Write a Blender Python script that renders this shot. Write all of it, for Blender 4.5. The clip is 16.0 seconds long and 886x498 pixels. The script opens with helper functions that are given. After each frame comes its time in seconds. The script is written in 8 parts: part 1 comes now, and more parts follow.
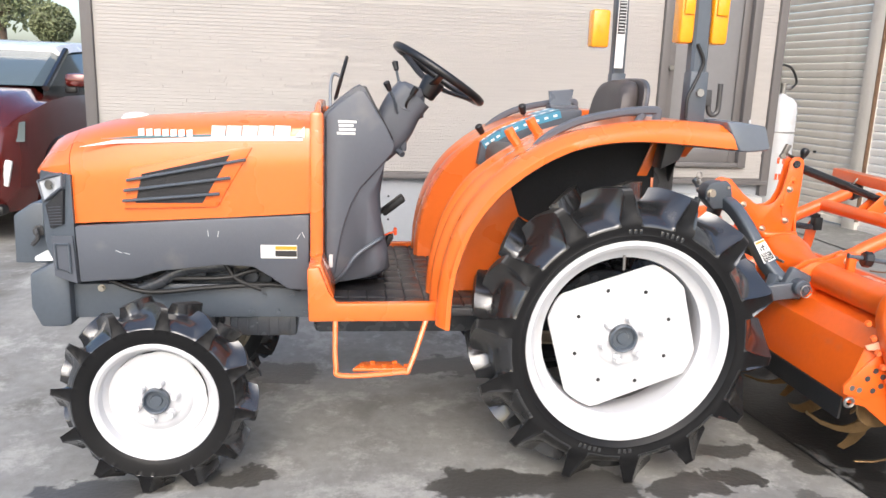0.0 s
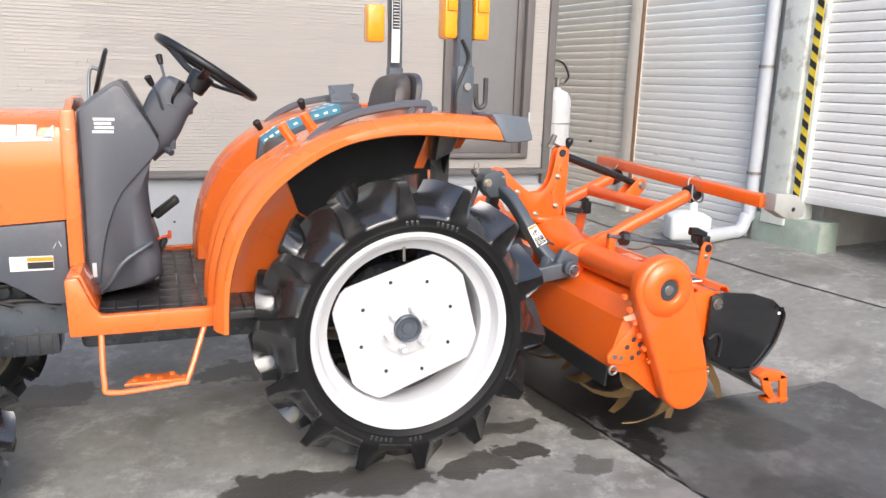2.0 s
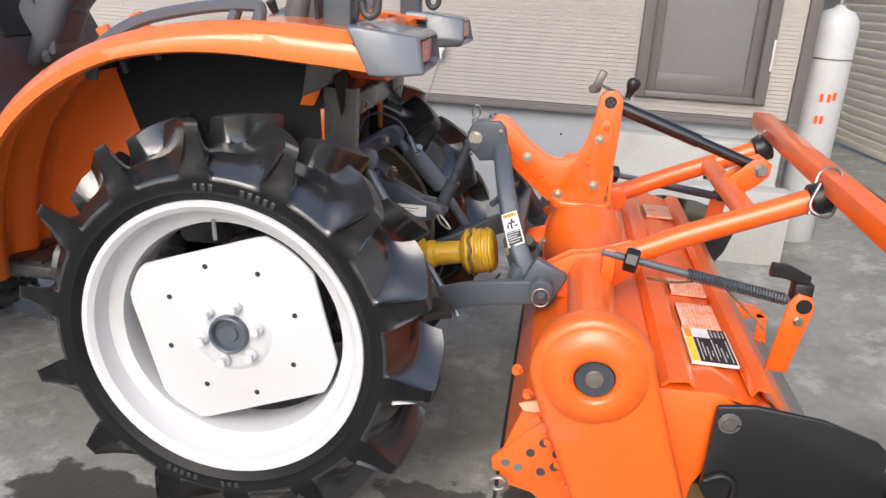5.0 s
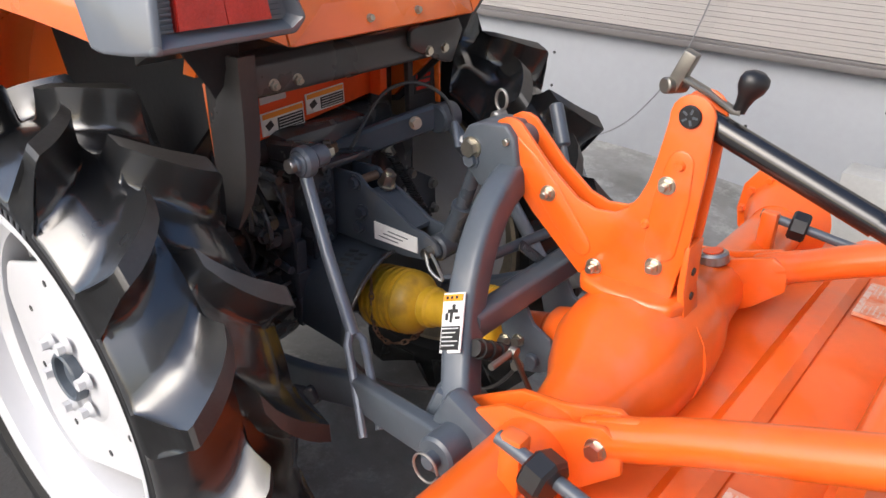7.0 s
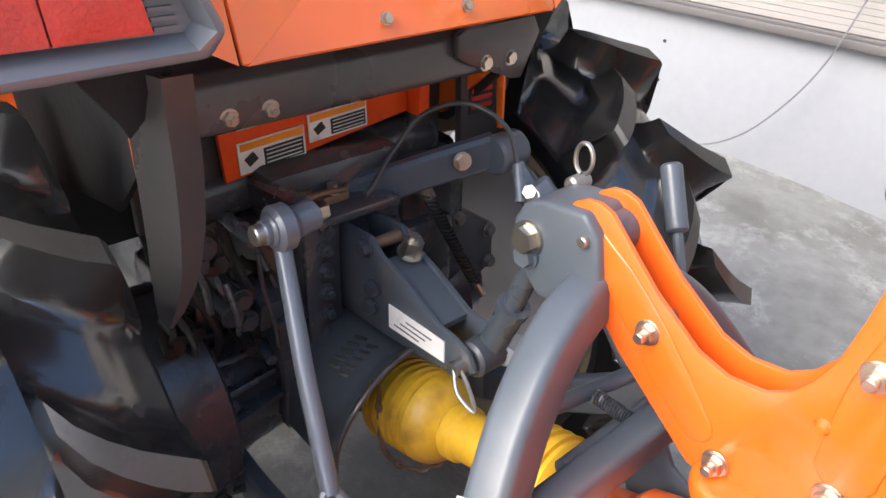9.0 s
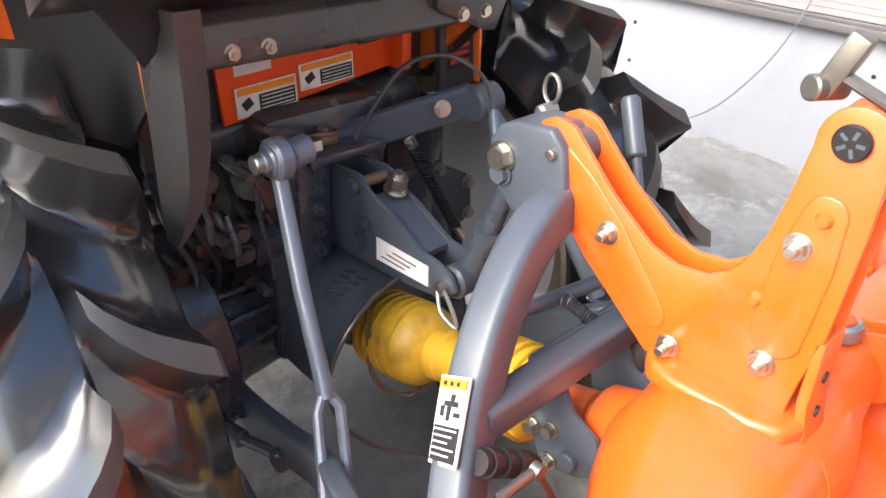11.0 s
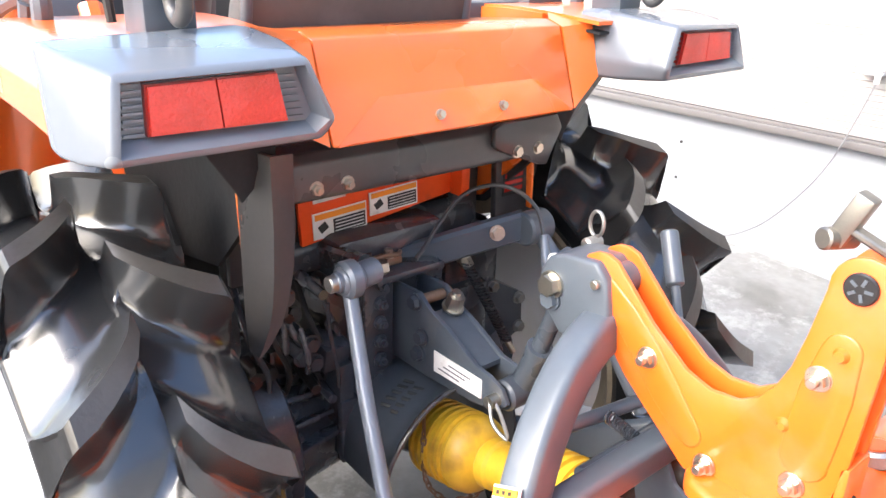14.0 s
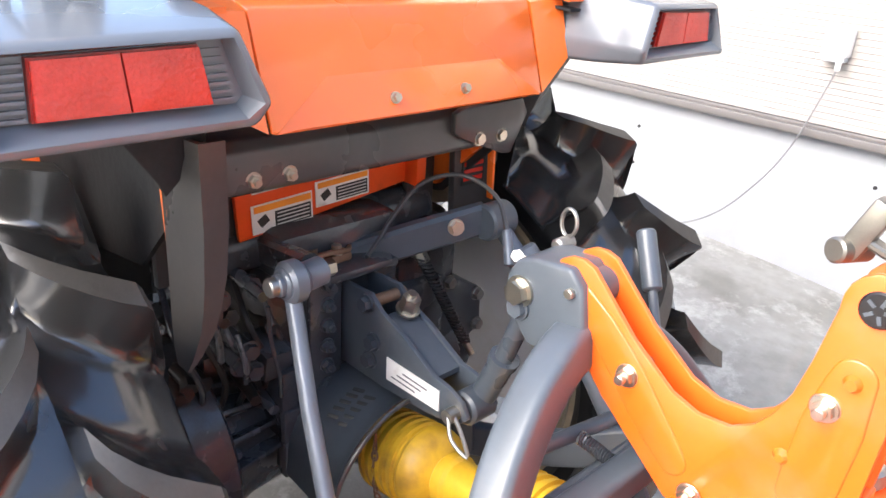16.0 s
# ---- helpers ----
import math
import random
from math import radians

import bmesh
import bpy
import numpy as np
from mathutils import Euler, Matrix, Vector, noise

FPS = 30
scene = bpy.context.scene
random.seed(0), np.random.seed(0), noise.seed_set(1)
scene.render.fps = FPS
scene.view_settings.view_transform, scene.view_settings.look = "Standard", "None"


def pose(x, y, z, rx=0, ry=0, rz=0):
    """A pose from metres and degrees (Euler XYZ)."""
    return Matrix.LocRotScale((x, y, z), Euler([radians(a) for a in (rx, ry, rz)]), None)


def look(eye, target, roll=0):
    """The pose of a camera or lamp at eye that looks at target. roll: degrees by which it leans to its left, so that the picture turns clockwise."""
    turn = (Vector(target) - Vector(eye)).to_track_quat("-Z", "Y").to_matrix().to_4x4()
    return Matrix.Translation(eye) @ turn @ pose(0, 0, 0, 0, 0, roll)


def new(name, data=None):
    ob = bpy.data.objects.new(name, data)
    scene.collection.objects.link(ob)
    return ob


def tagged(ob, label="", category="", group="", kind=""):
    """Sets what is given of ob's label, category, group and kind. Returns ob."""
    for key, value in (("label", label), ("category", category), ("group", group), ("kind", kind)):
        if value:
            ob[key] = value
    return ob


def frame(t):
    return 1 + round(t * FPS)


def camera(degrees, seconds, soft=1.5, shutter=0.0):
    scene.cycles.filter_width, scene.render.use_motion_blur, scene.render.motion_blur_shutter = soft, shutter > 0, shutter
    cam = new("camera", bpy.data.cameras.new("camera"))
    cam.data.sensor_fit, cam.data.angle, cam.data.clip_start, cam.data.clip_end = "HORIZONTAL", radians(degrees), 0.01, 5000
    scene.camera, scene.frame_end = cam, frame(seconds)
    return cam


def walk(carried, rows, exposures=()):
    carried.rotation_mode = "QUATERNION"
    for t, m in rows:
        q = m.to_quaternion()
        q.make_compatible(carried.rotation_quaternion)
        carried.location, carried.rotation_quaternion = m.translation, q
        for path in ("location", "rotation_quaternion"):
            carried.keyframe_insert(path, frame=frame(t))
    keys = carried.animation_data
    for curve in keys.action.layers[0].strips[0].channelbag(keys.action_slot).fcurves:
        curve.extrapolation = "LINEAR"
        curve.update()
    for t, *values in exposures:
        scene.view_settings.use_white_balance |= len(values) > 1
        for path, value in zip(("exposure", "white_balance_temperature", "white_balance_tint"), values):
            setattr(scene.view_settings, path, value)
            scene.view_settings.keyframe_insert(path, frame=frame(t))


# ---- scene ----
cam = camera(60.5, 16.0)
PATH = [
    (0, (-0.871, -2.816, 1.278), (-0.636, -0.877, 0.847), 2.0),
    (0.5, (-0.849, -2.819, 1.28), (-0.505, -0.896, 0.85), 2.1),
    (1, (-0.816, -2.828, 1.281), (-0.332, -0.935, 0.857), 2.2),
    (1.5, (-0.779, -2.832, 1.282), (-0.165, -0.976, 0.858), 2.1),
    (2, (-0.765, -2.827, 1.279), (-0.058, -1.005, 0.852), 1.9),
    (2.5, (-0.705, -2.783, 1.257), (-0.012, -0.967, 0.785), -0.5),
    (3, (-0.437, -2.778, 1.253), (0.052, -0.908, 0.739), -0.8),
    (3.5, (-0.127, -2.682, 1.229), (0.232, -0.774, 0.75), -3.7),
    (3.7, (-0.003, -2.606, 1.247), (0.277, -0.698, 0.719), -1.3),
    (5.8, (1.061, -1.637, 1.313), (0.328, 0.053, 0.534), -0.2),
    (6, (1.135, -1.52, 1.34), (0.275, 0.083, 0.509), -1.1),
    (6.3, (1.164, -1.35, 1.313), (0.222, 0.237, 0.541), -0.6),
    (6.5, (1.179, -1.224, 1.306), (0.16, 0.294, 0.496), -0.5),
    (7, (1.183, -0.981, 1.29), (0.046, 0.397, 0.39), 1.2),
    (7.5, (1.134, -0.782, 1.276), (-0.129, 0.393, 0.264), 1.1),
    (8, (0.996, -0.646, 1.261), (-0.221, 0.556, 0.224), 1.8),
    (8.5, (0.908, -0.587, 1.257), (-0.292, 0.631, 0.219), 2.5),
    (9, (0.908, -0.585, 1.249), (-0.357, 0.612, 0.266), 2.3),
    (9.2, (0.916, -0.608, 1.219), (-0.325, 0.607, 0.229), 0.5),
    (11.3, (1.038, -0.683, 1.216), (-0.196, 0.552, 0.241), 3.1),
    (11.5, (1.073, -0.696, 1.228), (-0.209, 0.524, 0.295), 2.6),
    (12, (1.113, -0.724, 1.254), (-0.264, 0.463, 0.421), 1.3),
    (12.5, (1.126, -0.74, 1.277), (-0.298, 0.454, 0.537), 0.6),
    (13, (1.11, -0.736, 1.285), (-0.304, 0.489, 0.577), 1.2),
    (13.5, (1.078, -0.732, 1.281), (-0.317, 0.499, 0.546), 2.2),
    (14, (1.044, -0.731, 1.281), (-0.36, 0.48, 0.53), 2.0),
    (14.5, (1.034, -0.712, 1.301), (-0.378, 0.521, 0.604), 1.9),
    (15, (1.035, -0.705, 1.306), (-0.374, 0.55, 0.642), 2.0),
    (15.5, (1.02, -0.688, 1.296), (-0.369, 0.576, 0.606), 2.1),
    (16, (0.957, -0.664, 1.264), (-0.342, 0.631, 0.468), 3.9),
]
EXPOSURES = [(0, 1.18), (2.5, 1.0), (3.7, 0.88), (5.8, 0.9), (7.0, 1.05), (9.0, 1.78), (11.5, 2.15), (12.5, 2.44), (14.5, 2.5), (16.0, 2.28)]
walk(cam, [(t, look(eye, target, roll)) for t, eye, target, roll in PATH], EXPOSURES)

# ---- light ----
SUN_AZ, SUN_EL = 188.0, 40.0
world = bpy.data.worlds.new("sky")
scene.world = world
world.use_nodes = True
wn = world.node_tree
sky = wn.nodes.new("ShaderNodeTexSky")
sky.sky_type = "NISHITA"
sky.sun_disc = False
sky.sun_elevation = radians(SUN_EL)
sky.sun_rotation = radians(SUN_AZ)
sky.air_density, sky.dust_density, sky.ozone_density = 1.0, 3.0, 1.2
soft_white = wn.nodes.new("ShaderNodeHueSaturation")
soft_white.inputs["Saturation"].default_value = 1.1
wn.links.new(sky.outputs[0], soft_white.inputs["Color"])
wn.links.new(soft_white.outputs[0], wn.nodes["Background"].inputs["Color"])
wn.nodes["Background"].inputs["Strength"].default_value = 0.15
sun = new("sun", bpy.data.lights.new("sun", "SUN"))
sun.data.energy, sun.data.angle, sun.data.color = 0.8, radians(40), (0.97, 0.985, 1.0)
sun.rotation_euler = (radians(90 - SUN_EL), 0, radians(180 - SUN_AZ))


# ---- materials ----
def mat(name, color, rough=0.5, metal=0.0, var=0.12, scale=5.0, bump=0.0, bscale=60.0, dirt=None, coat=0.0,
        rvar=0.1, spec=0.5, stretch=(1, 1, 1), island=0.0):
    """A painted or raw surface: colour drift at two scales, roughness drift, fine relief, patches of dirt or wear."""
    m = bpy.data.materials.new(name)
    m.use_nodes = True
    nt = m.node_tree
    n, ln = nt.nodes, nt.links
    b = n["Principled BSDF"]
    b.inputs["Metallic"].default_value = metal
    b.inputs["Coat Weight"].default_value = coat
    b.inputs["Coat Roughness"].default_value = 0.1
    b.inputs["Coat IOR"].default_value = 1.5
    b.inputs["Specular IOR Level"].default_value = spec
    tc = n.new("ShaderNodeTexCoord")
    mp = n.new("ShaderNodeMapping")
    mp.inputs["Scale"].default_value = stretch
    ln.new(tc.outputs["Object"], mp.inputs["Vector"])

    def noise_tex(s, detail=5.0):
        t = n.new("ShaderNodeTexNoise")
        t.inputs["Scale"].default_value, t.inputs["Detail"].default_value = s, detail
        ln.new(mp.outputs["Vector"], t.inputs["Vector"])
        return t

    def math_node(op, a, c):
        t = n.new("ShaderNodeMath")
        t.operation = op
        for i, v in enumerate((a, c)):
            if isinstance(v, float):
                t.inputs[i].default_value = v
            else:
                ln.new(v, t.inputs[i])
        return t.outputs[0]
    large, fine = noise_tex(scale, 4.0), noise_tex(scale * 14, 3.0)
    mixed = math_node("ADD", math_node("MULTIPLY", large.outputs["Fac"], 0.65), math_node("MULTIPLY", fine.outputs["Fac"], 0.35))
    if island:
        info = n.new("ShaderNodeNewGeometry")
        oinfo = n.new("ShaderNodeObjectInfo")
        r = math_node("ADD", info.outputs["Random Per Island"], oinfo.outputs["Random"])
        r = math_node("MULTIPLY", math_node("SUBTRACT", math_node("FRACT", r, 0.0), 0.5), float(island))
        mixed = math_node("ADD", mixed, r)
    ramp = n.new("ShaderNodeMapRange")
    ramp.inputs["From Min"].default_value, ramp.inputs["From Max"].default_value = 0.25, 0.75
    ramp.inputs["To Min"].default_value, ramp.inputs["To Max"].default_value = 1 - var, 1 + var
    ramp.clamp = False
    ln.new(mixed, ramp.inputs["Value"])
    sc = n.new("ShaderNodeVectorMath")
    sc.operation = "SCALE"
    sc.inputs[0].default_value = color
    ln.new(ramp.outputs[0], sc.inputs["Scale"])
    out = sc.outputs[0]
    if dirt:
        dcol, amount, dscale = dirt
        dn = noise_tex(dscale, 8.0)
        dr = n.new("ShaderNodeMapRange")
        dr.inputs["From Min"].default_value, dr.inputs["From Max"].default_value = 0.62 - 0.25 * amount, 0.74
        dr.inputs["To Max"].default_value = min(1.0, 0.4 + amount)
        ln.new(dn.outputs["Fac"], dr.inputs["Value"])
        mx = n.new("ShaderNodeMix")
        mx.data_type = "RGBA"
        mx.inputs["B"].default_value = (*dcol, 1)
        ln.new(dr.outputs[0], mx.inputs["Factor"])
        ln.new(out, mx.inputs["A"])
        out = mx.outputs["Result"]
    ln.new(out, b.inputs["Base Color"])
    rr = n.new("ShaderNodeMapRange")
    rr.inputs["To Min"].default_value, rr.inputs["To Max"].default_value = max(0.02, rough - rvar), min(1, rough + rvar)
    ln.new(large.outputs["Fac"], rr.inputs["Value"])
    ln.new(rr.outputs[0], b.inputs["Roughness"])
    if bump:
        bt = noise_tex(bscale, 4.0)
        bp = n.new("ShaderNodeBump")
        bp.inputs["Strength"].default_value, bp.inputs["Distance"].default_value = bump, 0.004
        ln.new(bt.outputs["Fac"], bp.inputs["Height"])
        ln.new(bp.outputs[0], b.inputs["Normal"])
    return m


ORANGE = mat("orange_paint", (0.8, 0.158, 0.024), 0.28, var=0.06, scale=3, coat=0.7, bump=0.03, bscale=14, rvar=0.08)
ORANGE_WORN = mat("tiller_orange_paint", (0.82, 0.125, 0.011), 0.34, var=0.08, scale=4, coat=0.5, bump=0.06, bscale=22, dirt=((0.55, 0.16, 0.08), 0.1, 9))
RED_ORANGE = mat("red_orange_plate", (0.82, 0.09, 0.014), 0.4, var=0.1, scale=8, dirt=((0.08, 0.03, 0.02), 0.15, 14))
GREY = mat("slate_grey_paint", (0.078, 0.093, 0.111), 0.34, var=0.12, scale=6, bump=0.05, bscale=40, dirt=((0.16, 0.15, 0.14), 0.04, 7))
GREY_PLASTIC = mat("grey_plastic", (0.085, 0.093, 0.11), 0.45, var=0.08, scale=5, bump=0.12, bscale=180, dirt=((0.19, 0.18, 0.17), 0.06, 5))
DARK_SLATE = mat("oily_dark_slate_paint", (0.047, 0.056, 0.068), 0.32, var=0.18, scale=8, bump=0.06, bscale=40, dirt=((0.09, 0.08, 0.07), 0.1, 11))
LAMP_GREY = mat("lamp_housing_grey", (0.132, 0.147, 0.168), 0.26, var=0.05, scale=4, coat=0.4)
SILVER_GREY = mat("silver_grey_paint", (0.15, 0.17, 0.2), 0.34, metal=0.2, var=0.1, scale=12, bump=0.05, bscale=40, dirt=((0.05, 0.045, 0.04), 0.08, 12))
SLATE_MID = mat("slate_linkage_paint", (0.062, 0.074, 0.09), 0.3, var=0.15, scale=8, bump=0.06, bscale=40, dirt=((0.11, 0.1, 0.09), 0.1, 14))
CAST = mat("oily_black_casting", (0.05, 0.055, 0.063), 0.26, var=0.3, scale=16, bump=0.22, bscale=70, dirt=((0.06, 0.05, 0.04), 0.2, 10), coat=0.25)
DARK_FRAME = mat("dark_frame_paint", (0.05, 0.049, 0.05), 0.3, var=0.18, scale=8, bump=0.06, bscale=50, dirt=((0.09, 0.08, 0.07), 0.1, 8))
TYRE = mat("polished_tyre_rubber", (0.018, 0.0185, 0.0195), 0.24, var=0.2, scale=9, bump=0.07, bscale=14, dirt=((0.03, 0.027, 0.023), 0.1, 7), rvar=0.1, spec=0.9, coat=0.45)
TYRE_SIDE = mat("matt_tyre_sidewall", (0.008, 0.008, 0.0085), 0.46, var=0.25, scale=8, bump=0.12, bscale=50, spec=0.22, rvar=0.12)
TYRE_TOP = mat("dusty_worn_tread", (0.037, 0.0355, 0.034), 0.36, var=0.3, scale=14, bump=0.2, bscale=60)
WHITE = mat("white_wheel_paint", (0.58, 0.58, 0.59), 0.34, var=0.03, scale=5, bump=0.03, bscale=30, dirt=((0.5, 0.48, 0.44), 0.05, 10), coat=0.2)
# black of the fender liners, also painted on the gusset as shade
LINER_SHADE = mat("matt_black_liner_and_shade", (0.02, 0.021, 0.023), 0.8, var=0.25, scale=10, bump=0.3, bscale=60, spec=0.2)
ZINC = mat("zinc_bolt", (0.52, 0.49, 0.42), 0.34, metal=1.0, var=0.15, scale=40)
CHROME = mat("worn_bright_plating", (0.2, 0.19, 0.168), 0.4, metal=0.75, var=0.12, scale=30)
STEEL = mat("worn_steel", (0.36, 0.35, 0.33), 0.4, metal=0.9, var=0.2, scale=20, dirt=((0.2, 0.1, 0.05), 0.2, 18))
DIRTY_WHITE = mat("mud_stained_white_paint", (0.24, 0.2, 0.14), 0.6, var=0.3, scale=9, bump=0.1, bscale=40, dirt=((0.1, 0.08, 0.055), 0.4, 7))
TINE = mat("earth_polished_tine", (0.27, 0.17, 0.075), 0.48, metal=0.3, var=0.3, scale=18, bump=0.3, bscale=60, dirt=((0.1, 0.06, 0.035), 0.3, 14))
RUST = mat("brown_rusted_steel", (0.2, 0.12, 0.075), 0.55, metal=0.4, var=0.3, scale=18, bump=0.3, bscale=60, dirt=((0.1, 0.06, 0.035), 0.35, 14))
BLACK = mat("black_plastic", (0.012, 0.012, 0.013), 0.38, var=0.15, scale=10, bump=0.05, bscale=80)
BLACK_GLOSS = mat("black_gloss_paint", (0.01, 0.01, 0.011), 0.18, var=0.1, scale=6, coat=0.4)
RUBBER = mat("black_rubber", (0.014, 0.014, 0.014), 0.55, var=0.2, scale=14, bump=0.1, bscale=90)
VINYL = mat("worn_seat_vinyl", (0.06, 0.052, 0.05), 0.48, var=0.15, scale=7, bump=0.15, bscale=130, dirt=((0.16, 0.14, 0.13), 0.16, 6))
YELLOW = mat("yellow_guard_plastic", (0.62, 0.37, 0.025), 0.42, var=0.16, scale=9, dirt=((0.16, 0.09, 0.035), 0.24, 16), bump=0.08)
MESHBLK = mat("vent_mesh", (0.018, 0.018, 0.02), 0.5, var=0.3, scale=60, bump=0.9, bscale=260)
BLUE = mat("blue_label_panel", (0.07, 0.25, 0.36), 0.35, var=0.1, scale=20)
PAPER = mat("white_label", (0.78, 0.78, 0.76), 0.45, var=0.06, scale=20, dirt=((0.3, 0.26, 0.22), 0.06, 25))
INK = mat("black_ink", (0.02, 0.02, 0.02), 0.5, var=0.2, scale=30)
LABEL_ORANGE = mat("orange_label_band", (0.85, 0.3, 0.02), 0.45, var=0.05)
LABEL_YELLOW = mat("yellow_label_band", (0.82, 0.62, 0.05), 0.45, var=0.05)
LABEL_SILVER = mat("faded_silver_label", (0.62, 0.63, 0.62), 0.4, var=0.15, scale=40, dirt=((0.3, 0.28, 0.25), 0.2, 30))
PALE_ORANGE = mat("faded_label_print", (0.82, 0.4, 0.26), 0.45, var=0.15, scale=40, dirt=((0.82, 0.15, 0.025), 0.55, 45))
FADED_WHITE = mat("rubbed_label_print", (0.8, 0.56, 0.45), 0.45, var=0.15, scale=60, dirt=((0.82, 0.17, 0.03), 0.5, 90))
TEAL = mat("teal_stripe", (0.1, 0.2, 0.22), 0.35, var=0.05)
SIDING = mat("beige_siding", (0.405, 0.38, 0.352), 0.75, var=0.1, scale=3, bump=0.5, bscale=55, stretch=(0.25, 1, 1), island=0.09)
BEIGE = mat("beige_backing", (0.4, 0.36, 0.33), 0.8, var=0.1, scale=4)
FOUND = mat("smooth_foundation_mortar", (0.335, 0.35, 0.368), 0.7, var=0.07, scale=2.2, bump=0.15, bscale=35, dirt=((0.36, 0.36, 0.36), 0.12, 2.5))
TRIM = mat("taupe_metal_trim", (0.135, 0.125, 0.12), 0.42, var=0.08, scale=6)
DOOR = mat("taupe_door_sheet", (0.19, 0.185, 0.185), 0.4, var=0.08, scale=2.5, coat=0.1)
SHUTTER = mat("cream_shutter_sheet", (0.7, 0.665, 0.6), 0.45, var=0.06, scale=2.5, dirt=((0.42, 0.36, 0.28), 0.06, 3))
SHUTTER_W = mat("pale_shutter_sheet", (0.78, 0.77, 0.74), 0.42, var=0.05, scale=2.5, dirt=((0.5, 0.46, 0.4), 0.05, 3))
PEEL = mat("peeling_green_white_paint", (0.62, 0.65, 0.6), 0.6, var=0.12, scale=7, bump=0.3, bscale=40, dirt=((0.1, 0.06, 0.035), 0.3, 9))
GREENBASE = mat("green_painted_plinth", (0.3, 0.36, 0.3), 0.7, var=0.2, scale=6, dirt=((0.5, 0.48, 0.45), 0.35, 7), bump=0.2)
CABLE = mat("grey_cable_sheath", (0.2, 0.2, 0.205), 0.5, var=0.05)
BARE = mat("bare_grey_bracket", (0.4, 0.4, 0.37), 0.5, metal=0.2, var=0.12, scale=14, dirt=((0.25, 0.16, 0.1), 0.12, 12))
PVC = mat("grey_pvc_pipe", (0.5, 0.52, 0.55), 0.4, var=0.06, scale=6)
TANK = mat("white_tank_paint", (0.52, 0.53, 0.54), 0.4, var=0.06, scale=7, dirt=((0.45, 0.42, 0.4), 0.08, 9))
JUG = mat("translucent_white_plastic", (0.68, 0.7, 0.7), 0.35, var=0.06, scale=8)
CAR_RED = mat("dark_red_car_paint", (0.11, 0.014, 0.011), 0.16, metal=0.3, var=0.06, coat=1.0)
CAR_WHITE = mat("white_car_roof", (0.75, 0.75, 0.75), 0.25, var=0.03, coat=0.6)
CAR_GLASS = mat("tinted_car_glass", (0.1, 0.125, 0.125), 0.05, var=0.05, spec=0.8)
LEAF = mat("clipped_leaf", (0.17, 0.19, 0.09), 0.5, var=0.35, scale=12, island=0.7)
LEAF2 = mat("pale_leaf", (0.2, 0.22, 0.1), 0.5, var=0.35, scale=9, island=0.7)
BARK = mat("bark", (0.13, 0.09, 0.06), 0.8, var=0.3, scale=20, bump=0.5, bscale=50)
MAT_FLOOR = mat("ribbed_floor_rubber", (0.02, 0.02, 0.022), 0.42, var=0.2, scale=9, dirt=((0.1, 0.09, 0.08), 0.2, 8), bump=0.1)
PLASTIC_RED = mat("red_lens", (0.5, 0.028, 0.018), 0.2, var=0.3, scale=24, bump=0.5, bscale=240, coat=0.5)
AMBER = mat("amber_lens", (0.95, 0.36, 0.01), 0.14, var=0.12, scale=30, bump=0.4, bscale=200, coat=0.6)
HEADLENS = mat("clear_headlamp_lens", (0.62, 0.64, 0.66), 0.1, metal=0.4, var=0.25, scale=30, bump=0.3, bscale=90, coat=1.0)
STRIPE_Y = mat("hazard_yellow", (0.8, 0.6, 0.05), 0.5, var=0.1, scale=10, dirt=((0.3, 0.22, 0.05), 0.15, 12))
RENDER_W = mat("weathered_mortar", (0.4, 0.4, 0.38), 0.8, var=0.15, scale=5, bump=0.3, bscale=30, dirt=((0.3, 0.29, 0.26), 0.25, 4))
ROOF = mat("dark_roof_sheet", (0.08, 0.08, 0.085), 0.6, var=0.1)


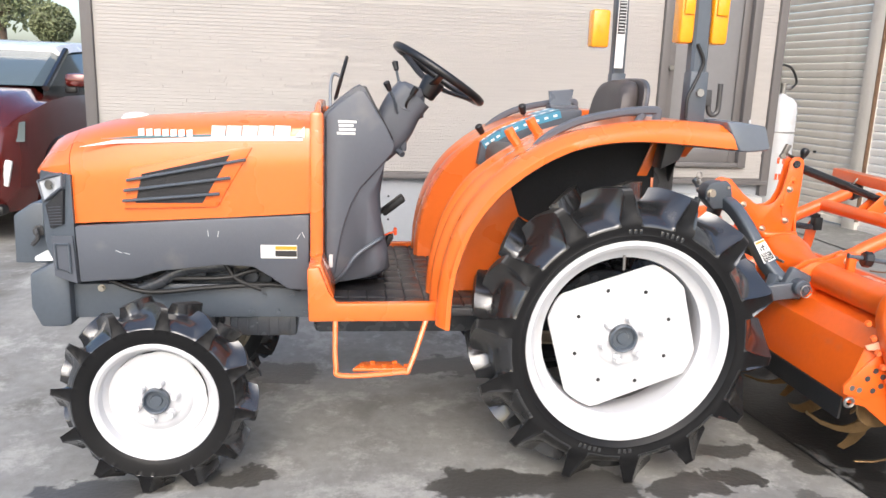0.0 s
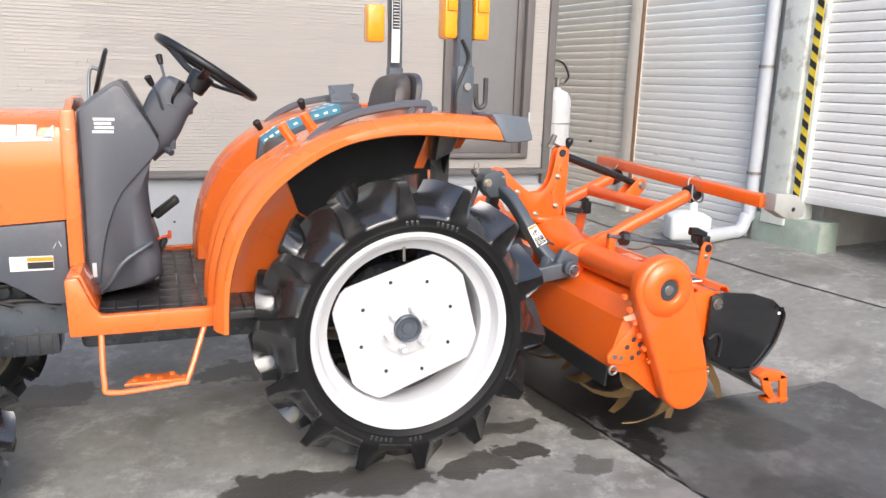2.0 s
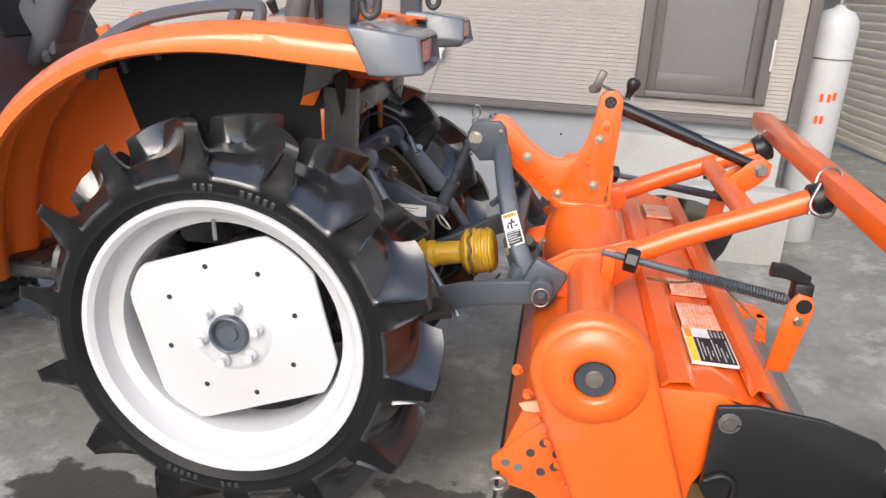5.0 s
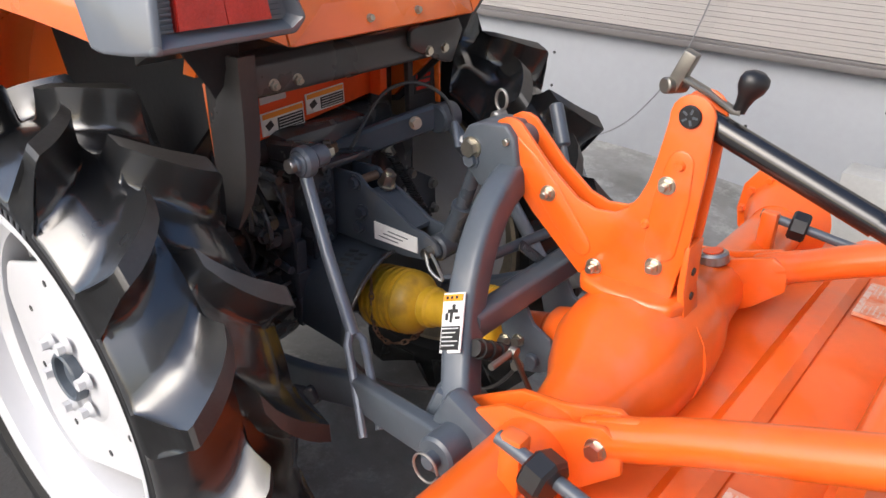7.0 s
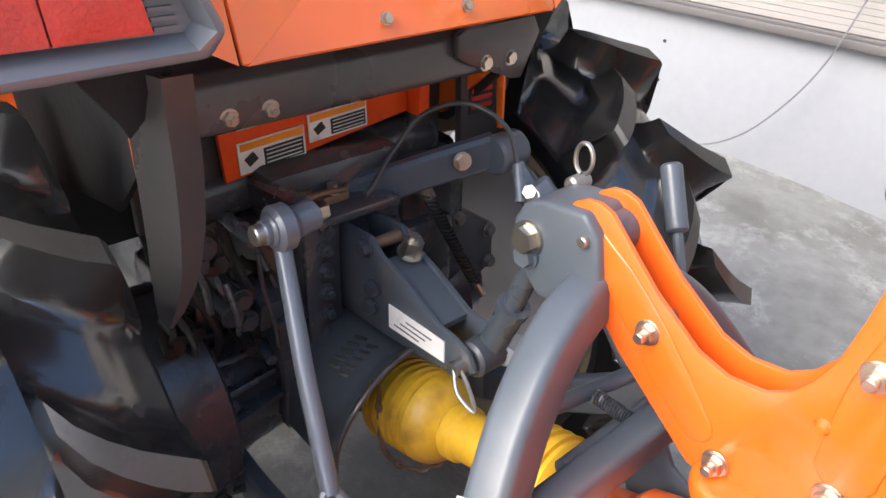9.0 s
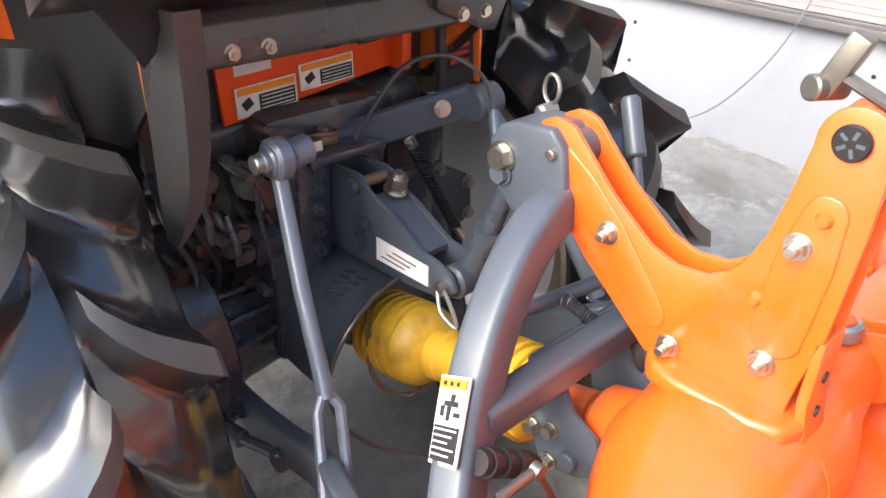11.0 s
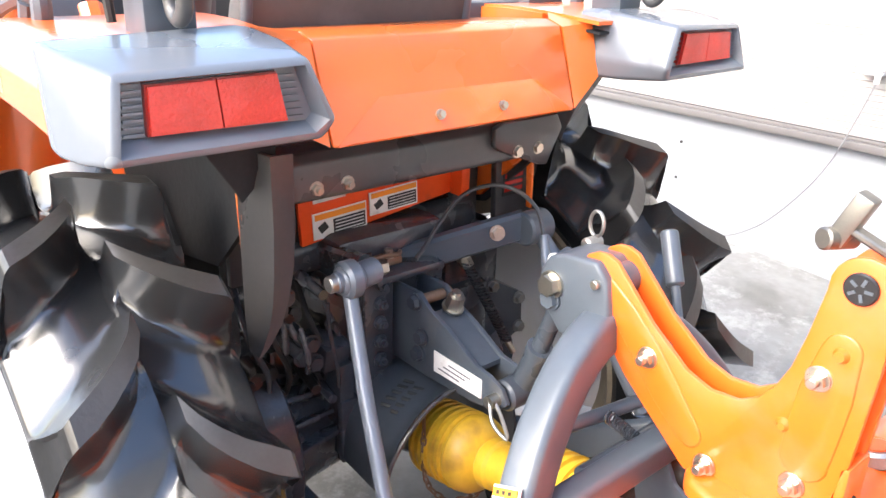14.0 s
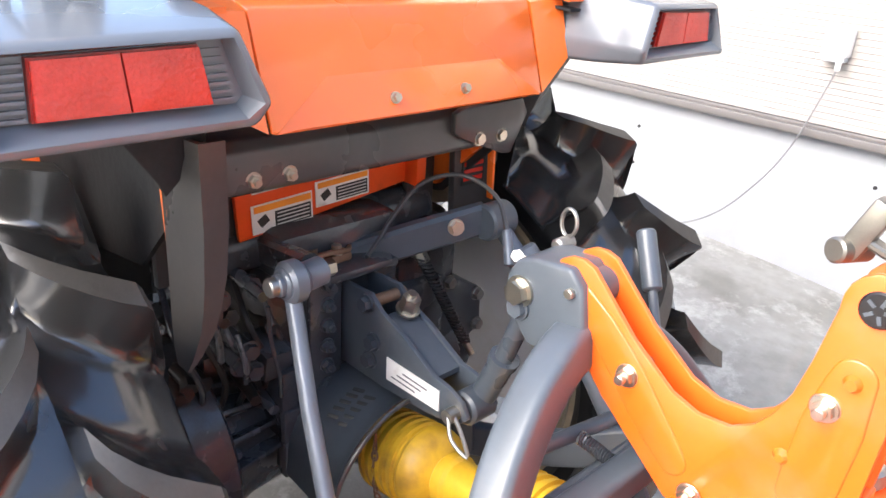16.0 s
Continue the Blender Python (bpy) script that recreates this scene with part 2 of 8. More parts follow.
def ground_material(name, color, stain, stains, wet=0.35):
    """Worn concrete: broad tone drift, fine aggregate, hairline cracks, and oily stains and painted shade with ragged
    outlines at set places.
    """
    m = mat(name, color, 0.7, var=0.36, scale=1.7, bump=0.45, bscale=70, dirt=((color[0] * 0.5, color[1] * 0.48, color[2] * 0.44), 0.42, 2.9), rvar=0.2)
    nt = m.node_tree
    n, ln = nt.nodes, nt.links
    b = n["Principled BSDF"]
    base = b.inputs["Base Color"].links[0].from_socket
    rough = b.inputs["Roughness"].links[0].from_socket
    geo = n.new("ShaderNodeTexCoord")
    warp = n.new("ShaderNodeTexNoise")
    warp.inputs["Scale"].default_value, warp.inputs["Detail"].default_value = 7.0, 9.0
    warp.inputs["Roughness"].default_value = 0.62
    ln.new(geo.outputs["Object"], warp.inputs["Vector"])
    off = n.new("ShaderNodeVectorMath")
    off.operation = "MULTIPLY_ADD"
    off.inputs[1].default_value, off.inputs[2].default_value = (0.34, 0.34, 0), (-0.17, -0.17, 0)
    ln.new(warp.outputs["Color"], off.inputs[0])
    pos = n.new("ShaderNodeVectorMath")
    ln.new(geo.outputs["Object"], pos.inputs[0])
    ln.new(off.outputs[0], pos.inputs[1])
    total = None
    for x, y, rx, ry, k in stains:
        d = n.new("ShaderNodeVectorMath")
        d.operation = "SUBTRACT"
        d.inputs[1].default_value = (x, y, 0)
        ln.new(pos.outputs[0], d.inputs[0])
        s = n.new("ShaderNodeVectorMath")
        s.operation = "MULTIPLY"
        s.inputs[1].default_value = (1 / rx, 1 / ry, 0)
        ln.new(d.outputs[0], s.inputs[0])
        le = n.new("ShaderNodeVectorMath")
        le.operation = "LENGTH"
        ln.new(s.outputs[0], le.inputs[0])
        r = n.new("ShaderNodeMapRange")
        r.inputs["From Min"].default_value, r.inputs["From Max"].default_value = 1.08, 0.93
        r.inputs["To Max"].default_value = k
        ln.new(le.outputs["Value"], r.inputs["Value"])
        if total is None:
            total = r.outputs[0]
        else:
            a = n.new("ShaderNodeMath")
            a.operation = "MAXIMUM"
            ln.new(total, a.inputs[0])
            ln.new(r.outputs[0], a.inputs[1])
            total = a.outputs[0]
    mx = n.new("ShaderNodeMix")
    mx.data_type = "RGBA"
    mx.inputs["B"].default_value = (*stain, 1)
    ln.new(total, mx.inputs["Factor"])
    # pale laitance smears and fine specks over the worn slab
    spots = n.new("ShaderNodeTexNoise")
    spots.inputs["Scale"].default_value, spots.inputs["Detail"].default_value, spots.inputs["Roughness"].default_value = 4.2, 10.0, 0.76
    ln.new(geo.outputs["Object"], spots.inputs["Vector"])
    pick = n.new("ShaderNodeMapRange")
    pick.inputs["From Min"].default_value, pick.inputs["From Max"].default_value, pick.inputs["To Max"].default_value = 0.52, 0.63, 0.65
    ln.new(spots.outputs["Fac"], pick.inputs["Value"])
    pale = n.new("ShaderNodeMix")
    pale.data_type = "RGBA"
    pale.inputs["B"].default_value = (*[min(0.5, c * 1.8) for c in color], 1)
    ln.new(pick.outputs[0], pale.inputs["Factor"])
    ln.new(base, pale.inputs["A"])
    ln.new(pale.outputs["Result"], mx.inputs["A"])
    ln.new(mx.outputs["Result"], b.inputs["Base Color"])
    mr = n.new("ShaderNodeMix")
    mr.inputs["B"].default_value = wet
    ln.new(total, mr.inputs["Factor"])
    ln.new(rough, mr.inputs["A"])
    ln.new(mr.outputs["Result"], b.inputs["Roughness"])
    return m


# oil stains; the long one at x 0.78 also paints the tiller's shadow
STAINS_AND_SHADE = [(-0.42, -0.56, 0.24, 0.09, 0.9), (-0.1, -0.6, 0.2, 0.1, 0.85), (0.25, -0.62, 0.12, 0.08, 0.85), (0.45, -0.57, 0.1, 0.06, 0.9), (0.46, -0.38, 0.12, 0.07, 0.8), (0.79, -0.49, 0.11, 0.07, 0.85), (0.17, -0.66, 0.07, 0.05, 0.85),
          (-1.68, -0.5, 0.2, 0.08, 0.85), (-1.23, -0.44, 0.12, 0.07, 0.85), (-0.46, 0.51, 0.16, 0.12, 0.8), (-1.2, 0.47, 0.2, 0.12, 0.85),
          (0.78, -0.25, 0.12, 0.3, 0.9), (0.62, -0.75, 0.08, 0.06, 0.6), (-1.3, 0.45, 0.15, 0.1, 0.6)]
CONCRETE = ground_material("worn_concrete", (0.245, 0.24, 0.222), (0.048, 0.044, 0.038), STAINS_AND_SHADE)
# the dark spots below the tiller paint its shadow together with oil stains
PATCH = ground_material("dark_asphalt_and_shade", (0.088, 0.087, 0.084), (0.016, 0.015, 0.014), [(0.93, -0.5, 0.07, 0.22, 0.95), (0.9, -0.15, 0.18, 0.3, 0.95), (1.1, -0.45, 0.24, 0.13, 0.85), (0.95, 0.1, 0.3, 0.2, 0.85), (0.87, -0.72, 0.03, 0.16, 0.9), (1.4, -0.75, 0.2, 0.12, 0.4), (1.2, -1.2, 0.2, 0.2, 0.35), (1.75, -0.35, 0.16, 0.1, 0.4)])


# ---- mesh helpers ----
def bm_box(c, size, bevel=0.0, rot=None, seg=2):
    bm = bmesh.new()
    bmesh.ops.create_cube(bm, size=1.0)
    m = Matrix.Diagonal((*size, 1))
    if rot:
        m = Euler([radians(a) for a in rot]).to_matrix().to_4x4() @ m
    bmesh.ops.transform(bm, matrix=Matrix.Translation(c) @ m, verts=bm.verts)
    if bevel:
        bmesh.ops.bevel(bm, geom=bm.edges[:], offset=bevel, segments=seg, profile=0.5, affect="EDGES", clamp_overlap=True)
    return bm


def ring_faces(bm, a, b):
    n = len(a)
    for i in range(n):
        bm.faces.new((a[i], a[(i + 1) % n], b[(i + 1) % n], b[i]))


def bm_loft(rings, cap=True, close=False):
    """A skin over closed loops with the same number of points."""
    bm = bmesh.new()
    loops = [[bm.verts.new(p) for p in r] for r in rings]
    for a, b in zip(loops, loops[1:]):
        ring_faces(bm, a, b)
    if close:
        ring_faces(bm, loops[-1], loops[0])
    elif cap:
        bm.faces.new(loops[0][::-1])
        bm.faces.new(loops[-1])
    bmesh.ops.recalc_face_normals(bm, faces=bm.faces)
    return bm


def basis_for(d):
    d = Vector(d).normalized()
    u = d.orthogonal().normalized()
    return u, d.cross(u)


def bm_cyl(p0, p1, r0, r1=None, n=20, bevel=0.0):
    p0, p1 = Vector(p0), Vector(p1)
    r1 = r0 if r1 is None else r1
    u, v = basis_for(p1 - p0)
    d = (p1 - p0).normalized()
    st = [(p0, r0), (p1, r1)]
    if bevel:
        st = [(p0, r0 - bevel), (p0 + d * bevel, r0), (p1 - d * bevel, r1), (p1, r1 - bevel)]
    return bm_loft([[p + r * (math.cos(a) * u + math.sin(a) * v) for a in np.linspace(0, 2 * math.pi, n, endpoint=False)] for p, r in st])


def bm_sweep(points, section, cap=True):
    """A section (list of 2D points) carried along a path without twisting."""
    pts = [Vector(p) for p in points]
    tans = []
    for i in range(len(pts)):
        a, b = pts[max(0, i - 1)], pts[min(len(pts) - 1, i + 1)]
        tans.append((b - a).normalized())
    up = Vector((0, 0, 1)) if abs(tans[0].z) < 0.95 else Vector((0, 1, 0))
    rings = []
    u = (up - tans[0] * up.dot(tans[0])).normalized()
    for p, t in zip(pts, tans):
        u = (u - t * u.dot(t)).normalized()
        v = t.cross(u)
        rings.append([p + v * s + u * w for s, w in section])
    return bm_loft(rings, cap)


def circle(r, n=12):
    return [(r * math.cos(a), r * math.sin(a)) for a in np.linspace(0, 2 * math.pi, n, endpoint=False)]


def rect(w, h, c=0.0):
    w, h = w / 2, h / 2
    if not c:
        return [(-w, -h), (w, -h), (w, h), (-w, h)]
    return [(-w + c, -h), (w - c, -h), (w, -h + c), (w, h - c), (w - c, h), (-w + c, h), (-w, h - c), (-w, -h + c)]


def round_rect(w, h, r, n=4):
    """A rectangle whose corners are quarter circles."""
    w, h = w / 2 - r, h / 2 - r
    return [(sx * w + r * math.cos(a0 + k * math.pi / 2 / n), sy * h + r * math.sin(a0 + k * math.pi / 2 / n)) for sx, sy, a0 in ((1, 1, 0), (-1, 1, math.pi / 2), (-1, -1, math.pi), (1, -1, 1.5 * math.pi)) for k in range(n + 1)]


def smooth_path(points, per=6):
    """Catmull-Rom through the given points."""
    p = [Vector(q) for q in points]
    p = [2 * p[0] - p[1], *p, 2 * p[-1] - p[-2]]
    out = []
    for i in range(1, len(p) - 2):
        for k in range(per):
            t = k / per
            a, b, c, d = p[i - 1], p[i], p[i + 1], p[i + 2]
            out.append(0.5 * (2 * b + (c - a) * t + (2 * a - 5 * b + 4 * c - d) * t * t + (3 * b - a - 3 * c + d) * t ** 3))
    return out + [p[-2]]


def bm_tube(points, r, n=12, smooth=0):
    return bm_sweep(smooth_path(points, smooth) if smooth else points, circle(r, n))


def bm_prism(profile, axis, lo, hi, bevel=0.0, seg=2):
    """A flat outline given in the two other axes, thickened from lo to hi along axis."""
    def at(p, w):
        return {"x": (w, p[0], p[1]), "y": (p[0], w, p[1]), "z": (p[0], p[1], w)}[axis]
    bm = bm_loft([[at(p, lo) for p in profile], [at(p, hi) for p in profile]])
    if bevel:
        sharp = [e for e in bm.edges if len(e.link_faces) == 2 and e.calc_face_angle() > 0.6]
        bmesh.ops.bevel(bm, geom=sharp, offset=bevel, segments=seg, profile=0.5, affect="EDGES", clamp_overlap=True)
    return bm


def bm_lathe(profile, centre, n=48):
    """Turned about an axis along y: profile of (radius, y)."""
    cx, cz = centre
    bm = bmesh.new()
    loops = []
    for a in np.linspace(0, 2 * math.pi, n, endpoint=False):
        loops.append([bm.verts.new((cx + r * math.cos(a), y, cz + r * math.sin(a))) for r, y in profile])
    for i in range(n):
        a, b = loops[i], loops[(i + 1) % n]
        for k in range(len(profile) - 1):
            bm.faces.new((a[k], a[k + 1], b[k + 1], b[k]))
    bmesh.ops.remove_doubles(bm, verts=bm.verts, dist=1e-5)
    bmesh.ops.recalc_face_normals(bm, faces=bm.faces)
    return bm


def bm_hex(p, d, r, h, washer=True):
    p, d = Vector(p), Vector(d).normalized()
    head = bm_cyl(p + d * (0.003 if washer else 0), p + d * h, r, r * 0.94, 6)
    return joined(bm_cyl(p, p + d * 0.003, r * 1.24, n=14), head) if washer else head


def joined(*bms):
    out = bmesh.new()
    for b in bms:
        me = bpy.data.meshes.new("tmp")
        b.to_mesh(me)
        b.free()
        out.from_mesh(me)
        bpy.data.meshes.remove(me)
    return out


def arc(cx, cz, r, a0, a1, n=8):
    return [(cx + r * math.cos(radians(a)), cz + r * math.sin(radians(a))) for a in np.linspace(a0, a1, n)]


HOME = {}


def link(name, bm, material, smooth=32):
    me = bpy.data.meshes.new(name)
    bm.to_mesh(me)
    bm.free()
    me.materials.append(material)
    if smooth:
        me.polygons.foreach_set("use_smooth", [True] * len(me.polygons))
        me.set_sharp_from_angle(angle=radians(smooth))
    return new(name, me)


def thing(name, base, label, category, group="", kind=""):
    ob = new(name)
    ob.location = base
    ob.empty_display_size = 0.1
    HOME[ob.name] = Matrix.Translation(base)
    return tagged(ob, label, category, group, kind)


def part(name, bm, material, parent, label="", smooth=32):
    """One mesh under a thing or under a part, modelled where it stands."""
    ob = link(name, bm, material, smooth)
    ob.parent = parent
    ob.matrix_parent_inverse = HOME.get(parent.name, Matrix()).inverted()
    return tagged(ob, label)


def repeat(ob, m, parent=None):
    """The same part again, moved by m; it shares the mesh."""
    o = ob.copy()
    scene.collection.objects.link(o)
    if parent:
        o.parent = parent
        o.matrix_parent_inverse = HOME.get(parent.name, Matrix()).inverted()
    o.matrix_basis = m
    return o


def structure(name, bm, material, label, category, smooth=32):
    return tagged(link(name, bm, material, smooth), label, category, kind="structure")


YC = -0.04  # the tractor's middle line


def mirror(bm):
    """The other side of the tractor."""
    bmesh.ops.transform(bm, matrix=Matrix.Translation((0, 2 * YC, 0)) @ Matrix.Diagonal((1, -1, 1, 1)), verts=bm.verts)
    bmesh.ops.reverse_faces(bm, faces=bm.faces)
    return bm


# ---- ground ----
def step(a, b, v):
    t = min(1.0, max(0.0, (v - a) / (b - a)))
    return t * t * (3 - 2 * t)


def ground_z(x, y):
    rise = 0.21 * step(0.45, 1.98, y) * (1 - step(-0.4, 1.7, x) * 0.8) * (1 - 0.85 * step(-1.8, -3.2, x))
    rise += 0.26 * step(1.7, 3.1, x) * (1 - step(0.9, 2.2, y) * 0.2)
    return -0.012 + 0.018 * max(-1.8, min(0.0, x)) * (1 - step(0.6, 2.0, y)) + rise


def ground_sheet():
    xs = sorted({*np.round(np.arange(-6, 6.01, 0.25), 3), -400, -120, -40, -16, -9, 9, 16, 40, 120, 400})
    ys = sorted({*np.round(np.arange(-5, 6.01, 0.25), 3), -400, -120, -40, -16, -9, 9, 16, 40, 120, 400})
    bm = bmesh.new()
    grid = [[bm.verts.new((x, y, ground_z(x, y))) for x in xs] for y in ys]
    for j in range(len(ys) - 1):
        for i in range(len(xs) - 1):
            bm.faces.new((grid[j][i], grid[j][i + 1], grid[j + 1][i + 1], grid[j + 1][i]))
    return bm


structure("ground", ground_sheet(), CONCRETE, "worn grey concrete yard with dark oil stains and painted tiller shade", "ground")


def patch_sheet():
    """The darker strip laid against the slab, with a ragged edge; past y -0.43 it stands for shade and stain under the
    tiller.
    """
    rng = random.Random(4)
    bm = bmesh.new()
    rows = []
    ys = np.arange(-6.0, 0.61, 0.05)
    for y in ys:
        x0 = 0.735 - 0.125 * y + rng.uniform(-0.012, 0.012)
        x1 = (2.02 if y < -0.43 else 1.36) + rng.uniform(-0.012, 0.012)
        rows.append([bm.verts.new((x0 + (x1 - x0) * k / 12, y, ground_z(x0 + (x1 - x0) * k / 12, y) + 0.005)) for k in range(13)])
    for a, b in zip(rows, rows[1:]):
        for k in range(12):
            bm.faces.new((a[k], a[k + 1], b[k + 1], b[k]))
    return bm


structure("pavement", patch_sheet(), PATCH, "dark asphalt patch laid against the concrete slab, with painted tiller shade", "pavement")

def joint_strip(pts, w):
    bm = bmesh.new()
    rows = []
    for (x, y), (x2, y2) in zip(pts, pts[1:]):
        d = Vector((x2 - x, y2 - y, 0)).normalized()
        s = Vector((-d.y, d.x, 0)) * w / 2
        for k in range(9):
            p = Vector((x, y, 0)).lerp(Vector((x2, y2, 0)), k / 8)
            rows.append([bm.verts.new((*(p + q).xy, ground_z(*(p + q).xy) + 0.003)) for q in (s, -s)])
    for a, b in zip(rows, rows[1:]):
        bm.faces.new((a[0], a[1], b[1], b[0]))
    return bm


structure("slab_joint", joint_strip([(2.66, 3.0), (2.66, 1.2), (2.74, 0.2), (2.85, -1.5)], 0.012), INK, "dark joint between two concrete slabs", "joint")
structure("slab_joint", joint_strip([(0.70, 1.9), (0.70, 0.3), (0.735, 0.0), (1.4, -5.2)], 0.014), INK, "dark joint between two concrete slabs", "joint")

# ---- house ----
WY = 1.98
WX0, WX1 = -2.42, 1.86
DX0, DX1, DZ0, DZ1 = 1.06, 1.70, 0.785, 2.75


def boxed(x0, x1, y0, y1, z0, z1, bevel=0.0):
    return bm_box(((x0 + x1) / 2, (y0 + y1) / 2, (z0 + z1) / 2), (x1 - x0, y1 - y0, z1 - z0), bevel)


wall = structure("wall_north", joined(
    boxed(WX0, DX0, WY + 0.012, WY + 0.15, 0.70, 3.3), boxed(DX1, WX1, WY + 0.012, WY + 0.15, 0.70, 3.3),
    boxed(DX0, DX1, WY + 0.012, WY + 0.15, 0.70, DZ0), boxed(DX0, DX1, WY + 0.012, WY + 0.15, DZ1, 3.3)), BEIGE,
    "house wall clad in beige narrow-course siding", "wall")
structure("wall_west", boxed(WX0, WX0 + 0.15, WY + 0.15, 7.5, 0.0, 3.3), SIDING, "end wall of the house in beige siding", "wall")
structure("wall_east", boxed(WX1 - 0.15, WX1, WY + 0.15, 7.5, 0.0, 3.3), SIDING, "end wall of the house beside the alley", "wall")
structure("wall_back", boxed(WX0, WX1, 7.5, 7.65, 0.0, 3.3), SIDING, "rear wall of the house", "wall")
structure("roof", boxed(WX0 - 0.1, WX1 + 0.1, WY - 0.1, 7.75, 3.3, 3.42, 0.02), ROOF, "flat dark roof edge over the house", "roof")
structure("foundation", boxed(WX0 + 0.02, WX1 - 0.02, WY + 0.022, WY + 0.15, -0.1, 0.672), FOUND, "smooth pale grey mortar foundation under the siding", "foundation")
structure("trim", joined(boxed(WX0 - 0.01, WX1 + 0.01, WY - 0.028, WY + 0.03, 0.672, 0.700, 0.003), boxed(WX0 - 0.01, WX1 + 0.01, WY - 0.016, WY + 0.03, 0.7, 0.712, 0.002)), TRIM,
          "dark metal drip trim at the foot of the siding", "trim")
structure("trim", boxed(WX0 - 0.03, WX0 + 0.035, WY - 0.022, WY + 0.16, 0.63, 3.3, 0.004), TRIM, "taupe metal corner post of the house", "trim")
structure("trim", boxed(WX1 - 0.035, WX1 + 0.02, WY - 0.022, WY + 0.16, 0.60, 3.3, 0.004), TRIM, "taupe metal corner post of the house", "trim")


def door_1():
    d = thing("door_1", ((DX0 + DX1) / 2, WY, DZ0), "closed taupe metal door with a round knob", "door", kind="structure")
    f = 0.055
    for x0, x1, z0, z1 in ((DX0, DX0 + f, DZ0, DZ1), (DX1 - f, DX1, DZ0, DZ1), (DX0 + f, DX1 - f, DZ0, DZ0 + 0.03), (DX0 + f, DX1 - f, DZ1 - f, DZ1)):
        part("door_frame", boxed(x0, x1, WY - 0.03, WY + 0.1, z0, z1, 0.004), TRIM, d)
    leaf = part("door_leaf", boxed(DX0 + f, DX1 - f, WY + 0.03, WY + 0.07, DZ0 + 0.03, DZ1 - f, 0.003), DOOR, d)
    s = 0.05
    for x0, x1, z0, z1 in ((DX0 + f, DX0 + f + s, DZ0 + 0.03, DZ1 - f), (DX1 - f - s, DX1 - f, DZ0 + 0.03, DZ1 - f), (DX0 + f + s, DX1 - f - s, DZ0 + 0.03, DZ0 + 0.12)):
        part("stile", boxed(x0, x1, WY + 0.012, WY + 0.03, z0, z1, 0.004), TRIM, leaf)
    part("door_knob", joined(bm_cyl((1.125, WY + 0.01, 1.41), (1.125, WY - 0.015, 1.41), 0.021, 0.018, 18, 0.003), bm_cyl((1.125, WY - 0.015, 1.41), (1.125, WY - 0.045, 1.41), 0.013, 0.017, 18, 0.003)), CHROME, d, "round chrome knob")
    part("hinge", boxed(1.688, 1.698, WY - 0.04, WY - 0.03, 0.95, 1.1, 0.002), WHITE, d)


door_1()


def foundation_hole(x, z):
    bm = bm_cyl((x, WY + 0.026, z), (x, WY + 0.019, z), 0.007, n=10)
    return bm


structure("door_step", joined(boxed(0.91, 1.80, 1.86, WY + 0.022, -0.05, 0.606, 0.008), boxed(0.905, 1.805, 1.85, 1.87, 0.395, 0.405, 0.003)), RENDER_W, "weathered grey concrete block step under the door", "step")
structure("door_step", boxed(0.68, 1.86, 1.72, 1.858, -0.05, 0.40, 0.008), RENDER_W, "weathered grey concrete lower block step", "step")

hole = structure("tie_hole", foundation_hole(-0.65, 0.55), INK, "small dark tie hole in the foundation", "hole")
for hx, hz in ((-0.65, 0.4), (0.25, 0.55), (0.25, 0.4), (-1.55, 0.55), (0.72, 0.55), (-1.55, 0.4)):
    repeat(hole, Matrix.Translation((hx + 0.65, 0, hz - 0.55)))


def socket_box():
    b = thing("outdoor_socket", (0.04, WY, 0.93), "white outdoor socket box on the siding", "socket")
    part("case", boxed(0.0, 0.08, WY - 0.055, WY - 0.004, 0.94, 1.03, 0.006), PAPER, b)
    part("hood", boxed(0.005, 0.075, WY - 0.05, WY - 0.01, 0.925, 0.94, 0.003), PVC, b)
    part("plug", bm_cyl((0.061, WY - 0.045, 0.94), (0.061, WY - 0.045, 0.9), 0.009, n=12), PAPER, b)


socket_box()
cable = link("cable", bm_tube([(0.061, WY - 0.045, 0.905), (0.027, WY - 0.05, 0.775), (-0.022, WY - 0.05, 0.627), (-0.099, WY - 0.055, 0.484), (-0.228, WY - 0.06, 0.327), (-0.384, WY - 0.07, 0.238), (-0.6, WY - 0.1, 0.222), (-1.0, WY - 0.14, 0.222)], 0.003, 8, 8), CABLE)
tagged(cable, "thin pale power cable hanging from the socket", "cable")


# ---- tractor ----
tractor = thing("tractor", (-0.6, YC, 0.0), "orange compact farm tractor with grey cowl and white wheels", "tractor")


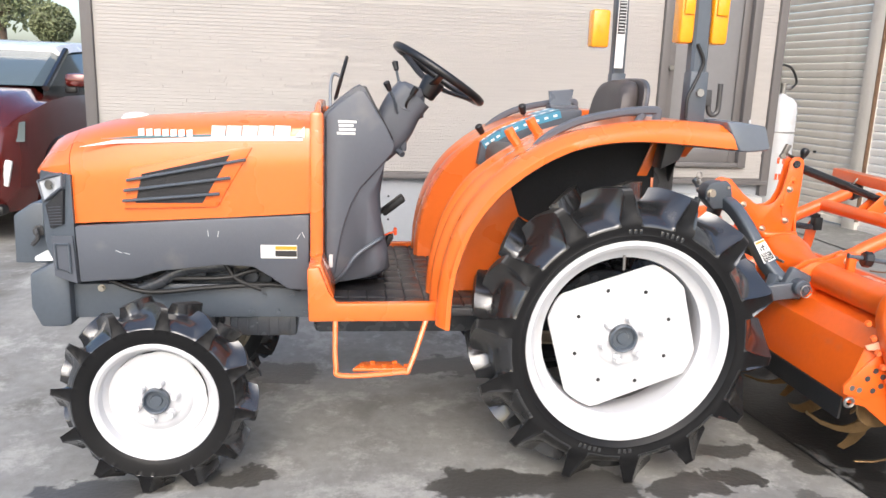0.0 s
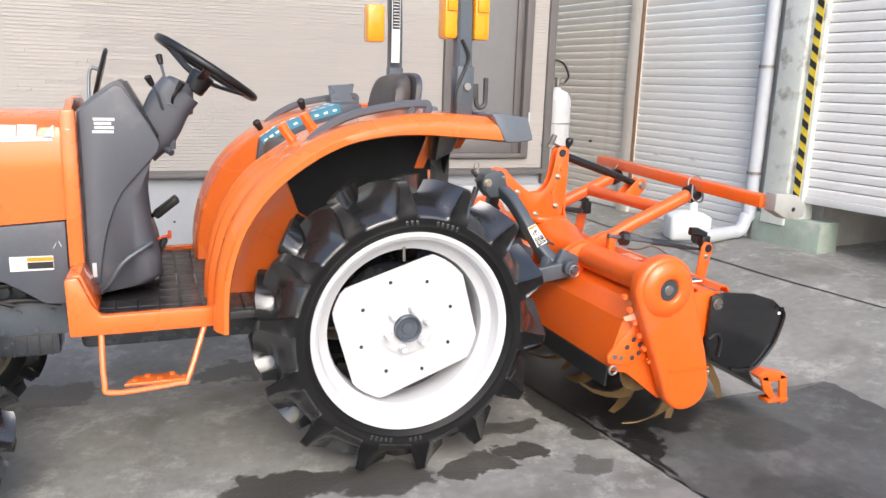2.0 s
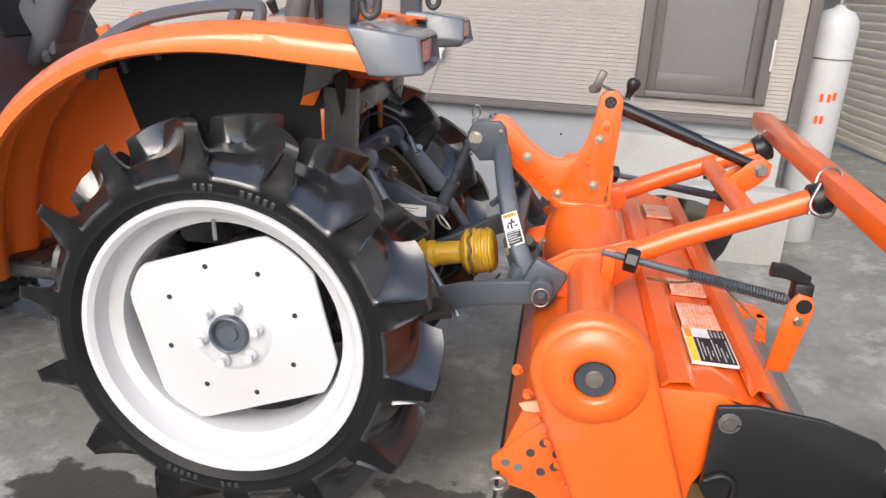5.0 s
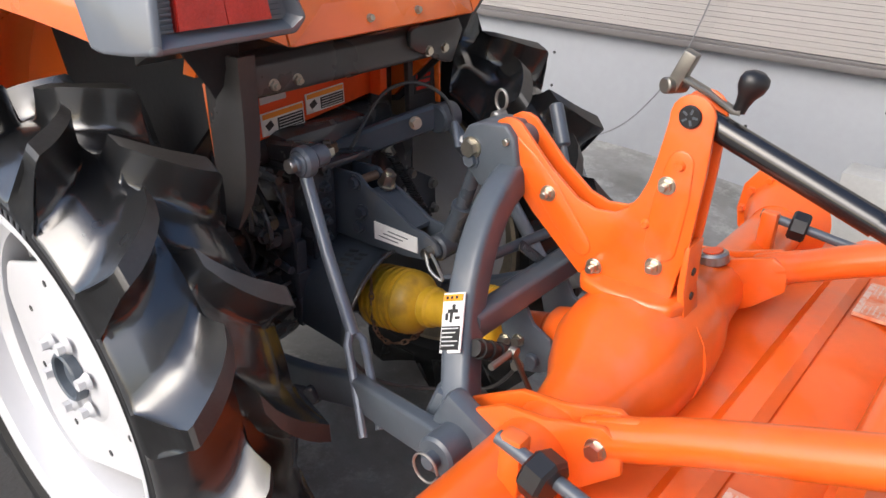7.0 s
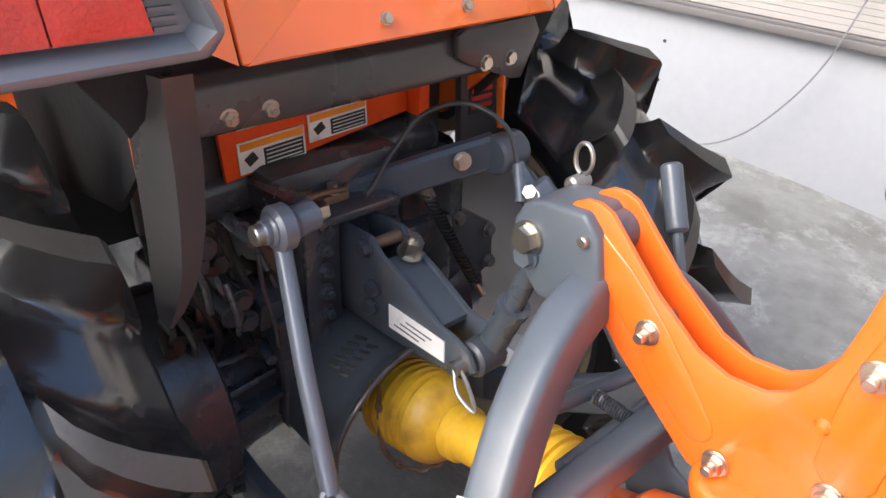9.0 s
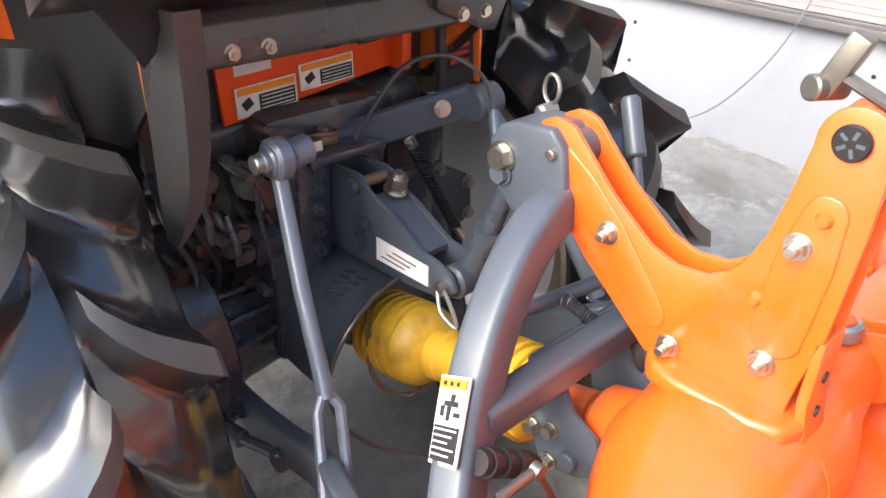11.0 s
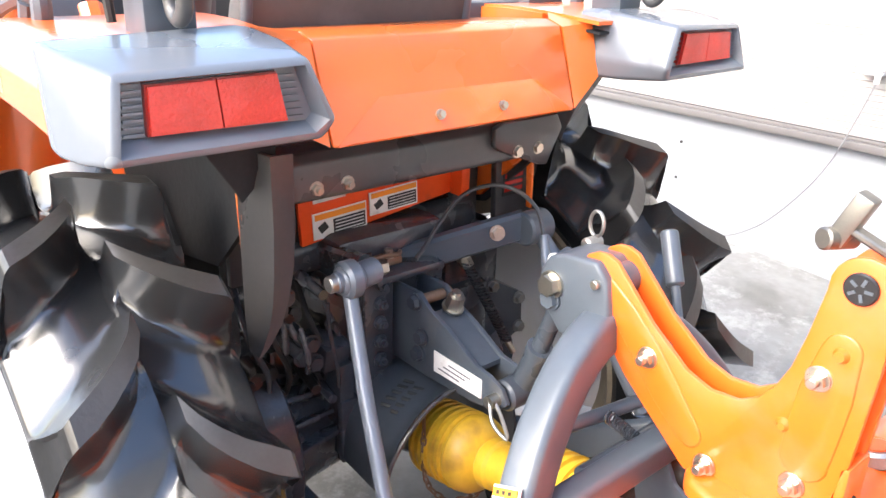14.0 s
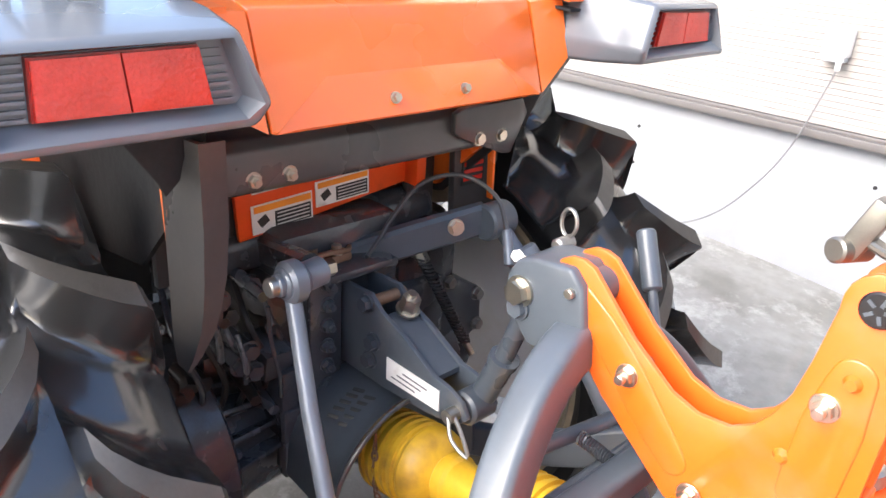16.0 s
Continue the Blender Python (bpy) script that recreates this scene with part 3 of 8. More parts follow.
def half_tyre(yt, cx, cz, side, count, st, phase):
    """Half a lugged tyre, from the tread's middle line to the bead. Each station gives the carcass (y, radius), the cleat's
    crest (y, radius), its height share, its turn, its half width and the run of its hollow flank."""
    pitch = 2 * math.pi / count
    flank = ((0.0, 1.0), (0.1, 0.72), (0.24, 0.44), (0.42, 0.22), (0.66, 0.07), (1.0, 0.0))
    bm = bmesh.new()
    rows = []
    dents = (10, 12, st[8][0] * 0.055)
    for i, (yb, rb, yt_, rt, share, turn, h, w, even) in enumerate(st):
        wide = {-1: w * 0.55, 1: w * 1.1}
        cols = [(-h * 0.78, 1.0), (h * 0.78, 1.0), (0.0, 1.0)] + [(sg * (h + wide[sg] * f), m) for sg in (-1, 1) for f, m in flank]
        half = math.pi * rt / count
        cols += [(sg * (h + wide[sg] + (half - h - wide[sg]) * k / 4), 0.0) for sg in (-1, 1) for k in (1, 2, 3)] + [(half, 0.0)]
        cols.sort()
        n = len(cols)
        row = []
        for k in range(count):
            for j, (u, m) in enumerate(cols):
                u = u * (1 - even) + even * (-half + 2 * half * (j + 1) / n)
                a = phase + (k + (0.5 if side > 0 else 0.0)) * pitch + radians(turn) + u / rt
                m *= share
                r, y = rb + (rt - rb) * m, yb + (yt_ - yb) * m
                if dents[0] <= i <= dents[1] and abs(cols[j][0]) < h * 0.8:
                    y -= dents[2]
                row.append(bm.verts.new((cx + r * math.cos(a), yt + side * y, cz + r * math.sin(a))))
        rows.append(row)
    crest = [j for j, (u, m) in enumerate(cols) if m == 1.0][:-1]
    for i, (a, b) in enumerate(zip(rows, rows[1:])):
        for j in range(len(a)):
            f = bm.faces.new((a[j], a[(j + 1) % len(a)], b[(j + 1) % len(a)], b[j]))
            on_crest = j % n in crest
            f.material_index = 2 if i >= 14 or (on_crest and i >= 8) else 1 if on_crest and i >= 2 else 0
    bmesh.ops.recalc_face_normals(bm, faces=bm.faces)
    return bm


def tyre_mesh(yt, cx, cz, count, st, phase):
    bm = joined(*[half_tyre(yt, cx, cz, s, count, st, phase) for s in (-1, 1)])
    bmesh.ops.recalc_face_normals(bm, faces=bm.faces)
    return bm


def clipped_disc(r, chords, n=72):
    """A circle cut by straight edges given as normal and distance."""
    pts = []
    for a in np.linspace(0, 2 * math.pi, n, endpoint=False):
        d = r
        for nx, nz, dist in chords:
            c = math.cos(a) * nx + math.sin(a) * nz
            if c > 0.01:
                d = min(d, dist / c)
        pts.append((d * math.cos(a), d * math.sin(a)))
    return pts


def wheel(name, far, cx, cz, yt, st, count, rim_profile, disc, disc_y, cap_r, nut_r, holes, label):
    flip = mirror if far else (lambda b: b)
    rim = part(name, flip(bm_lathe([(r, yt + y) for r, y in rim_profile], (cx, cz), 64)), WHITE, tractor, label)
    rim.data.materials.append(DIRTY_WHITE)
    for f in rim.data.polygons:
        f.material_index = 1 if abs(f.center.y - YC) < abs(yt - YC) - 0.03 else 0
    tyre = part("tyre", flip(tyre_mesh(yt, cx, cz, count, st, 0.021 if far else 0.147)), TYRE, rim, "glossy black lugged farm tyre", smooth=36)
    tyre.data.materials.append(TYRE_TOP)
    tyre.data.materials.append(TYRE_SIDE)
    for k in range(24 if holes and not far else 0):
        if k % 12 in (5, 6, 7, 11):
            continue
        a = radians(68 + 2.7 * (k % 12) + 180 * (k // 12))
        part("sidewall_mark", bm_box((cx + 0.3655 * math.cos(a), yt - 0.1232, cz + 0.3655 * math.sin(a)), (0.010, 0.003, 0.016), 0.001, (0, 90 - math.degrees(a), 0)), TYRE, tyre)
    pl = [(cx + x, cz + z) for x, z in disc]
    face = bm_prism(pl, "y", disc_y, disc_y + 0.012, 0.004)
    disc_y -= 0.0 if holes else 0.014
    boss = bm_lathe([(0.0, disc_y - 0.007), (cap_r * 1.75, disc_y - 0.007), (cap_r * 1.95, disc_y - 0.004), (cap_r * 2.15, disc_y + 0.002)], (cx, cz), 40)
    dome = [] if holes else [bm_lathe([(0.0, disc_y - 0.004), (0.085, disc_y - 0.004), (0.098, disc_y), (0.108, disc_y + 0.011), (0.13, disc_y + 0.0135), (0.147, disc_y + 0.02)], (cx, cz), 48)]
    part("wheel_disc", flip(joined(face, boss, *dome)), WHITE, rim)
    cap = bm_lathe([(0.0, disc_y - 0.016), (cap_r * 0.4, disc_y - 0.016), (cap_r * 0.46, disc_y - 0.01), (cap_r * 0.76, disc_y - 0.01), (cap_r * 0.82, disc_y - 0.024), (cap_r * 0.9, disc_y - 0.027), (cap_r * 0.98, disc_y - 0.024), (cap_r, disc_y - 0.008)], (cx, cz), 40)
    part("hub_cap", flip(cap), GREY, rim, "grey hub cap")
    for k in range(6):
        a = 2 * math.pi * k / 6 + 0.3
        p = (cx + nut_r * math.cos(a), disc_y - 0.014, cz + nut_r * math.sin(a))
        part("wheel_nut", flip(joined(bm_cyl(p, (p[0], p[1] - 0.008, p[2]), 0.016, 0.012, 14), bm_hex((p[0], p[1] - 0.006, p[2]), (0, -1, 0), 0.0115, 0.014, False))), WHITE, rim)
    for k in range(holes):
        a = 2 * math.pi * k / 8 + 0.36
        p = (cx + 0.164 * math.cos(a), disc_y - 0.001, cz + 0.002 + 0.164 * math.sin(a))
        part("bolt_hole", flip(bm_cyl(p, (p[0], p[1] + 0.004, p[2]), 0.0065, n=12)), INK, rim)
    part("valve", flip(bm_cyl((cx - 0.02, disc_y - 0.02, cz + cap_r * 4.9), (cx - 0.022, disc_y - 0.022, cz + cap_r * 5.9), 0.005, n=8)), STEEL, rim)
    return rim


REAR_LUG = [(0.0, 0.434, 0.0, 0.494, 0.0, -3.0, 0.014, 0.03, 1.0), (0.003, 0.434, 0.003, 0.494, 0.15, -3.4, 0.014, 0.035, 0.6), (0.008, 0.434, 0.005, 0.494, 0.92, -4.2, 0.015, 0.045, 0.0), (0.02, 0.4335, 0.018, 0.496, 1.0, -7.6, 0.0155, 0.052, 0),
            (0.038, 0.4325, 0.036, 0.497, 1.0, -10.2, 0.016, 0.056, 0), (0.058, 0.43, 0.057, 0.497, 1.0, -12.5, 0.0165, 0.06, 0), (0.075, 0.426, 0.078, 0.497, 1.0, -14.3, 0.017, 0.06, 0), (0.094, 0.411, 0.099, 0.4965, 1.0, -15.8, 0.0155, 0.056, 0),
            (0.107, 0.4005, 0.105, 0.49, 1.0, -16.3, 0.0145, 0.048, 0), (0.1125, 0.396, 0.109, 0.476, 1.0, -16.4, 0.016, 0.042, 0), (0.1165, 0.393, 0.114, 0.456, 1.0, -16.6, 0.0205, 0.035, 0), (0.1195, 0.3905, 0.1185, 0.433, 1.0, -16.7, 0.0255, 0.027, 0),
            (0.1215, 0.3885, 0.1222, 0.412, 1.0, -16.8, 0.031, 0.019, 0), (0.1232, 0.3855, 0.1248, 0.396, 1.0, -16.8, 0.034, 0.013, 0), (0.1242, 0.380, 0.1254, 0.383, 1.0, -16.8, 0.036, 0.009, 0.3), (0.124, 0.371, 0.124, 0.371, 0.0, -16.8, 0.03, 0.01, 1.0),
            (0.1205, 0.358, 0.1205, 0.358, 0.0, -16.8, 0.03, 0.01, 1.0), (0.122, 0.353, 0.122, 0.353, 0.0, -16.8, 0.03, 0.01, 1.0), (0.1185, 0.349, 0.1185, 0.349, 0.0, -16.8, 0.03, 0.01, 1.0), (0.11, 0.335, 0.11, 0.335, 0.0, -16.8, 0.03, 0.01, 1.0), (0.092, 0.322, 0.092, 0.322, 0.0, -16.8, 0.03, 0.01, 1.0)]
REAR_RIM = [(0.329, -0.098), (0.335, -0.105), (0.332, -0.113), (0.32, -0.113), (0.308, -0.103), (0.304, -0.075), (0.298, -0.06), (0.268, -0.048), (0.262, -0.02),
            (0.262, 0.05), (0.3, 0.065), (0.306, 0.09), (0.322, 0.108), (0.341, 0.104), (0.335, 0.098)]
REAR_DISC = clipped_disc(0.258, [(-0.32, 0.947, 0.204), (0.966, 0.26, 0.234), (0.35, -0.937, 0.2), (-0.96, -0.28, 0.224)])
for far in (False, True):
    wheel("rear_wheel", far, 0.0, 0.485, -0.50, REAR_LUG, 14, REAR_RIM, REAR_DISC, -0.545, 0.047, 0.07, 8, "white-painted rear wheel rim")

FRONT_LUG = [(y * 0.64, 0.272 + (r - 0.434) * 0.55 if r > 0.39 else 0.25 + (r - 0.392) * 0.85, y2 * 0.655, 0.309 + (r2 - 0.494) * 0.66, k, t, h * 0.68, w * 0.68, e) for y, r, y2, r2, k, t, h, w, e in REAR_LUG[:14]]
FRONT_LUG += [(0.08, 0.243, 0.08, 0.243, 0.0, -16.8, 0.02, 0.007, 1.0), (0.077, 0.226, 0.077, 0.226, 0.0, -16.8, 0.02, 0.007, 1.0), (0.0745, 0.209, 0.0745, 0.209, 0.0, -16.8, 0.02, 0.007, 1.0), (0.069, 0.195, 0.069, 0.195, 0.0, -16.8, 0.02, 0.007, 1.0), (0.06, 0.186, 0.06, 0.186, 0.0, -16.8, 0.02, 0.007, 1.0)]
FRONT_RIM = [(0.19, -0.062), (0.195, -0.067), (0.191, -0.072), (0.18, -0.069), (0.172, -0.06), (0.168, -0.03), (0.15, -0.01), (0.15, 0.03), (0.17, 0.05), (0.18, 0.069), (0.195, 0.067), (0.19, 0.062)]
FRONT_DISC = clipped_disc(0.152, [(-0.45, 0.893, 0.137), (0.93, 0.37, 0.138)])
for far in (False, True):
    wheel("front_wheel", far, -1.478, 0.272, -0.465, FRONT_LUG, 12, FRONT_RIM, FRONT_DISC, -0.487, 0.042, 0.06, 0, "white-painted front wheel rim")


# hood
def hood_ring(x, zb, zs, zt, s):
    half = [(s - 0.004, zb), (s, (zb + zs) / 2), (s - 0.002, zs - 0.02), (s - 0.012, zs), (s - 0.045, zs + 0.4 * (zt - zs)), (s * 0.5, zt - 0.006), (0.0, zt)]
    return [(x, YC - a, z) for a, z in half] + [(x, YC + a, z) for a, z in half[-2::-1]]


hood = part("hood", bm_loft([hood_ring(*r) for r in ((-1.012, 0.838, 1.115, 1.158, 0.272), (-1.25, 0.822, 1.105, 1.155, 0.272), (-1.45, 0.81, 1.085, 1.14, 0.27), (-1.58, 0.803, 1.07, 1.13, 0.267),
                                                     (-1.69, 0.797, 1.045, 1.112, 0.26), (-1.765, 0.79, 1.018, 1.09, 0.25))]), ORANGE, tractor, "orange engine hood")
part("hood_nose", bm_loft([hood_ring(*r) for r in ((-1.767, 0.94, 1.017, 1.089, 0.249), (-1.81, 0.945, 1.0, 1.073, 0.238), (-1.845, 0.948, 0.985, 1.052, 0.222), (-1.87, 0.95, 0.972, 1.026, 0.203), (-1.888, 0.951, 0.962, 0.998, 0.184), (-1.897, 0.952, 0.957, 0.972, 0.165))]), ORANGE, hood, smooth=60)
mask = part("grille_mask", bm_loft([[(x, YC - s, z) for s, z in ((a, zb), (a, zt), (-a, zt), (-a, zb))] for x, a, zb, zt in ((-1.762, 0.262, 0.60, 0.948), (-1.82, 0.245, 0.615, 0.952), (-1.866, 0.215, 0.70, 0.955), (-1.89, 0.17, 0.74, 0.95))]), GREY, tractor, "dark grey front grille mask")
for sg in (-1, 1):
    def yy(s):
        return YC + sg * s
    lamp_face = [(-1.785, yy(0.266), 0.952), (-1.832, yy(0.252), 0.941), (-1.876, yy(0.222), 0.922), (-1.856, yy(0.237), 0.858), (-1.825, yy(0.255), 0.882), (-1.788, yy(0.266), 0.91)]
    head = part("headlight", bm_loft([lamp_face, [(x + 0.012, YC + (y - YC) * 0.9, z) for x, y, z in lamp_face]]), HEADLENS, mask, "clear wedge-shaped headlight")
    part("headlight_rim", bm_tube(lamp_face + lamp_face[:1], 0.005, 8), GREY_PLASTIC, head)
    part("lamp_bowl", bm_loft([[(-1.83 + 0.006 * k, yy(0.2585 - 0.004 * k), 0.915) for _ in range(1)] + [(-1.83 + 0.016 * math.cos(a) * k, yy(0.2585 + 0.007 * math.cos(a) * k), 0.915 + 0.016 * math.sin(a) * k) for a in np.linspace(0, 5.5, 11)] for k in (1.0, 0.5)]), CHROME, head)
    mesh_face = [(-1.786, yy(0.266), 0.902), (-1.852, yy(0.241), 0.848), (-1.84, yy(0.245), 0.772), (-1.796, yy(0.263), 0.79)]
    part("grille_mesh", bm_loft([mesh_face, [(x + 0.012, YC + (y - YC) * 0.9, z) for x, y, z in mesh_face]]), MESHBLK, mask)
    for k in range(7):
        z = 0.79 + 0.0095 * k
        part("mesh_wire", bm_tube([(-1.797, yy(0.265), z), (-1.842, yy(0.2475), z - 0.006)], 0.0012, 5), GREY_PLASTIC, mask)
    low_face = [(-1.768, yy(0.267), 0.752), (-1.842, yy(0.243), 0.746), (-1.84, yy(0.24), 0.612), (-1.762, yy(0.266), 0.594)]
    low = part("lower_grille", bm_loft([low_face, [(x + 0.01, YC + (y - YC) * 0.9, z) for x, y, z in low_face]]), GREY_PLASTIC, mask)
    part("grille_frame", bm_tube([(-1.78, yy(0.267), 0.725), (-1.83, yy(0.25), 0.722), (-1.828, yy(0.248), 0.64), (-1.78, yy(0.265), 0.628), (-1.78, yy(0.267), 0.725)], 0.004, 6), GREY, low)
part("hood_cap", bm_loft([[(-1.62 + 0.05 * math.cos(a) * k, YC + 0.03 * math.sin(a) * k, 1.105 + h) for a in np.linspace(0, 6.283, 16, endpoint=False)] for k, h in ((1, 0), (1.05, 0.012), (0.8, 0.026), (0.3, 0.032))]), PAPER, hood)

VZ = -0.3125  # side face of the hood on the near side


def on_side(pts, y, thick=0.002):
    return bm_prism(pts, "y", y - thick, y + 0.004)


for far in (False, True):
    flip = mirror if far else (lambda b: b)
    part("vent_panel", flip(bm_prism([(-1.60, 0.845), (-1.575, 0.975), (-1.25, 1.045), (-1.195, 1.05), (-1.31, 0.855)], "y", VZ - 0.004, VZ + 0.01, 0.003)), ORANGE, hood)
    part("vent_mesh", flip(bm_prism([(-1.563, 0.865), (-1.54, 0.958), (-1.265, 1.025), (-1.355, 0.868)], "y", VZ - 0.006, VZ + 0.004)), MESHBLK, hood, "dark mesh side vent")
    for (x0, z0), (x1, z1) in (((-1.585, 0.938), (-1.215, 1.012)), ((-1.595, 0.905), (-1.265, 0.952)), ((-1.60, 0.872), (-1.30, 0.90))):
        part("vent_fin", flip(bm_sweep([(x0, VZ - 0.012, z0), (x1, VZ - 0.012, z1)], rect(0.014, 0.009, 0.003))), GREY, hood)
    part("hood_stripe", flip(on_side([(-1.73, 1.038), (-1.62, 1.052), (-1.30, 1.068), (-1.035, 1.075), (-1.035, 1.088), (-1.30, 1.082), (-1.62, 1.063)], VZ + 0.0015)), PAPER, hood, "white and teal side stripe")
    part("hood_stripe", flip(on_side([(-1.66, 1.066), (-1.52, 1.080), (-1.30, 1.089), (-1.09, 1.092), (-1.09, 1.086), (-1.30, 1.083), (-1.6, 1.067)], VZ + 0.0035)), TEAL, hood)
    part("hood_stripe", flip(on_side([(-1.062, 1.084), (-1.03, 1.084), (-1.03, 1.122)], VZ + 0.0015)), PAPER, hood)
    for x, w, h in [(-1.545 + 0.0245 * k, 0.018, 0.022) for k in range(7)]:
        part("maker_mark", flip(on_side([(x, 1.078), (x + w, 1.08), (x + w, 1.08 + h), (x, 1.078 + h)], VZ + 0.001)), PAPER, hood)
    for k, (x, w) in enumerate(((-1.322, 0.042), (-1.276, 0.046), (-1.226, 0.046), (-1.176, 0.046), (-1.126, 0.05))):
        z = 1.08 + 0.0014 * k
        part("model_mark", flip(on_side([(x, z), (x + w, z), (x + w + 0.003, z + 0.036), (x + 0.003, z + 0.036)], VZ + 0.0005)), PAPER, hood)
    panel = part("side_panel", flip(bm_prism([(-1.757, 0.785), (-1.40, 0.81), (-1.016, 0.833), (-1.016, 0.575), (-1.085, 0.578), (-1.16, 0.63), (-1.20, 0.655), (-1.30, 0.66), (-1.50, 0.638), (-1.58, 0.612), (-1.75, 0.60)], "y", -0.314, -0.285, 0.006)),
                 GREY_PLASTIC, tractor, "scuffed dark grey lower side panel")
    part("caution_label", flip(bm_box((-1.115, -0.3155, 0.708), (0.118, 0.002, 0.044))), PAPER, panel)
    part("caution_label", flip(bm_box((-1.092, -0.317, 0.721), (0.07, 0.002, 0.012))), LABEL_ORANGE, panel)
    part("caution_label", flip(bm_box((-1.092, -0.317, 0.702), (0.07, 0.002, 0.02))), INK, panel)
    if not far:
        for x, z, r in ((-1.31, 0.765, 12), (-1.342, 0.768, -8), (-1.05, 0.76, 30), (-1.035, 0.765, -20), (-1.60, 0.698, -74), (-1.625, 0.704, -68)):
            part("scratch", bm_box((x, -0.3146, z), (0.0016, 0.001, 0.02), 0, (0, r, 0)), LABEL_SILVER, panel)

# front frame, engine and axle
frame_part = part("chassis_frame", joined(boxed(-1.86, -1.0, -0.235, -0.2, 0.455, 0.575, 0.006), boxed(-1.86, -1.0, 0.12, 0.155, 0.455, 0.575, 0.006), boxed(-1.87, -1.8, -0.235, 0.155, 0.455, 0.6, 0.006)), GREY, tractor, "dark grey chassis rails")
for k in range(5):
    part("bolt", bm_hex((-1.22 + 0.047 * k, -0.235, 0.475 + 0.06 * (k % 2)), (0, -1, 0), 0.008, 0.008), GREY, frame_part)
part("bolt", bm_hex((-1.71, -0.235, 0.56), (0, -1, 0), 0.01, 0.012), ZINC, frame_part)
engine = part("engine_block", joined(boxed(-1.70, -1.03, -0.17, 0.09, 0.5, 0.8, 0.01), boxed(-1.45, -1.15, -0.205, -0.16, 0.52, 0.66, 0.012), bm_cyl((-1.4, -0.18, 0.62), (-1.4, -0.25, 0.62), 0.035, n=20, bevel=0.004),
                                     bm_cyl((-1.22, -0.18, 0.6), (-1.22, -0.23, 0.6), 0.028, n=20, bevel=0.004)), CAST, tractor, "black engine block behind the panel")
part("exhaust_pipe", bm_tube([(-1.58, -0.24, 0.56), (-1.52, -0.25, 0.585), (-1.45, -0.25, 0.625), (-1.38, -0.24, 0.635), (-1.28, -0.22, 0.64)], 0.022, 14, 6), CAST, engine, "dark metal exhaust pipe")
for pts in (((-1.68, -0.25, 0.59), (-1.55, -0.265, 0.555), (-1.35, -0.262, 0.57), (-1.15, -0.26, 0.58), (-1.05, -0.25, 0.56)), ((-1.5, -0.26, 0.6), (-1.3, -0.265, 0.605), (-1.2, -0.26, 0.63), (-1.12, -0.24, 0.61)), ((-1.3, -0.262, 0.655), (-1.26, -0.266, 0.6), (-1.18, -0.264, 0.565))):
    part("hose", bm_tube(pts, 0.008, 10, 6), RUBBER, engine)
sump = part("oil_sump", bm_box((-1.18, -0.16, 0.425), (0.23, 0.13, 0.085), 0.012), CAST, tractor)
for k in range(6):
    part("rib", bm_box((-1.27 + 0.036 * k, -0.227, 0.42), (0.006, 0.008, 0.07), 0.002), CAST, sump)
part("front_axle", joined(bm_cyl((-1.478, -0.38, 0.29), (-1.478, 0.30, 0.29), 0.05, n=20), bm_cyl((-1.478, -0.42, 0.27), (-1.478, -0.34, 0.29), 0.075, 0.06, 20, 0.006), bm_cyl((-1.478, 0.34, 0.27), (-1.478, 0.26, 0.29), 0.075, 0.06, 20, 0.006),
                          bm_box((-1.478, YC, 0.36), (0.14, 0.16, 0.2), 0.02)), CAST, tractor, "black cast front axle")
part("gearbox_housing", joined(bm_box((-0.55, YC, 0.47), (0.92, 0.24, 0.2), 0.02), bm_box((-0.8, YC, 0.5), (0.4, 0.3, 0.12), 0.02), bm_cyl((-0.95, YC, 0.42), (-0.3, YC, 0.42), 0.06, n=20)), CAST, tractor)
bumper = part("bumper", bm_prism([(-1.925, 0.615), (-1.83, 0.665), (-1.80, 0.64), (-1.80, 0.44), (-1.83, 0.432), (-1.9, 0.432), (-1.928, 0.50)], "y", -0.27, 0.19, 0.012), GREY, tractor, "grey front bumper")
part("bumper_top", boxed(-1.91, -1.83, -0.255, 0.175, 0.655, 0.672, 0.006), PAPER, bumper)
box_part = part("weight_box", bm_prism([(-2.01, 0.625), (-2.005, 0.79), (-1.94, 0.835), (-1.87, 0.835), (-1.87, 0.625)], "y", -0.16, 0.1, 0.008), GREY, tractor, "grey front weight box with a latch")
part("latch", joined(bm_tube([(-1.925, -0.162, 0.74), (-1.925, -0.185, 0.745), (-1.92, -0.187, 0.72), (-1.94, -0.185, 0.695)], 0.008, 10, 4), bm_cyl((-1.922, -0.158, 0.74), (-1.922, -0.178, 0.74), 0.018, n=14)), DARK_FRAME, box_part)

# cowl, dash and steering
part("dash_frame", joined(boxed(-1.013, -0.968, -0.337, -0.30, 0.53, 1.17, 0.012), boxed(-1.013, -0.968, 0.22, 0.257, 0.53, 1.17, 0.012), bm_sweep([(-0.99, -0.318, 1.10), (-0.99, -0.30, 1.15), (-0.99, -0.22, 1.172), (-0.99, YC, 1.178), (-0.99, 0.14, 1.172), (-0.99, 0.22, 1.15), (-0.99, 0.238, 1.10)], rect(0.022, 0.045, 0.005))), ORANGE, tractor, "orange dash frame")
COWL = [(-0.965, 0.60), (-0.968, 1.165), (-0.925, 1.205), (-0.875, 1.245), (-0.852, 1.256), (-0.838, 1.248), (-0.742, 1.075), (-0.77, 1.0), (-0.782, 0.9), (-0.775, 0.78), (-0.752, 0.70), (-0.745, 0.645), (-0.79, 0.615), (-0.88, 0.598)]


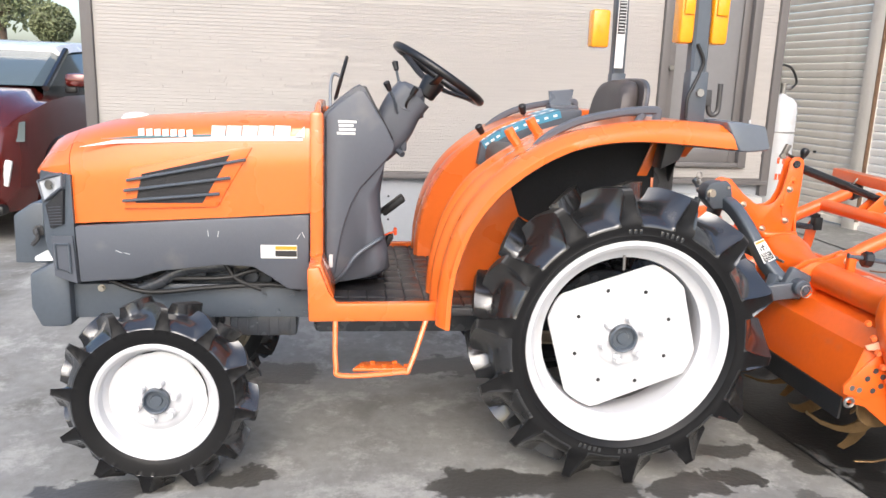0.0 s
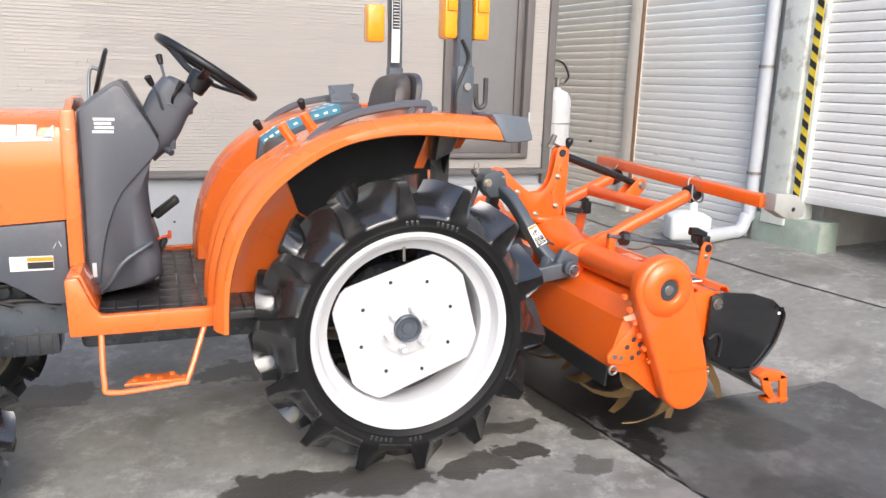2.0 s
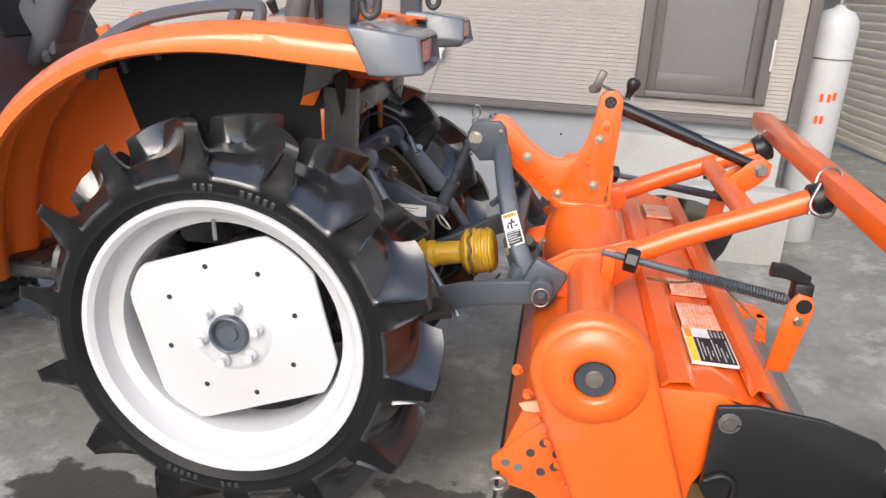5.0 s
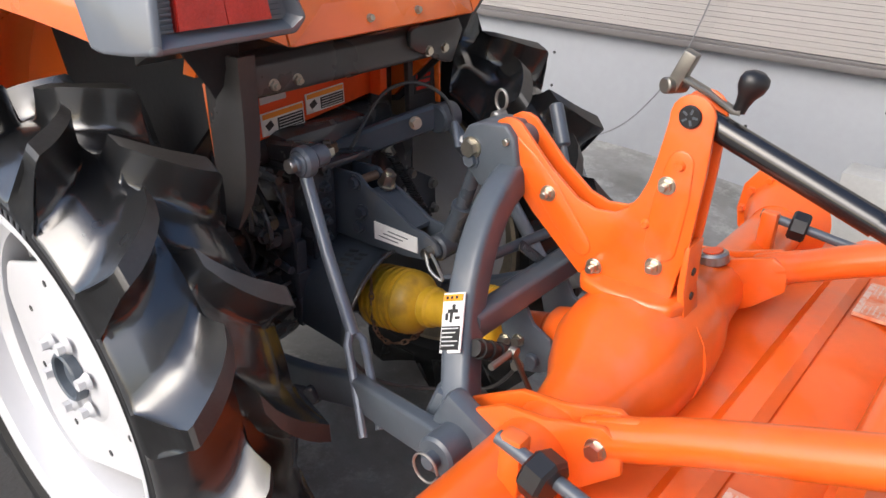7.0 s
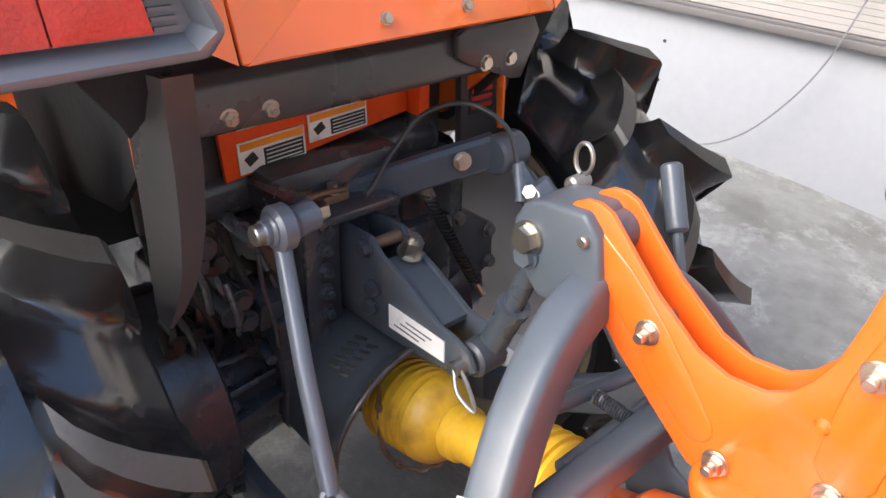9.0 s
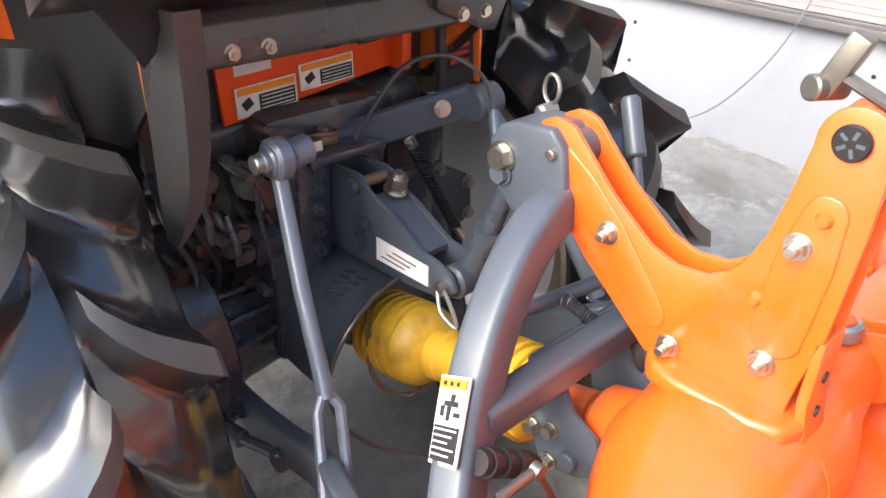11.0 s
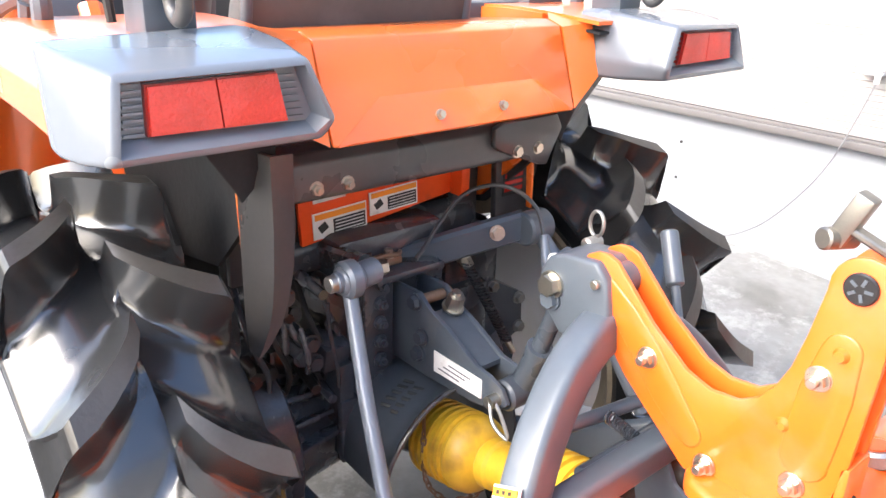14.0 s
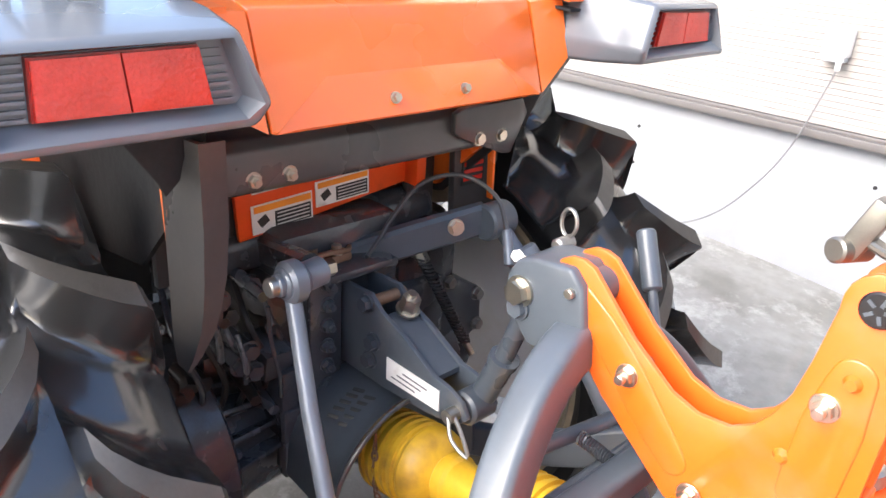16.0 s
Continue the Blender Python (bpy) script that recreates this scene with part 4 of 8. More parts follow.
def cowl_mesh():
    rings = []
    for y, k in ((-0.29, 0.0), (-0.285, 0.012), (-0.262, 0.03), (0.182, 0.03), (0.205, 0.012), (0.21, 0.0)):
        ring = []
        for x, z in COWL:
            if x > -0.9 and z < 0.98:
                x = x - 0.045 + k * 1.5 if k < 0.03 else x
            ring.append((x, y, z))
        rings.append(ring)
    return bm_loft(rings)


cowl = part("cowl", cowl_mesh(), GREY_PLASTIC, tractor, "grey plastic dash cowl", smooth=50)
for k in range(4):
    part("label_line", bm_box((-0.897 + 0.004 * (k % 2), -0.3015, 1.102 + 0.0125 * k), (0.06 - 0.006 * (k % 3), 0.001, 0.0085)), LABEL_SILVER, cowl)
part("dash_panel", bm_sweep([(-0.838, -0.2, 1.245), (-0.752, -0.2, 1.09)], rect(0.012, 0.008)), BLACK, cowl)
part("dash_panel", bm_prism([(-0.832, 1.252), (-0.738, 1.082), (-0.745, 1.078), (-0.84, 1.248)], "y", -0.22, 0.14, 0.002), BLACK, cowl)
part("caution_label", bm_box((-0.776, 0.02, 1.081), (0.002, 0.07, 0.034), 0, (0, 6, 0)), LABEL_YELLOW, cowl, "yellow and black caution label")
part("label_line", bm_box((-0.7745, 0.02, 1.072), (0.002, 0.066, 0.012), 0, (0, 6, 0)), INK, cowl)
part("label_line", bm_box((-0.7742, 0.02, 1.0905), (0.002, 0.03, 0.006), 0, (0, 6, 0)), INK, cowl)
part("lever_loop", bm_tube([(-0.93, -0.3, 0.6), (-0.9, -0.325, 0.64), (-0.86, -0.325, 0.70), (-0.79, -0.3, 0.745), (-0.775, -0.28, 0.75)], 0.007, 10, 6), GREY, cowl)
part("cowl_side", bm_prism([(-0.962, 0.70), (-0.963, 1.16), (-0.925, 1.195), (-0.858, 1.243), (-0.838, 1.238), (-0.766, 1.125), (-0.738, 1.066)] + [(-0.745, 1.04), (-0.775, 1.005), (-0.811, 0.965), (-0.85, 0.92), (-0.877, 0.87), (-0.897, 0.815), (-0.912, 0.756), (-0.922, 0.70), (-0.93, 0.63), (-0.955, 0.63)], "y", -0.301, -0.288, 0.005), GREY_PLASTIC, cowl, smooth=50)
part("warning_tab", bm_box((-0.945, -0.302, 0.675), (0.012, 0.002, 0.045)), LABEL_SILVER, cowl)
col = part("steering_column", joined(bm_sweep(smooth_path([(-0.80, YC, 1.04), (-0.74, YC, 1.10), (-0.70, YC, 1.18), (-0.66, YC, 1.23)], 4), round_rect(0.15, 0.14, 0.04)),
                                     bm_cyl((-0.70, YC, 1.165), (-0.66, YC, 1.26), 0.078, 0.05, 24, 0.014), bm_tube([(-0.70, YC, 1.05), (-0.715, -0.1, 1.03), (-0.7, -0.12, 1.02)], 0.011, 10)), GREY_PLASTIC, tractor, "grey steering column")
WC, WN = Vector((-0.572, YC, 1.302)), Vector((0.53, 0, 0.848)).normalized()
wu = Vector((0.848, 0, -0.53)).normalized()
wv = Vector((0, 1, 0))
sw = part("steering_wheel", bm_loft([[WC + (0.178 + 0.0145 * math.cos(b)) * (math.cos(a) * wu + math.sin(a) * wv) + 0.0145 * math.sin(b) * WN for b in np.linspace(0, 6.2832, 12, endpoint=False)] for a in np.linspace(0, 6.2832, 56, endpoint=False)], close=True), BLACK, tractor, "black steering wheel")
hubp = WC - 0.045 * WN
for a in (0.35, 2.45, 4.7):
    d = math.cos(a) * wu + math.sin(a) * wv
    part("spoke", bm_sweep([hubp, hubp + 0.07 * d + 0.012 * WN, WC + 0.172 * d - 0.004 * WN], rect(0.032, 0.012, 0.004)), BLACK, sw)
part("wheel_hub", bm_cyl(hubp - 0.05 * WN, hubp + 0.022 * WN, 0.034, 0.042, 24, 0.006), BLACK, sw)
for pts, m in (([(-0.72, -0.11, 1.16), (-0.735, -0.14, 1.21), (-0.75, -0.15, 1.24)], GREY), ([(-0.70, 0.02, 1.22), (-0.71, 0.04, 1.27), (-0.718, 0.05, 1.31)], GREY), ([(-0.69, -0.1, 1.16), (-0.69, -0.12, 1.2), (-0.675, -0.125, 1.225)], BLACK)):
    st_ = part("stalk", bm_tube(pts, 0.005, 8, 4), m, col)
    part("knob", bm_cyl(Vector(pts[-1]), Vector(pts[-1]) + (Vector(pts[-1]) - Vector(pts[-2])).normalized() * 0.035, 0.009, 0.012, 12, 0.003), BLACK, st_)
mir = part("mirror", joined(bm_loft([[(-0.93 + dx + 0.024 * math.cos(a) * k, 0.28 + 0.07 * math.sin(a) * k, 1.277 + 0.088 * math.cos(a) * k) for a in np.linspace(0, 6.2832, 24, endpoint=False)] for dx, k in ((0, 0.96), (0.006, 1.0), (0.014, 0.9))])), BLACK, tractor, "black rear-view mirror on a stalk")
part("mirror_stalk", bm_tube([(-0.965, 0.24, 1.13), (-0.965, 0.27, 1.24), (-0.955, 0.28, 1.29), (-0.93, 0.28, 1.285)], 0.006, 10, 4), SILVER_GREY, mir)
part("pedal", joined(bm_box((-0.742, -0.06, 0.7), (0.045, 0.07, 0.02), 0.005, (0, -62, 0)), bm_tube([(-0.8, -0.06, 0.66), (-0.755, -0.06, 0.7)], 0.008)), RUBBER, tractor)
part("pedal", joined(bm_box((-0.722, 0.05, 0.812), (0.1, 0.07, 0.026), 0.006, (0, -38, 0)), bm_tube([(-0.82, 0.05, 0.76), (-0.75, 0.05, 0.79)], 0.008)), RUBBER, tractor)
part("pedal_lock", joined(bm_tube([(-0.76, -0.06, 0.715), (-0.74, -0.06, 0.722), (-0.722, -0.06, 0.729)], 0.004), bm_box((-0.717, -0.06, 0.731), (0.012, 0.03, 0.026), 0.004)), RED_ORANGE, tractor)

# floor, skirt and step
floor_part = part("floor_plate", boxed(-0.965, -0.45, -0.49, 0.41, 0.54, 0.566, 0.004), DARK_FRAME, tractor)
pads = [boxed(-0.945 + 0.062 * i, -0.945 + 0.062 * i + 0.056, -0.48 + 0.09 * j, -0.48 + 0.09 * j + 0.083, 0.566, 0.575, 0.002) for i in range(8) for j in range(10) if not (i < 3 and 2 <= j < 8)]
part("floor_mat", boxed(-0.948, -0.45, -0.482, 0.42, 0.5655, 0.569, 0.001), MAT_FLOOR, floor_part, "ribbed black rubber floor mat")
for pad in pads:
    part("tread_pad", pad, MAT_FLOOR, floor_part)
for far in (False, True):
    flip = mirror if far else (lambda b: b)
    part("floor_skirt", flip(joined(bm_prism([(-1.008, 0.528), (-1.012, 0.70), (-0.975, 0.705), (-0.945, 0.625), (-0.92, 0.588), (-0.60, 0.592), (-0.598, 0.53)], "y", -0.515, -0.485, 0.007),
                                    bm_prism([(-1.01, 0.70), (-0.97, 0.71), (-0.93, 0.605), (-0.93, 0.58), (-1.01, 0.53)], "y", -0.49, -0.30, 0.006))), ORANGE, tractor, "orange side skirt")
    part("step", flip(joined(bm_sweep(smooth_path([(-0.925, -0.5, 0.535), (-0.922, -0.545, 0.40), (-0.90, -0.555, 0.365), (-0.72, -0.555, 0.375), (-0.69, -0.552, 0.39), (-0.635, -0.5, 0.535)], 5), rect(0.016, 0.016, 0.004)),
                             bm_prism([(-0.87, -0.555), (-0.84, -0.49), (-0.73, -0.49), (-0.70, -0.555)], "z", 0.378, 0.388, 0.003),
                             *[bm_cyl((-0.84 + 0.035 * k, -0.535 + 0.03 * (k % 2), 0.387), (-0.84 + 0.035 * k, -0.535 + 0.03 * (k % 2), 0.393), 0.008, n=8) for k in range(5)])), ORANGE, tractor, "orange tubular step")

# fenders
ARCH = [(-0.612, 0.535), (-0.607, 0.66), (-0.59, 0.76), (-0.553, 0.865), (-0.49, 0.962), (-0.41, 1.038), (-0.32, 1.097), (-0.22, 1.14), (-0.10, 1.168), (0.02, 1.182), (0.14, 1.184), (0.285, 1.176)]
arch_path = [Vector((x, 0, z)) for x, z in ARCH]
arch_fine = smooth_path(arch_path, 4)


def inward(x):
    """The outer edge draws in towards the rear."""
    return 0.055 * step(-0.42, 0.27, x)


def fender_mesh(thick, y0, y1, drop, ridged, inset=0.0, start=0):
    n = len(arch_fine) - start
    ws = np.linspace(0, 1, 21)
    bm = bmesh.new()
    top, low = [], []
    for i in range(start, len(arch_fine)):
        p = arch_fine[i]
        t = (arch_fine[min(i + 1, len(arch_fine) - 1)] - arch_fine[max(i - 1, 0)]).normalized()
        nrm = Vector((-t.z, 0, t.x))
        front = 1 - step(0.95, 1.12, p.z)
        a, b = [], []
        for w in ws:
            y = (y0 + inward(p.x)) * (1 - w) + y1 * w
            bulge = 0.014 * front * math.sin(w * math.pi * 5) * step(0.1, 0.25, w) if ridged else 0.0
            round_off = -0.018 * (1 - min(1, w / 0.12)) ** 2 - inset
            q = p + nrm * (bulge + round_off)
            a.append(bm.verts.new((q.x, y, q.z)))
            q2 = q - nrm * thick
            b.append(bm.verts.new((q2.x, y, q2.z)))
        top.append(a)
        low.append(b)
    m = len(ws)
    for i in range(n - 1):
        for k in range(m - 1):
            bm.faces.new((top[i][k], top[i][k + 1], top[i + 1][k + 1], top[i + 1][k]))
            bm.faces.new((low[i][k], low[i + 1][k], low[i + 1][k + 1], low[i][k + 1]))
        bm.faces.new((top[i][0], top[i + 1][0], low[i + 1][0], low[i][0]))
        bm.faces.new((top[i][-1], low[i][-1], low[i + 1][-1], top[i + 1][-1]))
    bm.faces.new(top[0] + low[0][::-1])
    bm.faces.new(top[-1][::-1] + low[-1])
    bmesh.ops.recalc_face_normals(bm, faces=bm.faces)
    return bm


def lip_mesh():
    rings = []
    for i, p in enumerate(arch_fine):
        t = (arch_fine[min(i + 1, len(arch_fine) - 1)] - arch_fine[max(i - 1, 0)]).normalized()
        nrm = Vector((-t.z, 0, t.x))
        d = 0.036 + 0.012 * step(0.0, 0.5, i / len(arch_fine)) + 0.028 * step(0.6, 1.0, i / len(arch_fine))
        ring = []
        for y, h in ((-0.606, -0.018), (-0.616, -0.024), (-0.62, -d * 0.6), (-0.618, -d), (-0.606, -d - 0.004), (-0.6, -d)):
            q = p + nrm * h
            ring.append((q.x + (0.05 * step(0.1, 0.26, p.x) if h < -0.03 else 0), y + inward(p.x), q.z))
        rings.append(ring)
    return bm_loft(rings)


def lamp_housing():
    """A tapered body whose rear rim stands round a sunk lens panel with a sloping sill."""
    rings = [[(0.31, -0.53, 1.13), (0.235, -0.345, 1.12), (0.235, -0.343, 1.14), (0.24, -0.36, 1.175), (0.255, -0.52, 1.172)],
             [(0.312, -0.5705, 1.096), (0.235, -0.332, 1.09), (0.235, -0.33, 1.13), (0.24, -0.35, 1.1905), (0.262, -0.563, 1.186)],
             [(0.336, -0.571, 1.094), (0.27, -0.33, 1.088), (0.27, -0.327, 1.12), (0.272, -0.346, 1.191), (0.29, -0.563, 1.187)],
             [(0.38, -0.566, 1.097), (0.34, -0.33, 1.092), (0.34, -0.326, 1.118), (0.34, -0.349, 1.186), (0.34, -0.556, 1.182)],
             [(0.422, -0.553, 1.102), (0.41, -0.348, 1.098), (0.418, -0.335, 1.117), (0.412, -0.362, 1.178), (0.405, -0.54, 1.174)],
             [(0.4225, -0.544, 1.109), (0.4105, -0.356, 1.106), (0.4185, -0.345, 1.119), (0.4125, -0.367, 1.171), (0.4055, -0.532, 1.167)],
             [(0.402, -0.537, 1.121), (0.395, -0.359, 1.116), (0.397, -0.353, 1.123), (0.396, -0.37, 1.168), (0.397, -0.532, 1.164)]]
    bm = bm_loft(rings)
    bm.verts.ensure_lookup_table()
    outer = set(bm.verts[:25])
    rim = set(bm.verts[20:25])
    long = [e for e in bm.edges if e.verts[0] in outer and e.verts[1] in outer and not (e.verts[0] in rim and e.verts[1] in rim) and abs(e.verts[0].co.x - e.verts[1].co.x) > 0.02]
    edge = [e for e in bm.edges if e.verts[0] in rim and e.verts[1] in rim]
    bmesh.ops.bevel(bm, geom=long + edge, offset=0.009, segments=4, profile=0.5, affect="EDGES", clamp_overlap=True)
    return bm


LF = [Vector(p) for p in ((0.402, -0.537, 1.121), (0.396, -0.36, 1.118), (0.396, -0.372, 1.167), (0.397, -0.532, 1.164))]


def on_lamp(u, v, out):
    """A place on the sunk lens panel: u from the outer to the inner end, v upward."""
    p = (LF[0] * (1 - u) + LF[1] * u) * (1 - v) + (LF[3] * (1 - u) + LF[2] * u) * v
    return p + Vector((out, 0, 0))


def moved(bm, d):
    bmesh.ops.translate(bm, vec=d, verts=bm.verts)
    return bm


def lamp_slab(u0, u1, v0, v1, o0, o1):
    return bm_loft([[on_lamp(u0, v0, o), on_lamp(u1, v0, o), on_lamp(u1, v1, o), on_lamp(u0, v1, o)] for o in (o0, o1)])


for far in (False, True):
    flip = mirror if far else (lambda b: b)
    fender = part("fender", flip(joined(fender_mesh(0.006, -0.606, -0.30, 0.05, True), lip_mesh())), ORANGE, tractor, "orange rear fender with a rolled lip", smooth=45)
    part("fender_liner", flip(fender_mesh(0.004, -0.598, -0.305, 0.05, False, inset=0.016, start=21)), LINER_SHADE, fender)
    iw = [(p.x, p.z - 0.004) for p in arch_fine if p.x < 0.19] + [(0.2, 0.98), (0.05, 0.84), (-0.3, 0.78), (-0.45, 0.56)]
    part("inner_wall", flip(bm_prism(iw, "y", -0.302, -0.292)), ORANGE, fender)
    part("inner_liner", flip(bm_prism([(p.x + 0.01, p.z - 0.02) for p in arch_fine if p.z > 1.05 and p.x < 0.19] + [(0.2, 0.965), (0.05, 0.825), (-0.2, 0.78), (-0.31, 0.84)], "y", -0.312, -0.304)), LINER_SHADE, fender)
    part("fender_brace", flip(joined(bm_prism([(0.15, 1.15), (0.2, 1.15), (0.163, 1.075), (0.125, 0.985), (0.09, 0.985), (0.126, 1.08)], "y", -0.32, -0.313, 0.002), bm_prism([(0.14, 0.98), (0.158, 0.98), (0.162, 0.84), (0.15, 0.84)], "y", -0.319, -0.313, 0.002))), ORANGE, fender)
    part("fender_brace", flip(joined(bm_prism([(0.15, 1.16), (0.235, 1.16), (0.19, 1.05), (0.13, 1.02)], "y", -0.42, -0.34, 0.004))), DARK_FRAME, fender)
    part("hand_rail", flip(joined(bm_sweep(smooth_path([(-0.322, -0.50, 1.035), (-0.303, -0.50, 1.10), (-0.20, -0.50, 1.165), (-0.06, -0.50, 1.2), (0.045, -0.50, 1.212), (0.07, -0.50, 1.205), (0.062, -0.50, 1.17)], 5), rect(0.026, 0.02, 0.006)),
                                         bm_sweep([(-0.335, -0.50, 1.055), (-0.26, -0.50, 1.10), (-0.12, -0.50, 1.148), (0.03, -0.50, 1.172)], rect(0.05, 0.018, 0.005)),
                                         bm_sweep([(0.02, -0.50, 1.2), (0.0, -0.50, 1.16)], rect(0.024, 0.022, 0.006)))), GREY_PLASTIC, fender, "grey plastic hand rail")
    shift = (lambda b: moved(mirror(b), (-0.02, -0.011, 0))) if far else (lambda b: moved(b, (0.006, 0, 0)))
    lamp = part("tail_lamp", shift(lamp_housing()), LAMP_GREY, tractor, "grey tail lamp housing", smooth=40)
    part("lens_frame", shift(lamp_slab(0.12, 0.875, 0.02, 0.99, -0.003, 0.006)), mat("lens_rim_red", (0.25, 0.012, 0.008), 0.3) if not far else bpy.data.materials["lens_rim_red"], lamp)
    for u0, u1 in ((0.13, 0.495), (0.505, 0.865)):
        part("red_lens", shift(lamp_slab(u0, u1, 0.05, 0.96, 0.004, 0.0105)), PLASTIC_RED, lamp, "ribbed red lens")
    for k in range(7):
        v = 0.04 + 0.135 * k
        part("lamp_rib", shift(lamp_slab(0.01, 0.11, v, v + 0.05, -0.004, 0.004)), LAMP_GREY, lamp)
        part("lamp_rib", shift(lamp_slab(0.885, 0.99, v, v + 0.05, -0.004, 0.004)), LAMP_GREY, lamp)

cc = part("column_cover", bm_prism([(-0.1, 1.03), (0.025, 1.03), (0.045, 1.08), (0.05, 1.14), (0.03, 1.16), (-0.1, 1.16)], "x", -0.705, -0.685, 0.004), GREY_PLASTIC, tractor, "grey column cover with a yellow warning label")
part("warning_label", boxed(-0.686, -0.6835, -0.05, 0.018, 1.072, 1.102), INK, cc)
part("label_band", boxed(-0.684, -0.6825, -0.048, 0.016, 1.09, 1.1), LABEL_YELLOW, cc)
for k in range(2):
    part("label_line", boxed(-0.684, -0.6825, -0.045, 0.012, 1.076 + 0.007 * k, 1.079 + 0.007 * k), LABEL_SILVER, cc)
for y in (-0.045, 0.018):
    part("bolt", bm_hex((-0.685, y, 1.135), (1, 0, 0), 0.008, 0.006), BLACK, cc)
# levers and console
for x, z, y, m in ((-0.352, 1.085, -0.36, ORANGE), (-0.278, 1.118, -0.34, ORANGE)):
    lv = part("lever", bm_tube([(x + 0.03, y, z - 0.05), (x + 0.012, y, z), (x, y, z + 0.012)], 0.007, 10), GREY, tractor, "lever with an orange grip")
    part("grip", bm_sweep([(x + 0.012, y, z), (x - 0.008, y, z + 0.025), (x - 0.022, y, z + 0.05)], rect(0.036, 0.03, 0.01)), m, lv)
CONSOLE = [(-0.385, 0.96), (-0.372, 1.045), (-0.30, 1.096), (-0.18, 1.146), (-0.06, 1.182), (0.03, 1.186)]
con = part("console", bm_prism(CONSOLE + [(0.03, 1.12), (-0.18, 1.08), (-0.33, 0.96)], "y", 0.17, 0.345, 0.006), GREY_PLASTIC, tractor, "lever console with a blue label plate")
for far_side, y in ((0, 0.168), (1, 0.258)):
    for i, ((x0, z0), (x1, z1)) in enumerate(zip(CONSOLE[1:], CONSOLE[2:5])):
        d = Vector((x1 - x0, 0, z1 - z0))
        ang = -math.degrees(math.atan2(d.z, d.x))
        c = Vector((x0, 0.2575, z0)) + d / 2 + Vector((-d.z, 0, d.x)).normalized() * 0.0015
        if far_side:
            part("console_label", bm_box(c, (d.length - 0.004, 0.165, 0.003), 0, (0, ang, 0)), BLUE, con)
            for k in range(6):
                part("label_line", bm_box(c + d * ((k % 3) - 1) * 0.3 + Vector((-d.z, 0, d.x)).normalized() * 0.002 + Vector((0, -0.05 + 0.1 * (k // 3), 0)), (0.016 + 0.005 * (k % 2), 0.03, 0.001), 0, (0, ang, 0)), PAPER, con)
        else:
            q = c - Vector((-d.z, 0, d.x)).normalized() * 0.017
            part("console_label", bm_box((q.x, 0.169, q.z), (d.length - 0.004, 0.003, 0.03), 0, (0, ang, 0)), BLUE, con)
            for k in range(3):
                part("label_line", bm_box((q.x + d.x * (k - 1) * 0.3, 0.167, q.z + d.z * (k - 1) * 0.3), (0.016, 0.001, 0.009), 0, (0, ang, 0)), PAPER, con)
for p, q in (((-0.345, 0.25, 1.06), (-0.362, 0.24, 1.085)), ((-0.18, 0.27, 1.14), (-0.19, 0.26, 1.168))):
    lv = part("lever", bm_tube([p, q], 0.006, 8), STEEL, con)
    d = (Vector(q) - Vector(p)).normalized()
    part("grip", bm_cyl(Vector(q) - d * 0.01, Vector(q) + d * 0.032, 0.012, 0.016, 14, 0.004), BLACK, lv)
lid_face = [Vector(p) for p in ((-0.05, 0.365, 1.19), (0.045, 0.4, 1.19), (0.066, 0.44, 1.262), (-0.055, 0.38, 1.252))]
part("document_tray", bm_box((-0.005, 0.35, 1.187), (0.12, 0.09, 0.02), 0.005), GREY_PLASTIC, con)
part("document_lid", bm_loft([lid_face, [p + Vector((-0.004, 0.007, 0.002)) for p in lid_face]]), LAMP_GREY, con, "raised grey tray lid")
# seat
SEAT_Y = -0.085


def seat_back():
    rings = []
    for dx, k in ((0.0, 0.82), (0.012, 0.96), (0.035, 1.0), (0.06, 0.97), (0.07, 0.9)):
        ring = []
        for a in np.linspace(0, 2 * math.pi, 40, endpoint=False):
            c, s = math.cos(a), math.sin(a)
            yy_ = math.copysign(abs(c) ** 0.45, c) * 0.185 * k
            zz_ = math.copysign(abs(s) ** 0.45, s) * 0.17 * k
            lean = 0.16 * zz_ + 0.02 * (yy_ / 0.185) ** 2 * -1
            ring.append((0.03 + dx + lean, SEAT_Y + yy_ * (1 - 0.1 * step(0, 0.17, zz_)), 1.135 + zz_))
        rings.append(ring)
    return bm_loft(rings)


seat = part("seat_back", seat_back(), VINYL, tractor, "worn dark vinyl seat back", smooth=50)
part("seat_shell", bm_loft([[(0.09 + 0.16 * z + dx, SEAT_Y + y * k, 1.135 + z * k) for y, z in [(math.copysign(abs(math.cos(a)) ** 0.4, math.cos(a)) * 0.19, math.copysign(abs(math.sin(a)) ** 0.4, math.sin(a)) * 0.172) for a in np.linspace(0, 6.2832, 40, endpoint=False)]] for dx, k in ((0, 1.0), (0.008, 1.01), (0.016, 0.97), (0.018, 0.9))]), mat("seat_shell_plastic", (0.07, 0.064, 0.063), 0.42, var=0.15, scale=6, dirt=((0.2, 0.18, 0.17), 0.15, 5), bump=0.1), seat, "scuffed plastic seat shell")
shell_edge = [(math.copysign(abs(math.cos(a)) ** 0.4, math.cos(a)) * 0.187, math.copysign(abs(math.sin(a)) ** 0.4, math.sin(a)) * 0.169) for a in np.linspace(-0.2, 3.34, 48)]
part("shell_rim", bm_tube([(0.105 + 0.16 * z, SEAT_Y + y, 1.135 + z) for y, z in shell_edge], 0.0075, 10), GREY_PLASTIC, seat, "grey rolled shell edge", smooth=60)
